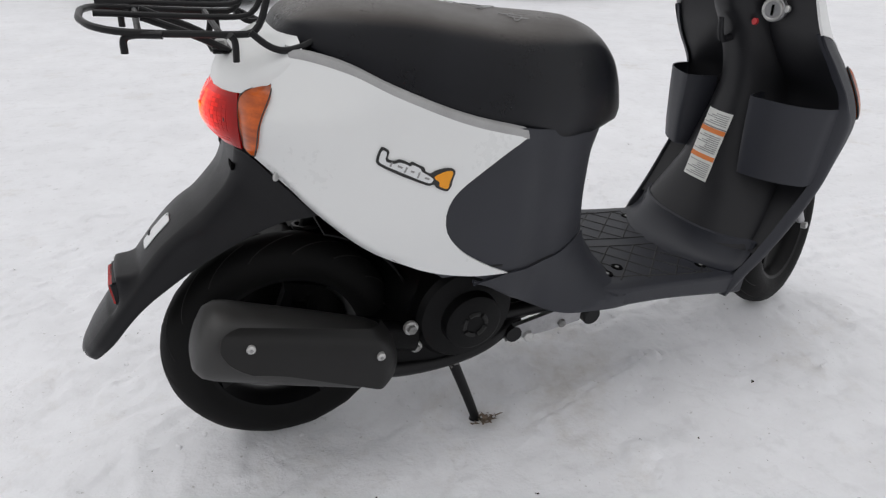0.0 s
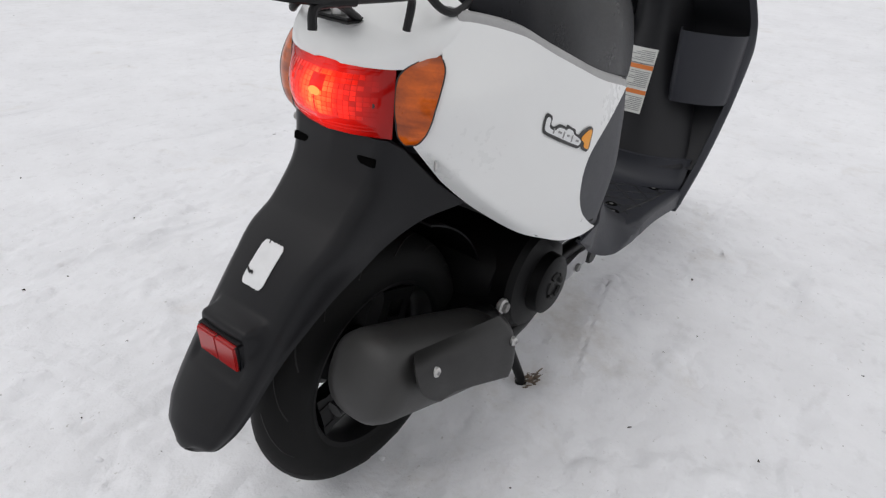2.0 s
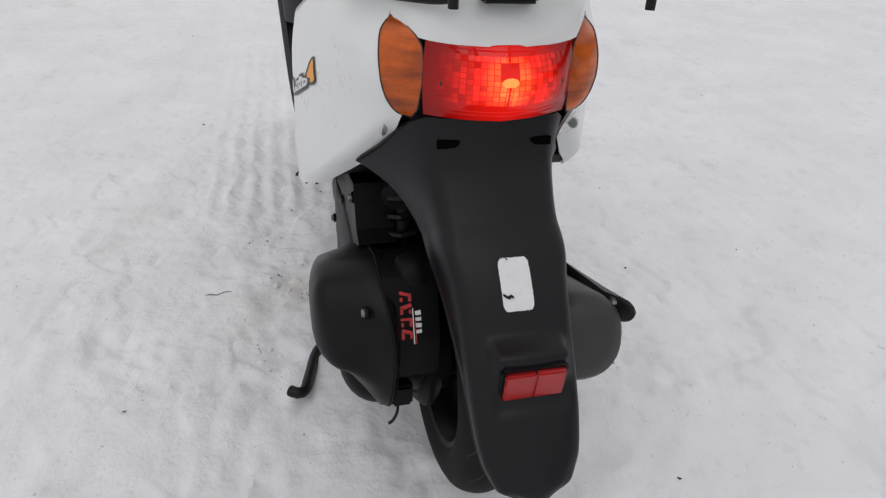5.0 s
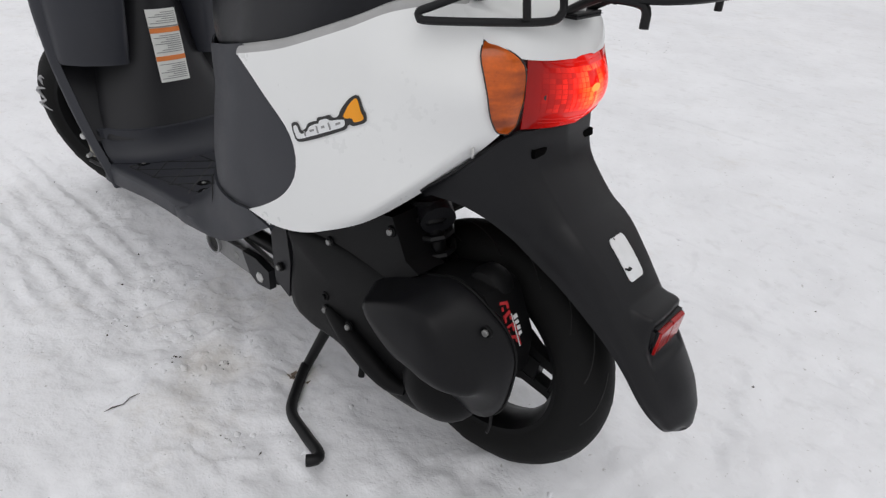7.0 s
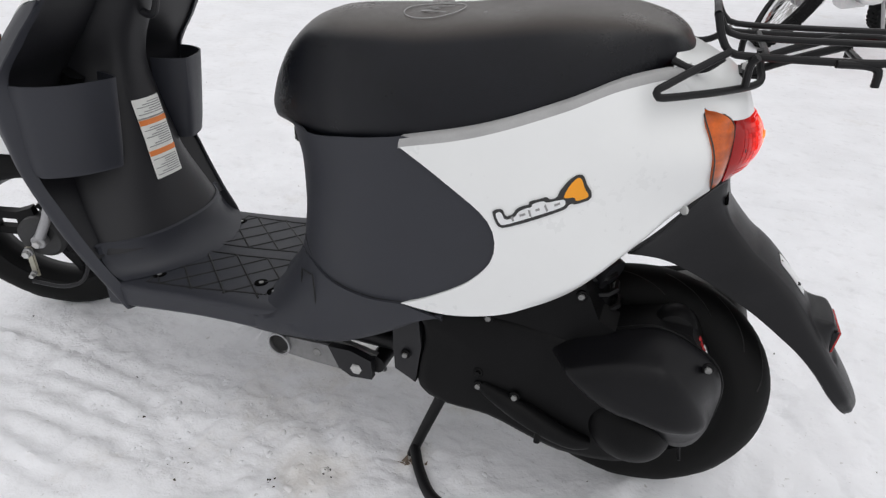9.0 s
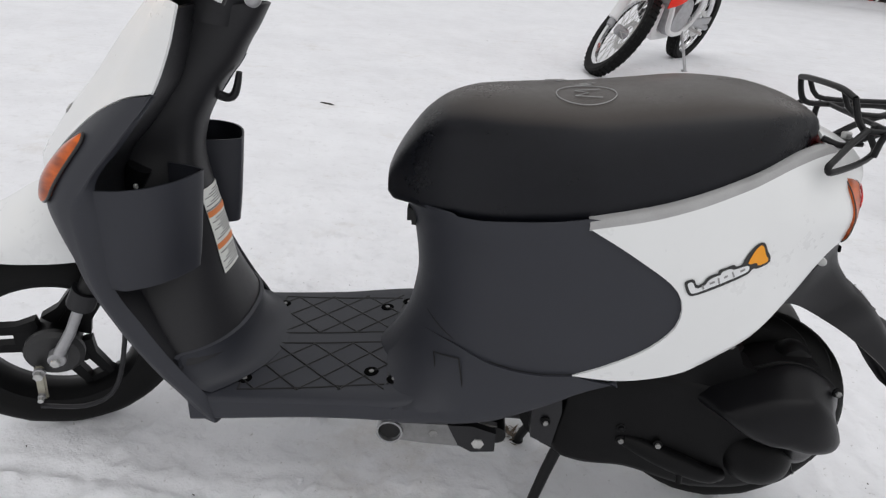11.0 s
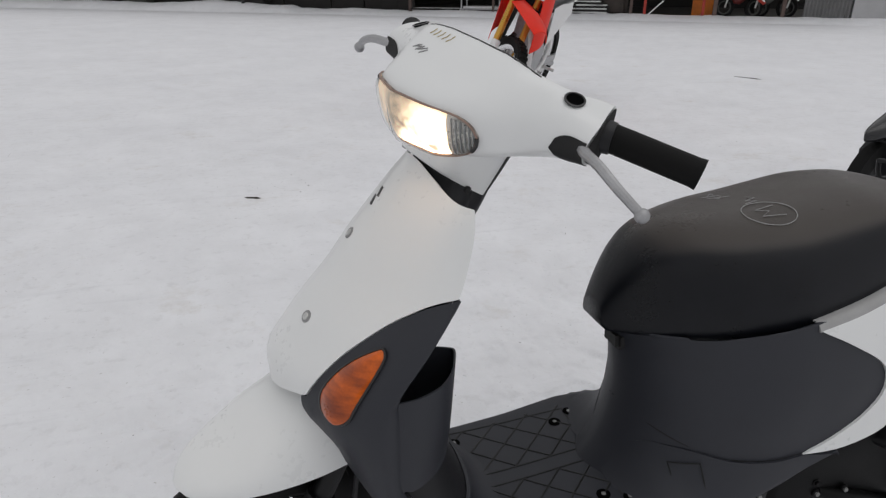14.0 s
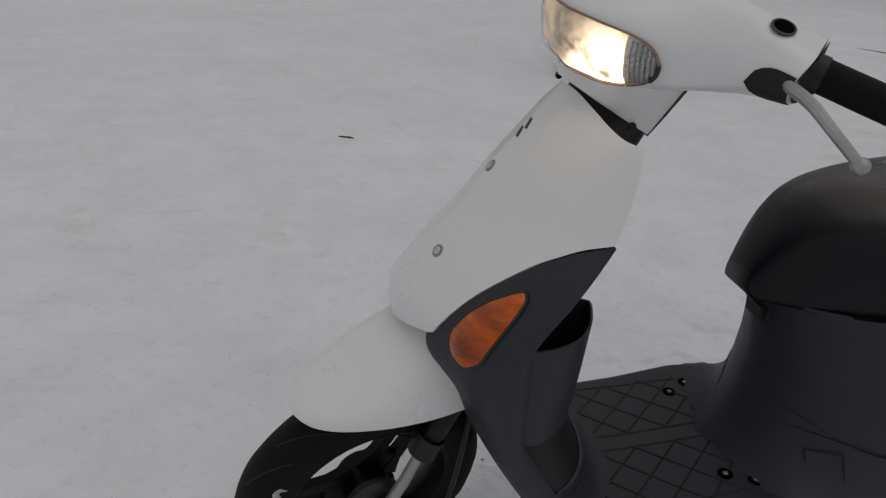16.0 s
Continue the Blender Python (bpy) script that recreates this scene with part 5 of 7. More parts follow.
    s = abs(y)
    x = lerp_table([(a, r[i][0]) for a, r in zip(COWL_Y, COWL)], s)
    z = lerp_table([(a, r[i][1]) for a, r in zip(COWL_Y, COWL)], s)
    skew = min(max((s - 0.11) / 0.08, 0), 1) * 0.5 * min(x - 0.785, 0.004)
    return Vector((x, math.copysign(s + skew, y) if s else 0.0, z))


def cowl_ring(y, n=54):
    return spline([cowl_at(i, y) for i in range(9)], n, closed=True)


def cowl_skin(y, v, out=0.0):
    """A place on the skin: v runs from 0 at the low front over 2 at the lens top to 4 at the dash edge."""
    P = [cowl_at(i, y) for i in (7, 8, 0, 1, 2, 3, 4, 5)]
    k = min(max(int(math.floor(v)), -1), 4) + 2
    t = v - (k - 2)
    a, b, c, d = P[k - 1], P[k], P[min(k + 1, 7)], P[min(k + 2, 7)]
    p = 0.5 * (2 * b + (c - a) * t + (2 * a - 5 * b + 4 * c - d) * t * t + (3 * b - a - 3 * c + d) * t ** 3)
    g = (c - b)
    return p + Vector((g.z, 0, -g.x)).normalized() * out


rows = [cowl_ring(-0.205 + 0.41 * k / 60) for k in range(61)]
cowl = part("handlebar_cowl", barred(grid_bm(rows, closed=True, cap=True)), WHITE, bars, "glossy white handlebar cowl", angle=42)
# dark edge of the dash
part("dash_edge", barred(tube([cowl_skin(-0.112 + 0.224 * k / 20, 4.12, -0.0005) for k in range(21)], 0.0015, 6)), DECAL_BLACK, cowl)
rows = [[cowl_at(5, -0.10 + 0.2 * j / 14).lerp(cowl_at(6, -0.10 + 0.2 * j / 14), 0.12 + 0.7 * k / 4) + Vector((-0.003, 0, 0)) for j in range(15)] for k in range(5)]
part("meter_panel", barred(grid_bm(rows, thick=0.002)), BLACK, bars, "black instrument panel")
# lower part of the cowl, a wedge above the neck
rows = []
for k in range(9):
    v = k / 8
    row = []
    for j in range(40):
        a = 2 * math.pi * j / 40
        c, q = math.copysign(abs(math.cos(a)) ** 0.32, math.cos(a)), math.copysign(abs(math.sin(a)) ** 0.32, math.sin(a))
        f = (c + 1) / 2
        x = (0.823 + (0.880 - 0.823) * f) * (1 - v) + (0.790 + (0.892 - 0.790) * f) * v
        z = (0.842 + (0.876 - 0.842) * f) * (1 - v) + 0.912 * v
        w = (0.081 - 0.036 * f ** 2) * (1 - v) + (0.094 - 0.032 * f ** 2) * v
        row.append(Vector((x, w * q, z)))
    rows.append(row)
part("lower_cowl", barred(grid_bm(rows, closed=True, cap=True)), WHITE, bars, angle=50)
for s in (1, -1):
    part("cowl_seal", barred(tube([(0.798, s * 0.0845, 0.902), (0.812, s * 0.079, 0.872), (0.826, s * 0.0725, 0.842)], 0.0030, 6)), DECAL_BLACK, bars)
    part("cowl_screw", barred(disc(0.005, (s * 0.070, s * 0.0755), (0.853, 0, 0.858), 'y', 12)), GAP, bars)


# ---- headlamp ----
LW = 0.101


def lens_bound(y):
    t = min(abs(y) / LW, 1.0)
    shut = (1 - t ** 7) ** 0.5
    m = 1.12
    return m - 1.02 * shut, m + 0.84 * shut


def lens_sheet(w, out, n=41, m=13, lo_=0.0, hi_=1.0, y0=None, y1=None):
    rows = []
    for k in range(m):
        row = []
        for j in range(n):
            y = -w + 2 * w * j / (n - 1) if y0 is None else y0 + (y1 - y0) * j / (n - 1)
            lo, hi = lens_bound(y)
            row.append(cowl_skin(y, lo + (hi - lo) * (lo_ + (hi_ - lo_) * k / (m - 1)), out))
        rows.append(row)
    return rows


lamp = part("headlamp_bowl", barred(grid_bm(lens_sheet(0.1005, 0.0012), thick=0.001)), mat("headlamp_reflector", (0.62, 0.60, 0.57), 0.25, metal=0.6, vary=0.35, scale=45), bars, "lit headlamp")
CLEAR = bpy.data.materials.new("clear_lens")
CLEAR.use_nodes = True
cp = CLEAR.node_tree.nodes["Principled BSDF"]
cp.inputs["Base Color"].default_value = (0.95, 0.96, 0.95, 1)
cp.inputs["Roughness"].default_value = 0.03
cp.inputs["Transmission Weight"].default_value = 1.0
cp.inputs["IOR"].default_value = 1.12
lens = part("headlamp_lens", barred(grid_bm(lens_sheet(0.1008, 0.0075), thick=0.0015)), CLEAR, bars, "clear curved headlamp lens")
lens.visible_shadow = False
# no bulb inside: the lamp's light is painted as emission on the reflector
HEADGLOW = lit_lens("lit_reflector", (0.60, 0.50, 0.40), (1.0, 0.70, 0.45), tuple(BAR @ Vector((0.893, 0.052, 0.922))), 11.0, 0.55, 0.068, rough=0.3, transmission=0.0)
part("lit_reflector", barred(grid_bm(lens_sheet(0.09, 0.0030, 30, 9, 0.04, 0.97, -0.072, 0.072), thick=0.001)), HEADGLOW, lamp, "glowing warm lamp reflector")
# noise in the emission paints the light as broken up by the reflector
hn, hl = HEADGLOW.node_tree.nodes, HEADGLOW.node_tree.links
ht = hn.new("ShaderNodeTexNoise")
ht.inputs["Scale"].default_value = 38
ht.inputs["Detail"].default_value = 4
hc = hn.new("ShaderNodeTexCoord")
hl.new(hc.outputs["Object"], ht.inputs["Vector"])
hr = hn.new("ShaderNodeMapRange")
hr.inputs["From Min"].default_value, hr.inputs["From Max"].default_value = 0.35, 0.62
hr.inputs["To Min"].default_value, hr.inputs["To Max"].default_value = 0.10, 1.25
hl.new(ht.outputs["Fac"], hr.inputs[0])
hm = hn.new("ShaderNodeMath")
hm.operation = 'MULTIPLY'
hp = hn["Principled BSDF"]
hl.new(hp.inputs["Emission Strength"].links[0].from_socket, hm.inputs[0])
hl.new(hr.outputs[0], hm.inputs[1])
hl.new(hm.outputs[0], hp.inputs["Emission Strength"])
b = lens_sheet(0.101, 0.0045)
edge = b[0] + [r[-1] for r in b[1:-1]] + b[-1][::-1] + [r[0] for r in b[-2:0:-1]]
part("lens_rim", barred(tube(edge, 0.0014, 6, closed=True)), mat("lens_rim_brown", (0.30, 0.20, 0.16), 0.35), lamp)
for s in (1, -1):
    part("end_trim", barred(tube([p for p in lens_sheet(0.1035, 0.0052, 9, 7, 0.0, 1.0, s * 0.0955, s * 0.1009)[0]] + [r[-1] for r in lens_sheet(0.1035, 0.0052, 9, 7, 0.0, 1.0, s * 0.0955, s * 0.1009)[1:]], 0.0024, 6)), DECAL_BLACK, lamp)
    for k in range(6):
        y = s * (0.077 + 0.0040 * k)
        lo, hi = lens_bound(y)
        part("lens_flute", barred(tube([cowl_skin(y, lo + (hi - lo) * t, 0.004) for t in (0.08, 0.3, 0.5, 0.7, 0.92)], 0.0013, 5)), ALU, lamp)

for s in (1, -1):
    # mirror stem socket, grip, switch and brake lever
    p = cowl_skin(s * 0.159, 3.75, 0.0)
    g1, g2 = cowl_skin(s * 0.159, 3.85) - cowl_skin(s * 0.159, 3.65), cowl_skin(s * 0.165, 3.75) - cowl_skin(s * 0.153, 3.75)
    nrm = g1.cross(g2).normalized()
    nrm = nrm if nrm.z > 0 else -nrm
    m = Matrix.Translation(p + nrm * 0.0012) @ nrm.to_track_quat('Z', 'Y').to_matrix().to_4x4()
    bm = disc(0.0108, (-0.002, 0.0008), (0, 0, 0), 'z', 24)
    bm.transform(m)
    part("mirror_socket", barred(bm), HOLE_SHADE, bars)
    bm = lathe([(0.0105, 0), (0.0105, 0.0016), (0.0128, 0.0012), (0.0128, 0)], 28, (0, 0, 0), 'z')
    bm.transform(m)
    part("socket_rim", barred(bm), DECAL_BLACK, bars)
    a, b_ = Vector((0.756, s * 0.190, 0.963)), Vector((0.703, s * 0.292, 0.946))
    part("grip", barred(tube([a.lerp(b_, t) for t in (0, 0.12, 0.125, 0.5, 0.93, 0.935, 1.0)], lambda t: 0.0172 if 0.1 < t < 0.9 else 0.0182, 20)), RUBBER, bars, "black rubber grip")
    part("switch_housing", barred(tube([a + Vector((0.012, -s * 0.02, 0.0)), a.lerp(b_, 0.10)], lambda t: 0.0225 - 0.0035 * t, 18)), BLACK, bars, bevel=0.003)
    # dark plate on the arm, painted for the shaded opening the lever comes from
    rows = []
    for k in range(9):
        y = 0.160 + 0.0445 * k / 8
        h = 1.0 if k > 4 else math.sqrt(max(1 - (1 - k / 4.5) ** 2, 0.0))
        rows.append([cowl_skin(s * y, 0.70 + (-1.00 + 2.15 * t) * h, 0.0014) for t in [i / 8 for i in range(9)]])
    part("lever_opening", barred(grid_bm(rows, thick=0.001)), GAP, bars)
    # dark cap painted for the shaded hollow end of the arm
    ring = [p.lerp(Vector((0.766, s * 0.200, 0.968)), 0.06) + Vector((0, s * 0.002, 0)) for p in cowl_ring(s * 0.205, 40)]
    part("arm_end", barred(grid_bm([ring, [p.lerp(sum(ring, Vector()) / 40, 0.97) + Vector((0, s * 0.001, 0)) for p in ring]], closed=True, cap=True)), GAP, bars)
    lev = [(0.790, s * 0.190, 0.960), (0.804, s * 0.205, 0.960), (0.812, s * 0.236, 0.958), (0.812, s * 0.265, 0.946), (0.801, s * 0.297, 0.925)]
    lever = part("brake_lever", barred(tube(lev, lambda t: 0.0068 - 0.0016 * t, 10, samples=24)), ALU, bars, "bare aluminium brake lever")
    bm = bmesh.new()
    bmesh.ops.create_uvsphere(bm, u_segments=14, v_segments=10, radius=0.0085, matrix=Matrix.Translation(lev[-1]))
    part("lever_ball", barred(bm), ALU, lever)

# ---- engine, exhaust, stand, rack ----
engine = new("engine")
engine.parent = scooter
# transmission case on the left, with the stepped air box above it
CASE = [(0.312, 0.330), (0.306, 0.285), (0.318, 0.190), (0.275, 0.164), (0.200, 0.160), (0.120, 0.135), (0.070, 0.126), (-0.013, 0.138), (-0.055, 0.190), (-0.062, 0.260), (0.0, 0.305), (0.08, 0.330), (0.2, 0.345)]
rows = []
OUTC = spline([(x, 0, z) for x, z in CASE], 60, closed=True)
cen = Vector((0.13, 0, 0.24))
for y, f in ((0.055, 0.96), (0.085, 1.0), (0.112, 1.0), (0.126, 0.985), (0.134, 0.95), (0.138, 0.86), (0.140, 0.4), (0.140, 0.05)):
    rows.append([cen + (p - cen) * f + Vector((0, y, 0)) for p in OUTC])
part("transmission_case", grid_bm(rows, closed=True, cap=True), ENGINE, engine, "matt black transmission case", angle=50)
AIR_BASE = [(0.118, 0.308), (0.088, 0.332), (0.032, 0.354), (-0.012, 0.368), (-0.045, 0.363), (-0.073, 0.347), (-0.097, 0.325), (-0.110, 0.293), (-0.109, 0.254), (-0.101, 0.212), (-0.083, 0.190), (-0.054, 0.192), (-0.034, 0.216), (-0.018, 0.246), (0.020, 0.254), (0.072, 0.278)]
AIR_CREASE = [(0.089, 0.312), (0.072, 0.325), (0.022, 0.346), (-0.012, 0.352), (-0.036, 0.350), (-0.062, 0.329), (-0.082, 0.300), (-0.096, 0.273), (-0.096, 0.262), (-0.089, 0.257), (-0.078, 0.2555), (-0.058, 0.256), (-0.038, 0.258), (-0.007, 0.265), (0.026, 0.270), (0.061, 0.287)]
OUTA, OUTB = [spline([(x, 0, z) for x, z in o], 72, closed=True) for o in (AIR_BASE, AIR_CREASE)]
cen = Vector((-0.02, 0, 0.292))
rows = []
for y, f, g in ((0.108, 0.0, 0.93), (0.114, 0.0, 0.985), (0.120, 0.0, 1.0), (0.132, 0.0, 1.0), (0.144, 0.25, 1.0), (0.156, 0.52, 1.0), (0.168, 0.78, 1.0), (0.177, 0.95, 1.0), (0.183, 1.0, 0.985), (0.188, 1.0, 0.95), (0.193, 1.0, 0.86), (0.197, 1.0, 0.72), (0.200, 1.0, 0.52), (0.2015, 1.0, 0.28), (0.202, 1.0, 0.04)):
    rows.append([cen + (a.lerp(b, f) - cen) * g for a, b in zip(OUTA, OUTB)])
    for p in rows[-1]:
        # the lid falls away to the front and the rear
        p.y = y - (0.5 * max(p.x, 0) ** 2 + 4.2 * max(-0.034 - p.x, 0) ** 2) * min(max((y - 0.10) / 0.05, 0), 1)
part("air_box", grid_bm(rows, closed=True, cap=True), AIRBOX, engine, "moulded black plastic air box", angle=60)
bm = plate([(0.10, 0.300), (0.09, 0.330), (0.02, 0.354), (-0.02, 0.366), (-0.045, 0.368), (-0.062, 0.364), (-0.0705, 0.352), (-0.0930, 0.303), (-0.0960, 0.285), (-0.0930, 0.240), (-0.05, 0.215), (0.02, 0.25)], 0.055, 0.120)
part("air_box_base", bm, ENGINE, engine, bevel=0.006)
# moulded seam round the base, tab on its top and the drain under it
part("air_box_seam", tube([(p.x, 0.1215 - 1.8 * max(-0.034 - p.x, 0) ** 2, p.z) for p in (cen + (q - cen) * 1.008 for q in OUTA)], 0.0020, 6, closed=True), ENGINE, engine)
rows = []
for y, f in ((0.060, 0.80), (0.066, 0.95), (0.078, 1.0), (0.088, 0.97), (0.096, 0.86), (0.101, 0.6), (0.103, 0.05)):
    rows.append([Vector((-0.040 + 0.030 * f * math.cos(a), y, 0.348 + 0.032 * f * math.sin(a))) for a in [2 * math.pi * k / 24 for k in range(24)]])
part("air_box_neck", grid_bm(rows, closed=True, cap=True), ENGINE, engine)
part("case_peg", tube([(0.116, 0.156, 0.178), (0.116, 0.159, 0.160)], 0.0048, 10), ENGINE, engine)
part("drain_stub", block((-0.082, 0.082, 0.178), (-0.062, 0.110, 0.212)), ENGINE, engine, bevel=0.004)
part("drain_hook", tube([(-0.074, 0.100, 0.182), (-0.078, 0.102, 0.168), (-0.080, 0.108, 0.156), (-0.081, 0.114, 0.153)], 0.0022, 6, samples=10), BLACKMETAL, engine)
# swelling of the case end below the lid
bm = bmesh.new()
bmesh.ops.create_uvsphere(bm, u_segments=28, v_segments=18, radius=1.0, matrix=Matrix.Translation((-0.004, 0.118, 0.198)) @ Matrix.Rotation(radians(-18), 4, 'Y') @ Matrix.Diagonal((0.060, 0.050, 0.050, 1)))
part("case_swell", bm, ENGINE, engine)
part("case_rib", tube([(0.208, 0.138, 0.222), (0.14, 0.146, 0.196), (0.075, 0.148, 0.172), (0.045, 0.140, 0.166)], lambda t: 0.009 + 0.008 * math.sin(math.pi * min(t * 1.0, 1)) ** 0.7, 12, samples=22), ENGINE, engine)
bm = plate([(0.352, 0.315), (0.312, 0.326), (0.306, 0.26), (0.316, 0.192), (0.350, 0.210), (0.352, 0.25)], 0.10, 0.134)
part("case_front_cover", bm, BLACK, engine, bevel=0.006)
bm = plate([(0.300, 0.352), (0.222, 0.400), (0.080, 0.422), (0.055, 0.368), (0.032, 0.358), (0.125, 0.296), (0.175, 0.306), (0.215, 0.334), (0.296, 0.326)], 0.085, 0.134)
part("upper_case_panel", bm, ENGINE, engine, bevel=0.010)
for x, y, z in ((-0.086, 0.143, 0.336), (0.081, 0.136, 0.402), (0.204, 0.136, 0.339), (0.156, 0.147, 0.221), (0.330, 0.139, 0.244), (0.212, 0.143, 0.222), (0.214, 0.141, 0.244)):
    part("case_bolt", disc(0.0047, (y - 0.004, y + 0.0045), (x, 0, z), 'y', 6), ENGINE if z == 0.244 and x < 0.3 else BOLT, engine)
    part("washer", disc(0.0078, (y - 0.004, y + 0.001), (x, 0, z), 'y', 18), ENGINE, engine)
part("crankcase", lathe([(0.0, -0.09), (0.085, -0.085), (0.10, -0.05), (0.10, 0.09), (0.0, 0.10)], 32, (0.27, 0, 0.245), closed=False), ENGINE, engine)
# round fan cover on the right
fan = part("fan_cover", lathe([(0.0, -0.150), (0.044, -0.150), (0.050, -0.146), (0.052, -0.128), (0.082, -0.120), (0.090, -0.110), (0.092, -0.04), (0.0, -0.04)], 48, (0.285, 0, 0.258), closed=False), ENGINE, engine, "round matt black fan cover")
for k in range(5):
    a0 = 2 * math.pi * k / 5
    pts = [(0.285 + 0.020 * math.cos(a0 + t), -0.1505, 0.258 + 0.020 * math.sin(a0 + t)) for t in (0, 0.2, 0.4, 0.6, 0.8, 0.95)]
    part("vent_slot", tube(pts, 0.0042, 6), GAP, fan)
part("engine_mount", tube([(0.34, -0.05, 0.22), (0.42, -0.04, 0.19), (0.52, -0.03, 0.20)], 0.022, 12), ENGINE, engine)
part("crankcase_pan", plate([(0.120, 0.225), (0.150, 0.172), (0.240, 0.160), (0.325, 0.172), (0.350, 0.205), (0.320, 0.260), (0.200, 0.260)], -0.104, -0.030), ENGINE, engine, bevel=0.010)
part("engine_bolt", disc(0.0085, (-0.116, -0.126), (0.185, 0, 0.249), 'y', 6), BOLT, engine)
part("engine_washer", disc(0.0125, (-0.110, -0.120), (0.185, 0, 0.249), 'y', 20), STEEL, engine)
part("drain_bolt", disc(0.0105, (-0.100, -0.112), (0.200, 0, 0.203), 'y', 20), STEEL, engine)
part("drain_bolt_head", disc(0.0065, (-0.110, -0.117), (0.200, 0, 0.203), 'y', 6), BOLT, engine)
part("intake_hose", tube([(0.20, 0.06, 0.40), (0.11, 0.05, 0.43), (0.05, 0.08, 0.41)], 0.024, 14, samples=14), BLACK, engine)
part("swing_bracket", tube([(0.20, -0.10, 0.22), (0.10, -0.085, 0.235), (0.0, -0.07, 0.22)], 0.026, 12), ENGINE, engine)

exhaust = new("exhaust")
exhaust.parent = scooter
# muffler: a slanting barrel with a flat heat shield
ax0, ax1 = Vector((-0.118, -0.115, 0.292)), Vector((0.122, -0.115, 0.212))
dr = (ax1 - ax0).normalized()
upv = Vector((0, 1, 0)).cross(dr).normalized()
rows = []
for t, f in ((-0.12, 0.05), (-0.115, 0.5), (-0.09, 0.80), (-0.04, 0.96), (0.03, 1.0), (0.5, 1.0), (0.9, 0.97), (0.98, 0.90), (1.02, 0.75), (1.03, 0.05)):
    c = ax0 + (ax1 - ax0) * t
    rows.append([c + (Vector((0, -1, 0)) * math.copysign(abs(math.cos(a)) ** 0.85, math.cos(a)) * 0.055 + upv * math.copysign(abs(math.sin(a)) ** 0.85, math.sin(a)) * 0.056) * f for a in [2 * math.pi * j / 36 for j in range(36)]])
muffler = part("muffler", grid_bm(rows, closed=True, cap=True), HEATSHIELD, exhaust, "satin grey-black muffler")
part("tail_pipe", tube([(-0.11, -0.085, 0.245), (-0.145, -0.085, 0.238)], 0.011, 14), BLACKMETAL, exhaust)
part("exhaust_pipe", tube([(0.10, -0.112, 0.215), (0.14, -0.106, 0.168), (0.24, -0.100, 0.154), (0.334, -0.095, 0.166), (0.42, -0.070, 0.192)], 0.0135, 12, samples=24), BLACKMETAL, exhaust)
SHIELD_Y = [(0.0, -0.156), (0.25, -0.174), (0.55, -0.1815), (0.8, -0.1840), (1.0, -0.1845)]
SHIELD_D = [(0.0, 0.051), (0.25, 0.040), (0.55, 0.021), (0.8, 0.002), (1.0, -0.014)]
REAR_X = [(0.0, -0.088), (0.12, -0.104), (0.3, -0.115), (0.55, -0.118), (0.78, -0.110), (0.92, -0.096), (1.0, -0.078)]
FRONT_X = [(0.0, 0.128), (0.25, 0.142), (0.6, 0.149), (0.85, 0.145), (1.0, 0.134)]
rows = []
for k in range(21):
    q = k / 20
    row = []
    for j in range(40):
        u = j / 39
        x = lerp_table(REAR_X, q) + (lerp_table(FRONT_X, q) - lerp_table(REAR_X, q)) * u
        z = ax0.z + (ax1.z - ax0.z) * (x - ax0.x) / (ax1.x - ax0.x) + lerp_table(SHIELD_D, q) + q * (0.012 - 0.022 * u) + 0.024 * (1 - q) * u
        # the front end turns in to the barrel, the rear stands off it
        y = lerp_table(SHIELD_Y, q) + 0.030 * max((u - 0.86) / 0.14, 0) ** 2 - 0.010 * q * max(1 - u / 0.25, 0) ** 1.5
        row.append(Vector((x, y, z)))
    rows.append(row)
shield_ob = part("heat_shield", grid_bm(rows, thick=0.0022), mat("heat_shield_black", (0.0115, 0.0112, 0.0112), 0.42, spec=0.3, vary=0.15, scale=12, bump=0.12, bscale=700), exhaust, "thin dark heat shield bowed over the muffler", angle=50)
part("shield_bracket", block((-0.086, -0.180, 0.286), (-0.078, -0.160, 0.292)), ENGINE, exhaust)
for x, z in ((-0.078, 0.311), (0.111, 0.255)):
    part("shield_bolt", disc(0.0066, (-0.172, -0.1845), (x, 0, z), 'y', 20, 0.3), STEEL, shield_ob)
    part("bolt_cross", disc(0.003, (-0.184, -0.1858), (x, 0, z), 'y', 4), LABEL_GREY, shield_ob)

# rear brake housing and the cover of the drive hub
part("brake_housing", disc(0.075, (0.04, 0.07), (0, 0, 0.20), 'y', 40), ENGINE, engine)
part("drive_hub_cover", lathe([(0.0, 0.085), (0.060, 0.080), (0.068, 0.070), (0.068, 0.03), (0.0, 0.03)], 40, (0.0, 0, 0.22), closed=False), ENGINE, engine)


# inner fender brace and shock absorber in front of the rear wheel
part("shock_absorber", tube([(0.045, 0.07, 0.30), (0.09, 0.07, 0.50)], 0.013, 12), BLACKMETAL, scooter)
pts = [(0.052 + 0.0006 * k + 0.024 * math.cos(k * 0.7), 0.07 + 0.024 * math.sin(k * 0.7), 0.33 + 0.0026 * k) for k in range(64)]
part("shock_spring", tube(pts, 0.0045, 6), BLACKMETAL, scooter)
rows = []
for k in range(20):
    a = radians(20 + 55 * k / 19)
    rows.append([Vector((0.222 * math.cos(a), y, 0.196 + 0.222 * math.sin(a))) for y in (-0.058, -0.03, 0, 0.03, 0.058)])
part("inner_mudguard", grid_bm(rows, thick=0.003), ENGINE, scooter)
# added sheet in shadow_gap black that closes the open underside of the rear body
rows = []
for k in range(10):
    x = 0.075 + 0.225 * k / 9
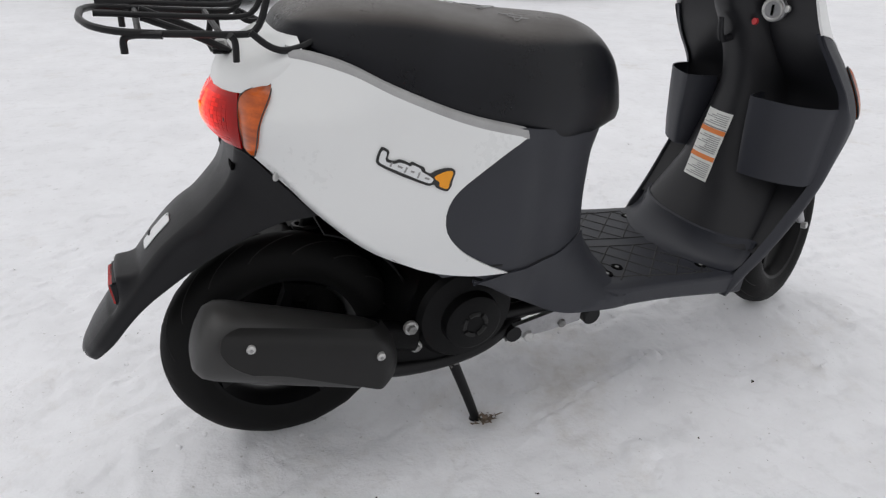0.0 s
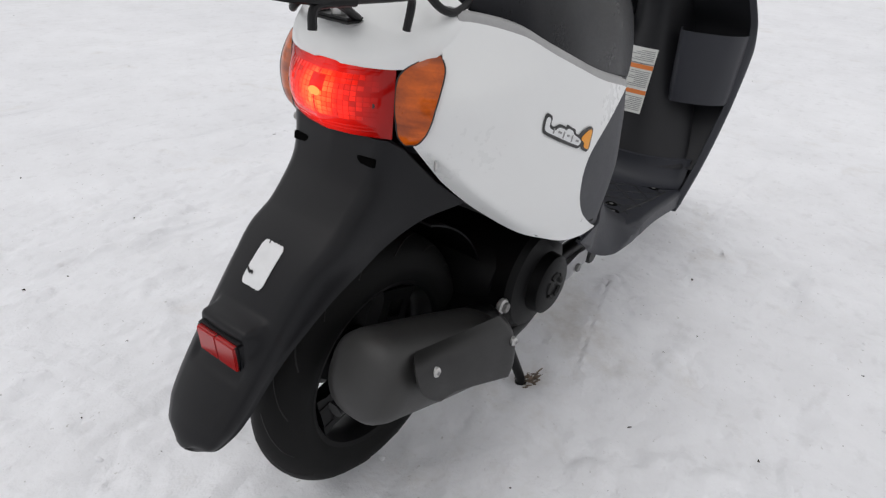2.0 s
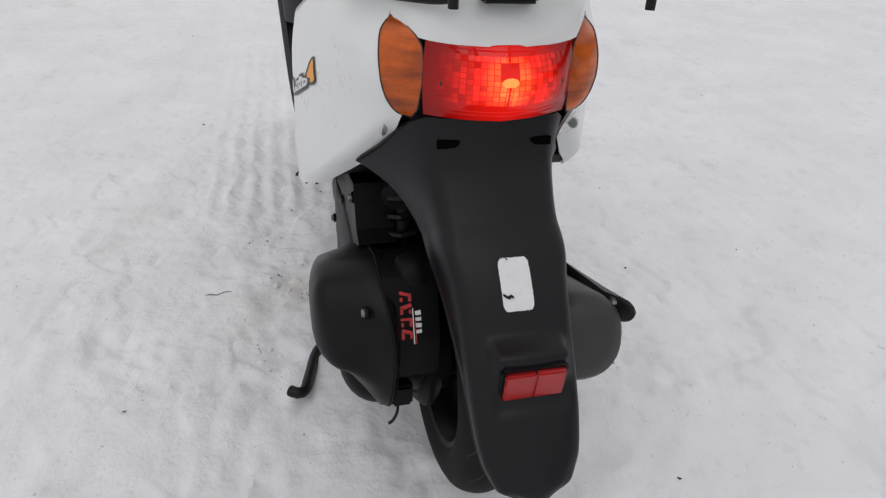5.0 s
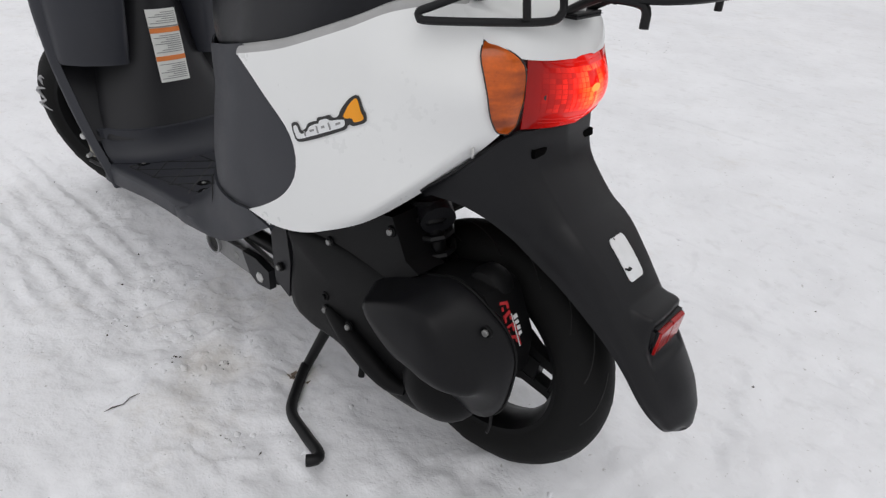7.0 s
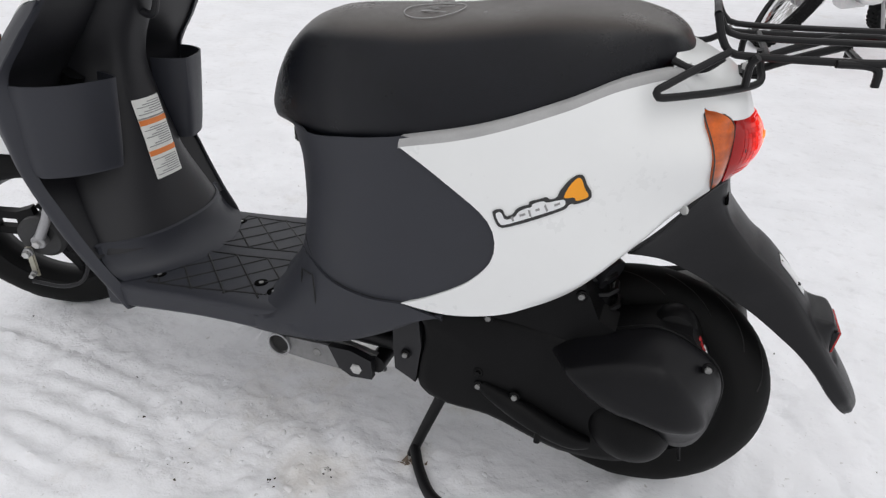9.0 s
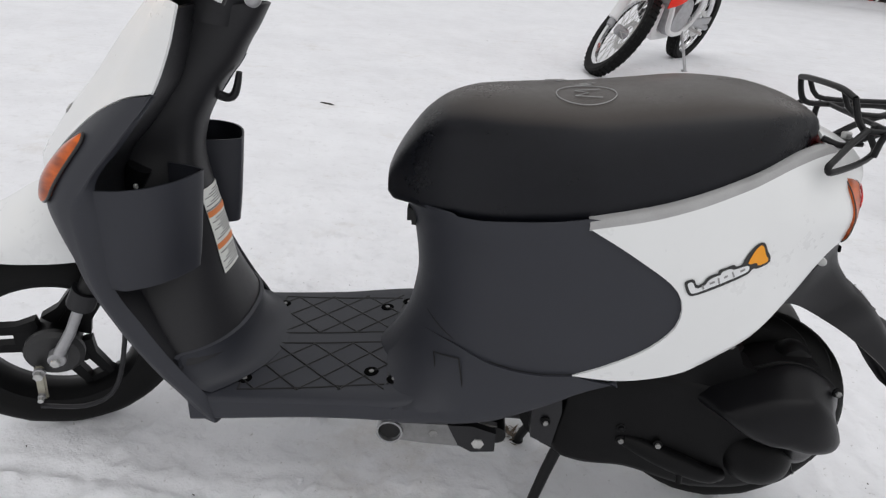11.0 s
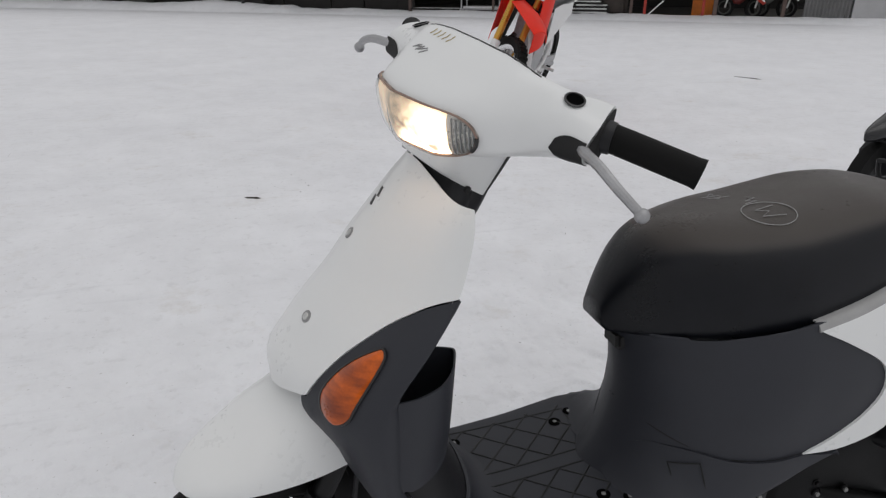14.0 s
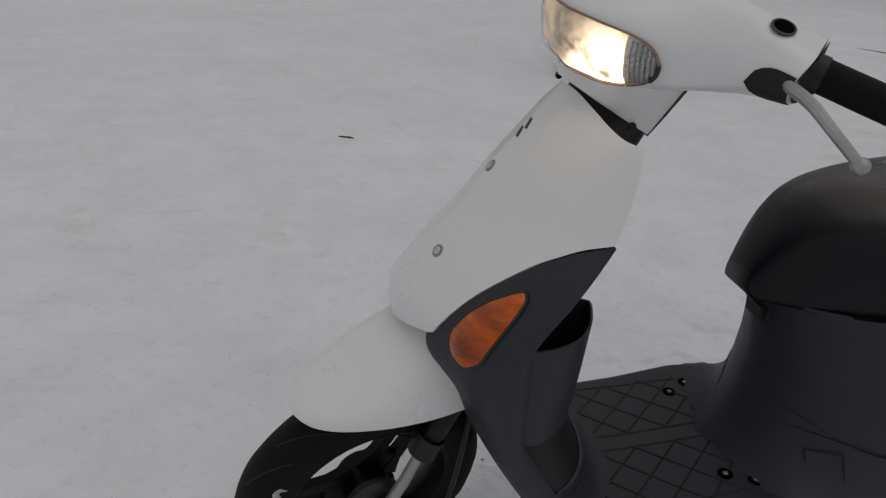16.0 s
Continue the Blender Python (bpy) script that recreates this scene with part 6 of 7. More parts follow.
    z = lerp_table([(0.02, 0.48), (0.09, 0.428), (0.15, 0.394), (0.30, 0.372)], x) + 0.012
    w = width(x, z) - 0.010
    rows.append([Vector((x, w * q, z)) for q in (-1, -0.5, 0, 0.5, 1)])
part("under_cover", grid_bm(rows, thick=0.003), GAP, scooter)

# frame rail and stand
frame_part = new("frame")
frame_part.parent = scooter
for s in (1, -1):
    bm = plate([(0.385, 0.165), (0.40, 0.195), (0.50, 0.215), (0.545, 0.212), (0.545, 0.180), (0.47, 0.170)], s * 0.088, s * 0.098)
    part("engine_hanger", bm, ALU, frame_part, bevel=0.002)
    part("hanger_bolt", disc(0.0085, (s * 0.096, 0.112 if s > 0 else -0.104), (0.503, 0, 0.183), 'y', 6), BOLT, frame_part)
    part("pivot_bolt", disc(0.0105, (s * 0.096, 0.116 if s > 0 else -0.106), (0.430, 0, 0.170), 'y', 6), STEEL, frame_part)
    part("bush_sleeve", lathe([(0.0215, 0.06), (0.0215, 0.117), (0.0185, 0.117), (0.0185, 0.06)], 28, (0.574, 0, 0.184)) if s > 0 else disc(0.0195, (-0.06, -0.100), (0.574, 0, 0.184), 'y', 28), ALU if s > 0 else BLACKMETAL, frame_part)
    part("rubber_bush", disc(0.0185, (s * 0.06, 0.112 if s > 0 else -0.099), (0.574, 0, 0.184), 'y', 24), GAP, frame_part)
    part("frame_tube", tube([(0.35, s * 0.07, 0.21), (0.55, s * 0.08, 0.222), (0.80, s * 0.08, 0.235)], 0.015, 12), BLACKMETAL, frame_part)
part("crossbar", tube([(0.40, -0.10, 0.178), (0.40, 0.10, 0.178)], 0.016, 12), BLACKMETAL, frame_part)

stand = new("centre_stand")
stand.parent = scooter
for s in (1, -1):
    part("stand_leg", tube([(0.285, s * 0.060, 0.145), (0.312, s * 0.080, 0.075), (0.335, s * 0.100, 0.010), (0.338, s * 0.101, -0.006)], lambda t: 0.0105 - 0.002 * t, 12, samples=16), BLACKMETAL, stand)
    part("stand_foot", disc(0.0115, (-0.012, 0.0), (0.338, s * 0.102, 0.0), 'z', 16), BLACKMETAL, stand)
part("stand_crossbar", tube([(0.290, -0.065, 0.130), (0.290, 0.065, 0.130)], 0.011, 12), BLACKMETAL, stand)
part("stand_pedal", tube([(0.332, 0.100, 0.022), (0.306, 0.140, 0.010), (0.266, 0.182, 0.008), (0.205, 0.200, 0.010), (0.158, 0.212, 0.014), (0.150, 0.225, 0.016), (0.158, 0.236, 0.016)], 0.0095, 12, samples=36), BLACKMETAL, stand)
pts = [(0.285 + 0.00045 * k + 0.008 * math.cos(k * 0.9), -0.075 + 0.008 * math.sin(k * 0.9), 0.155 - 0.0016 * k) for k in range(26)]
part("stand_spring", tube(pts, 0.0022, 6), BOLT, stand)

# rear rack
rack = new("rear_rack")
rack.parent = scooter
RB = 0.0043
loop = [(-0.018, 0.079, 0.749), (-0.026, 0.083, 0.725), (-0.036, 0.085, 0.711), (-0.050, 0.086, 0.708), (-0.10, 0.087, 0.708), (-0.175, 0.087, 0.710), (-0.210, 0.072, 0.713), (-0.225, 0.036, 0.715), (-0.227, 0.000, 0.715),
        (-0.225, -0.036, 0.715), (-0.210, -0.072, 0.713), (-0.175, -0.087, 0.710), (-0.10, -0.087, 0.708), (-0.050, -0.086, 0.708), (-0.036, -0.085, 0.711), (-0.026, -0.083, 0.725), (-0.018, -0.079, 0.749)]
part("outer_loop", tube(loop, RB, 10, samples=70), BLACKMETAL, rack)
part("front_bow", tube([(-0.018, 0.079, 0.748), (-0.017, 0.04, 0.754), (-0.017, -0.04, 0.752), (-0.018, -0.079, 0.748)], RB, 10, samples=16), BLACKMETAL, rack)
for y in (-0.050, 0.050):
    part("inner_bar", tube([(-0.017, y, 0.753), (-0.03, y, 0.730), (-0.06, y, 0.722), (-0.21, y * 0.95, 0.724)], RB * 0.85, 10, samples=20), BLACKMETAL, rack)
for x in (-0.075, -0.165):
    part("cross_rod", tube([(x, -0.087, 0.708), (x, 0.087, 0.708)], RB * 0.9, 8), BLACKMETAL, rack)
for s in (1, -1):
    part("strap_hook", tube([(-0.140, s * 0.094, 0.708), (-0.170, s * 0.087, 0.707), (-0.181, s * 0.085, 0.702), (-0.182, s * 0.085, 0.686)], RB, 10, samples=16), BLACKMETAL, rack)
    part("front_hook", tube([(-0.066, s * 0.096, 0.709), (-0.060, s * 0.092, 0.700), (-0.059, s * 0.087, 0.676)], RB, 10, samples=12), BLACKMETAL, rack)
    part("stay", tube([(-0.16, s * 0.03, 0.718), (-0.10, s * 0.03, 0.696), (-0.060, s * 0.022, 0.676)], RB * 1.1, 10, samples=10), BLACKMETAL, rack)
    v_stay = [(-0.036, s * 0.095, 0.712), (-0.006, s * 0.118, 0.696), (0.020, s * 0.141, 0.682), (0.029, s * 0.149, 0.677), (0.029, s * 0.150, 0.672), (0.021, s * 0.147, 0.669), (-0.028, s * 0.110, 0.671), (-0.068, s * 0.068, 0.673), (-0.077, s * 0.054, 0.679), (-0.074, s * 0.046, 0.690), (-0.070, s * 0.050, 0.710)]
    if s < 0:
        v_stay = [(-0.042, s * 0.095, 0.712), (-0.022, s * 0.099, 0.697), (-0.004, s * 0.102, 0.692), (0.018, s * 0.100, 0.696), (0.040, s * 0.092, 0.704)]
    part("side_stay", tube(v_stay, RB, 10, samples=90), BLACKMETAL, rack)
part("seat_latch", tube([(0.020, 0.100, 0.700), (0.000, 0.104, 0.693), (-0.016, 0.100, 0.694), (-0.032, 0.096, 0.706)], RB, 8, samples=14), BLACKMETAL, rack)
bm = block((-0.082, -0.028, 0.672), (-0.052, 0.028, 0.678))
part("mount_plate", bm, BLACKMETAL, rack, bevel=0.003)
part("mount_bolt", disc(0.008, (0.676, 0.686), (-0.066, 0, 0), 'z', 6), STEEL, rack)

# ---- markings ----
# model emblem on the side covers, drawn as plain shapes: a white band edged in black, an orange fin beside it
BAND_EDGE = [(0.03, 0.844), (0.07, 0.906), (0.146, 0.853), (0.152, 0.435), (0.233, 0.48), (0.282, 0.688), (0.375, 0.721), (0.415, 0.68), (0.43, 0.844), (0.519, 0.804), (0.604, 0.819), (0.63, 0.638), (0.703, 0.64),
             (0.748, 0.902), (0.858, 1.227), (0.949, 1.339), (1.004, 1.231), (1.01, 0.71), (1.031, 0.431), (1.006, 0.097), (0.853, 0.074), (0.8, 0.206), (0.753, 0.023), (0.636, -0.011), (0.36, -0.062), (0.094, -0.046), (0.041, 0.086), (0.025, 0.437)]
BAND = [(0.054, 0.741), (0.122, 0.75), (0.132, 0.301), (0.242, 0.317), (0.298, 0.543), (0.385, 0.582), (0.438, 0.553), (0.452, 0.693), (0.56, 0.684), (0.589, 0.551), (0.708, 0.507), (0.771, 0.442), (0.755, 0.174), (0.644, 0.135), (0.37, 0.108), (0.108, 0.094), (0.065, 0.19)]
FIN = [(0.762, 0.605), (0.865, 1.039), (0.948, 1.211), (0.978, 1.103), (0.979, 0.588), (0.997, 0.364), (0.982, 0.224), (0.867, 0.214), (0.861, 0.426), (0.779, 0.484)]
TICKS = (((0.215, 0.164), (0.214, 0.40)), ((0.397, 0.158), (0.403, 0.47)), ((0.574, 0.181), (0.568, 0.49)), ((0.294, 0.340), (0.355, 0.345)), ((0.464, 0.372), (0.507, 0.379)), ((0.655, 0.341), (0.714, 0.361)))


def emblem(side, o, e):
    """Flat shapes that follow the side cover; o and e are the ends of the base line in x and z."""
    ex = Vector(e) - Vector(o)
    ez = Vector((-ex.y, ex.x)).normalized() * 0.0262
    if ez.y < 0:
        ez = -ez

    def shape(name, outline, material, lift, soft=True):
        ring = [Vector((a, b, 0)) for a, b in outline]
        if soft:
            ring = [p.lerp(q, t) for p, q in zip(ring, ring[1:] + ring[:1]) for t in (0.22, 0.78)]
        bm = bmesh.new()
        bm.faces.new([bm.verts.new(p) for p in ring])
        bmesh.ops.triangulate(bm, faces=bm.faces)
        bmesh.ops.subdivide_edges(bm, edges=bm.edges, cuts=1, use_grid_fill=True)
        for v in bm.verts:
            q = Vector(o) + ex * v.co.x + ez * v.co.y
            v.co = (q.x, side * (width(q.x, q.y) + lift), q.y)
        flat = bm.faces[:]
        out = bmesh.ops.extrude_face_region(bm, geom=flat)
        for v in (g for g in out["geom"] if isinstance(g, bmesh.types.BMVert)):
            v.co.y += side * 0.0004
        return part(name, bm, material, scooter, smooth=False)
    shape("emblem_edge", BAND_EDGE, DECAL_BLACK, 0.0011)
    shape("emblem_band", BAND, STICKER, 0.0017)
    shape("emblem_fin", FIN, DECAL_ORANGE, 0.0017)
    for (a, b), (c, d) in TICKS:
        n = Vector((-(d - b) * 0.2, (c - a) * 5)).normalized() * 0.5
        w = (n.x * 0.022, n.y * 0.10)
        shape("emblem_tick", [(a - w[0], b - w[1]), (c - w[0], d - w[1]), (c + w[0], d + w[1]), (a + w[0], b + w[1])], LABEL_GREY, 0.0023, False)


emblem(1, (0.185, 0.507), (0.080, 0.551))
emblem(-1, (0.088, 0.567), (0.187, 0.522))

# chalk scribble on the seat
def seat_point(x, y):
    w, zt, zl = lerp_table(SEAT_W, x), lerp_table(SEAT_TOP, x), lerp_table(SEAT_LOW, x)
    f = lerp_table([(a, b) for a, b in SECTION[::-1] if b > 0.24], min(abs(y) / w, 0.995))
    return Vector((x, y, zl + (zt - zl) * seat_round(x, y / w, f) + 0.0012))


chalk = new("chalk_scribble")
chalk.parent = scooter
ring = [seat_point(0.320 + 0.040 * math.cos(a), 0.050 + 0.040 * math.sin(a)) for a in [2 * math.pi * k / 40 for k in range(40)]]
part("chalk_ring", tube(ring, 0.0006, 5, closed=True), CHALK, chalk, "chalk ring drawn on the vinyl")
zig = [(0.298, 0.030), (0.334, 0.036), (0.316, 0.046), (0.336, 0.058), (0.300, 0.066)]
part("chalk_zigzag", tube([seat_point(*p) for p in zig], 0.0006, 5), CHALK, chalk)
zig = [(0.330, 0.006), (0.306, 0.004), (0.322, -0.004), (0.300, -0.010), (0.308, -0.020)]
part("chalk_stroke", tube([seat_point(*p) for p in zig], 0.0006, 5), CHALK, chalk)
zig = [(0.365, -0.06), (0.335, -0.052), (0.352, -0.035), (0.335, -0.075), (0.360, -0.048), (0.325, -0.04)]
part("chalk_stroke", tube([seat_point(*p) for p in zig], 0.0006, 5, samples=30), CHALK, chalk)

# zinc link plate between the stand pivot and the frame
bm = plate([(0.572, 0.200), (0.530, 0.201), (0.476, 0.202), (0.466, 0.180), (0.458, 0.160), (0.520, 0.162), (0.572, 0.166)], 0.106, 0.111)
part("link_plate", bm, mat("zinc_plate", (0.23, 0.23, 0.232), 0.5, metal=0.2, vary=0.2, scale=40), engine, "grey cast link plate", bevel=0.002)
bm = plate([(0.480, 0.203), (0.440, 0.204), (0.402, 0.192), (0.402, 0.156), (0.440, 0.152), (0.462, 0.164)], 0.100, 0.1135)
part("pivot_bracket", bm, BLACK, engine, bevel=0.003)

# worn patch and chalked yard number on the bonnet of the cowl, as plain strokes
OCHRE = mat("ochre_chalk", (0.48, 0.40, 0.22), 0.8, vary=0.3, scale=300)
for k in range(5):
    y = -0.075 + 0.011 * k
    part("chalk_bar", barred(tube([cowl_skin(y, 3.50, 0.0004), cowl_skin(y + 0.002, 3.62, 0.0004), cowl_skin(y, 3.74, 0.0004)], 0.0008, 5)), OCHRE, cowl)
for k in range(7):
    y = -0.070 + 0.0045 * k
    part("scuff", barred(tube([cowl_skin(y, 2.95 + 0.05 * (k % 3), 0.0002), cowl_skin(y + 0.008, 3.12 + 0.04 * (k % 2), 0.0002)], 0.0011, 4)), LABEL_GREY, cowl)

# scraped snow caked on the front tyre
SNOWCAKE = mat("caked_snow", (0.42, 0.42, 0.43), 0.8, vary=0.2, scale=80)
for a, y, L in ((0.60, 0.036, 0.040), (0.38, 0.038, 0.055), (0.18, 0.037, 0.045)):
    pts = []
    for i in range(7):
        t = i / 6
        r = 0.150 + 0.022 * math.sin(t * 3) + 0.01 * noise.noise((a * 9, t * 5, 0))
        ang = a + L * (t - 0.5) * 4
        pts.append((FRONT[0] + r * math.cos(ang), y + 0.003, FRONT[2] + r * math.sin(ang)))
    part("caked_snow", steered(tube(pts, lambda t: 0.0045 * math.sin(math.pi * (0.1 + 0.8 * t)), 6)), SNOWCAKE, scooter)

# worn red and white maker's sticker on the rear of the air box, as plain bars
def box_bar(y, z, w, h, material, slant=0.0):
    bm = block((-0.0012, -w / 2, -h / 2), (0.0, w / 2, h / 2), m=Matrix.Translation((-0.0822, 0, 0.3273)) @ Matrix.Rotation(radians(24.7), 4, 'Y') @ Matrix.Translation((0, y - 0.004, (z - 0.3268) * 1.2)) @ Matrix.Rotation(slant, 4, 'X') @ Matrix.Diagonal((1, 1, 1.2, 1)))
    part("sticker_bar", bm, material, engine)


for k, (h, sl) in enumerate(((0.0075, 0.3), (0.0088, -0.25), (0.0060, 0.0), (0.0080, 0.35))):
    z = 0.3455 - 0.0125 * k
    box_bar(0.0985, z, 0.0140, h * 0.42, DECAL_RED, sl)
    box_bar(0.0985 + 0.0052 * (1 if k % 2 else -1), z - 0.0040, 0.0036, 0.0068, DECAL_RED)
    box_bar(0.0985 - 0.0050 * (1 if k % 2 else -1), z - 0.0052, 0.0030, 0.0040, DECAL_RED)
for k in range(4):
    box_bar(0.0845, 0.3260 - 0.0062 * k, 0.0068, 0.0042 - 0.0008 * (k % 2), STICKER, 0.1 * (k % 3 - 1))
box_bar(0.0905, 0.3130, 0.0012, 0.036, STICKER)
box_bar(0.0880, 0.3070, 0.0008, 0.024, DECAL_RED)

# ---- trail motorcycle parked behind ----
B_RED = mat("red_fairing", (0.78, 0.022, 0.006), 0.45, vary=0.06, scale=12, spec=0.25)
B_GOLD = mat("gold_fork", (0.60, 0.33, 0.06), 0.3, metal=0.7, vary=0.1)
B_WHITE = mat("white_fairing", (0.72, 0.72, 0.72), 0.4, vary=0.04, scale=8)


def trail_bike(at, heading, lean):
    b = thing("trail_motorcycle", "red and white trail motorcycle leaning on its side stand", "motorcycle")
    b.matrix_basis = Matrix.Translation(at) @ Matrix.Rotation(heading, 4, 'Z') @ Matrix.Rotation(lean, 4, 'X')

    def put(name, bm, m, label="", **kw):
        return part(name, bm, m, b, label, **kw)
    turn = Matrix.Translation((1.20, 0, 0.7)) @ Matrix.Rotation(radians(44), 4, Vector((-0.45, 0, 0.89))) @ Matrix.Translation((-1.20, 0, -0.7))

    def ro(bm):
        bm.transform(turn)
        return bm
    for cx, R, w, fr in ((0.0, 0.325, 0.055, False), (1.43, 0.345, 0.042, True)):
        fx = ro if fr else (lambda q: q)
        W = new("front_wheel" if fr else "rear_wheel")
        W.parent = b
        c = (cx, 0, R)
        part("tyre", fx(lathe([(R - 0.02, -w), (R - 0.004, -w * 0.75), (R, -w * 0.3), (R, w * 0.3), (R - 0.004, w * 0.75), (R - 0.02, w), (R - 0.065, w * 0.8), (R - 0.065, -w * 0.8)], 48, c)), RUBBER, W)
        knobs = bmesh.new()
        for k in range(44):
            a = 2 * math.pi * k / 44
            for y in (-w * 0.62, 0 if k % 2 else w * 0.2, w * 0.62):
                block((-0.011, y - 0.009, -0.004), (0.011, y + 0.009, 0.012), knobs, Matrix.Translation(c) @ Matrix.Rotation(-a, 4, 'Y') @ Matrix.Translation((0, 0, R - 0.004 - 0.05 * abs(y) / w * 0.15)) )
        part("tread_knobs", fx(knobs), RUBBER, W)["kind"] = "stuff"
        part("rim", fx(lathe([(R - 0.062, -0.022), (R - 0.058, -0.026), (R - 0.080, -0.012), (R - 0.080, 0.012), (R - 0.058, 0.026), (R - 0.062, 0.022), (R - 0.088, 0.010), (R - 0.088, -0.010)], 48, c)), CHROME, W)
        for k in range(32):
            a = 2 * math.pi * k / 32
            s = 1 if k % 2 else -1
            a2 = a + (0.35 if k % 4 < 2 else -0.35)
            part("spoke", fx(tube([Vector(c) + Vector((0.03 * math.cos(a2), 0.025 * s, 0.03 * math.sin(a2))), Vector(c) + Vector(((R - 0.082) * math.cos(a), 0, (R - 0.082) * math.sin(a)))], 0.0024, 4)), STEEL, W)
        part("hub", fx(disc(0.038, (-0.045, 0.045), c, 'y', 20)), ALU, W)
        part("brake_disc", fx(lathe([(0.075, 0.038), (0.115, 0.038), (0.115, 0.043), (0.075, 0.043)], 36, c)), STEEL, W)
    for s in (1, -1):
        put("fork_tube", ro(tube([(1.00, s * 0.10, 1.12), (1.31, s * 0.10, 0.52)], 0.027, 14)), B_GOLD)
        put("fork_slider", ro(tube([(1.29, s * 0.10, 0.55), (1.43, s * 0.10, 0.33)], 0.025, 12)), ALU)
        put("fork_guard", ro(tube([(1.315, s * 0.112, 0.58), (1.42, s * 0.112, 0.38)], 0.036, 12)), B_WHITE, "white plastic fork guard")
        rows = []
        for k in range(9):
            v = k / 8
            x = 1.16 - 0.32 * v
            rows.append([Vector((x + 0.02 * q, s * (0.155 + 0.035 * math.sin(math.pi * v) + 0.02 * q), 1.06 - 0.12 * v - 0.50 * q * (1 - 0.45 * v))) for q in (0, 0.2, 0.4, 0.6, 0.8, 1.0)])
        put("radiator_shroud", grid_bm(rows, thick=0.004), B_RED, "red radiator shroud")
        rows = []
        for k in range(8):
            v = k / 7
            x = 0.62 - 0.72 * v
            rows.append([Vector((x, s * (0.13 + 0.02 * q - 0.03 * v), 0.86 + 0.06 * v - (0.30 - 0.16 * v) * q)) for q in (0, 0.33, 0.66, 1.0)])
        put("side_panel", grid_bm(rows, thick=0.004), B_WHITE, "white side panel")
        put("frame_rail", tube([(1.08, s * 0.05, 0.86), (0.98, s * 0.13, 0.55), (0.80, s * 0.12, 0.34), (0.50, s * 0.12, 0.34), (0.42, s * 0.13, 0.55), (0.62, s * 0.10, 0.80)], 0.020, 10, samples=40), B_WHITE if s > 0 else BLACKMETAL)
        put("swingarm", tube([(0.50, s * 0.10, 0.42), (0.0, s * 0.105, 0.325)], 0.028, 10), ALU)
        put("foot_peg", tube([(0.46, s * 0.14, 0.36), (0.46, s * 0.25, 0.36)], 0.014, 8), STEEL)
        put("hand_grip", ro(tube([(1.02, s * 0.28, 1.26), (0.98, s * 0.40, 1.25)], 0.018, 10)), RUBBER)
        put("hand_lever", ro(tube([(1.06, s * 0.26, 1.27), (1.06, s * 0.36, 1.26)], 0.007, 8)), ALU)
        put("indicator", ro(disc(0.03, (s * 0.17, s * 0.20), (1.10, 0, 1.06), 'y', 16)), ORANGE)
    put("handlebar", ro(tube([(1.02, 0.30, 1.26), (1.03, 0.18, 1.24), (1.04, 0.08, 1.15), (1.04, -0.08, 1.15), (1.03, -0.18, 1.24), (1.02, -0.30, 1.26)], 0.012, 10, samples=30)), BLACKMETAL)
    put("fork_clamp", ro(block((1.08, -0.13, 0.86), (1.16, 0.13, 0.90))), BLACKMETAL, bevel=0.008)
    rows = []
    for k in range(14):
        v = k / 13
        x = 0.98 + 0.66 * v
        w = 0.06 + 0.075 * math.sin(math.pi * min(v * 1.05, 1)) ** 0.7
        z = 0.90 + 0.045 * math.sin(v * 2.4) - 0.07 * v
        rows.append([Vector((x, w * q, z - 0.055 * abs(q) ** 2.2)) for q in (-1, -0.75, -0.4, 0, 0.4, 0.75, 1)])
    put("front_mudguard", ro(grid_bm(rows, thick=0.004)), B_RED, "red beak mudguard")
    rows = []
    for k in range(9):
        v = k / 8
        z = 0.99 + 0.30 * v
        w = 0.030 + 0.105 * math.sin(math.pi * (0.06 + 0.70 * v))
        rows.append([Vector((1.30 - 0.16 * v - 0.05 * q * q, w * q, z)) for q in (-1, -0.6, -0.2, 0.2, 0.6, 1)])
    put("headlamp_mask", ro(grid_bm(rows, thick=0.005)), B_WHITE, "white headlamp mask")
    rows = [[Vector((1.306 - 0.16 * (0.18 + 0.5 * v) - 0.05 * q * q * 0.4, (0.055 + 0.03 * v) * q, 1.065 + 0.115 * v)) for q in (-1, -0.5, 0, 0.5, 1)] for v in (0, 0.33, 0.66, 1)]
    put("headlamp", ro(grid_bm(rows, thick=0.004)), mat("headlamp_dark_glass", (0.16, 0.16, 0.17), 0.08, vary=0.3, scale=60), "dark glass headlamp")
    rows = []
    for k in range(10):
        v = k / 9
        x = 1.04 - 0.40 * v
        rows.append([Vector((x, 0.15 * math.cos(a) * (1 - 0.25 * v), 0.80 + 0.20 * math.sin(a) * (1 - 0.3 * v))) for a in [math.pi * j / 14 for j in range(15)]])
    put("fuel_tank", grid_bm(rows, thick=0.004), B_RED)
    rows = []
    for k in range(12):
        v = k / 11
        x = 0.78 - 0.86 * v
        rows.append([Vector((x, 0.12 * math.cos(a), 0.86 + 0.05 * v + 0.055 * math.sin(a))) for a in [2 * math.pi * j / 16 for j in range(16)]])
    put("seat", grid_bm(rows, closed=True, cap=True), VINYL)
    rows = []
    for k in range(10):
        v = k / 9
        x = 0.05 - 0.50 * v
        rows.append([Vector((x, (0.10 - 0.02 * v) * q, 0.89 + 0.05 * v - 0.04 * q * q)) for q in (-1, -0.5, 0, 0.5, 1)])
    put("rear_mudguard", grid_bm(rows, thick=0.005), B_WHITE)
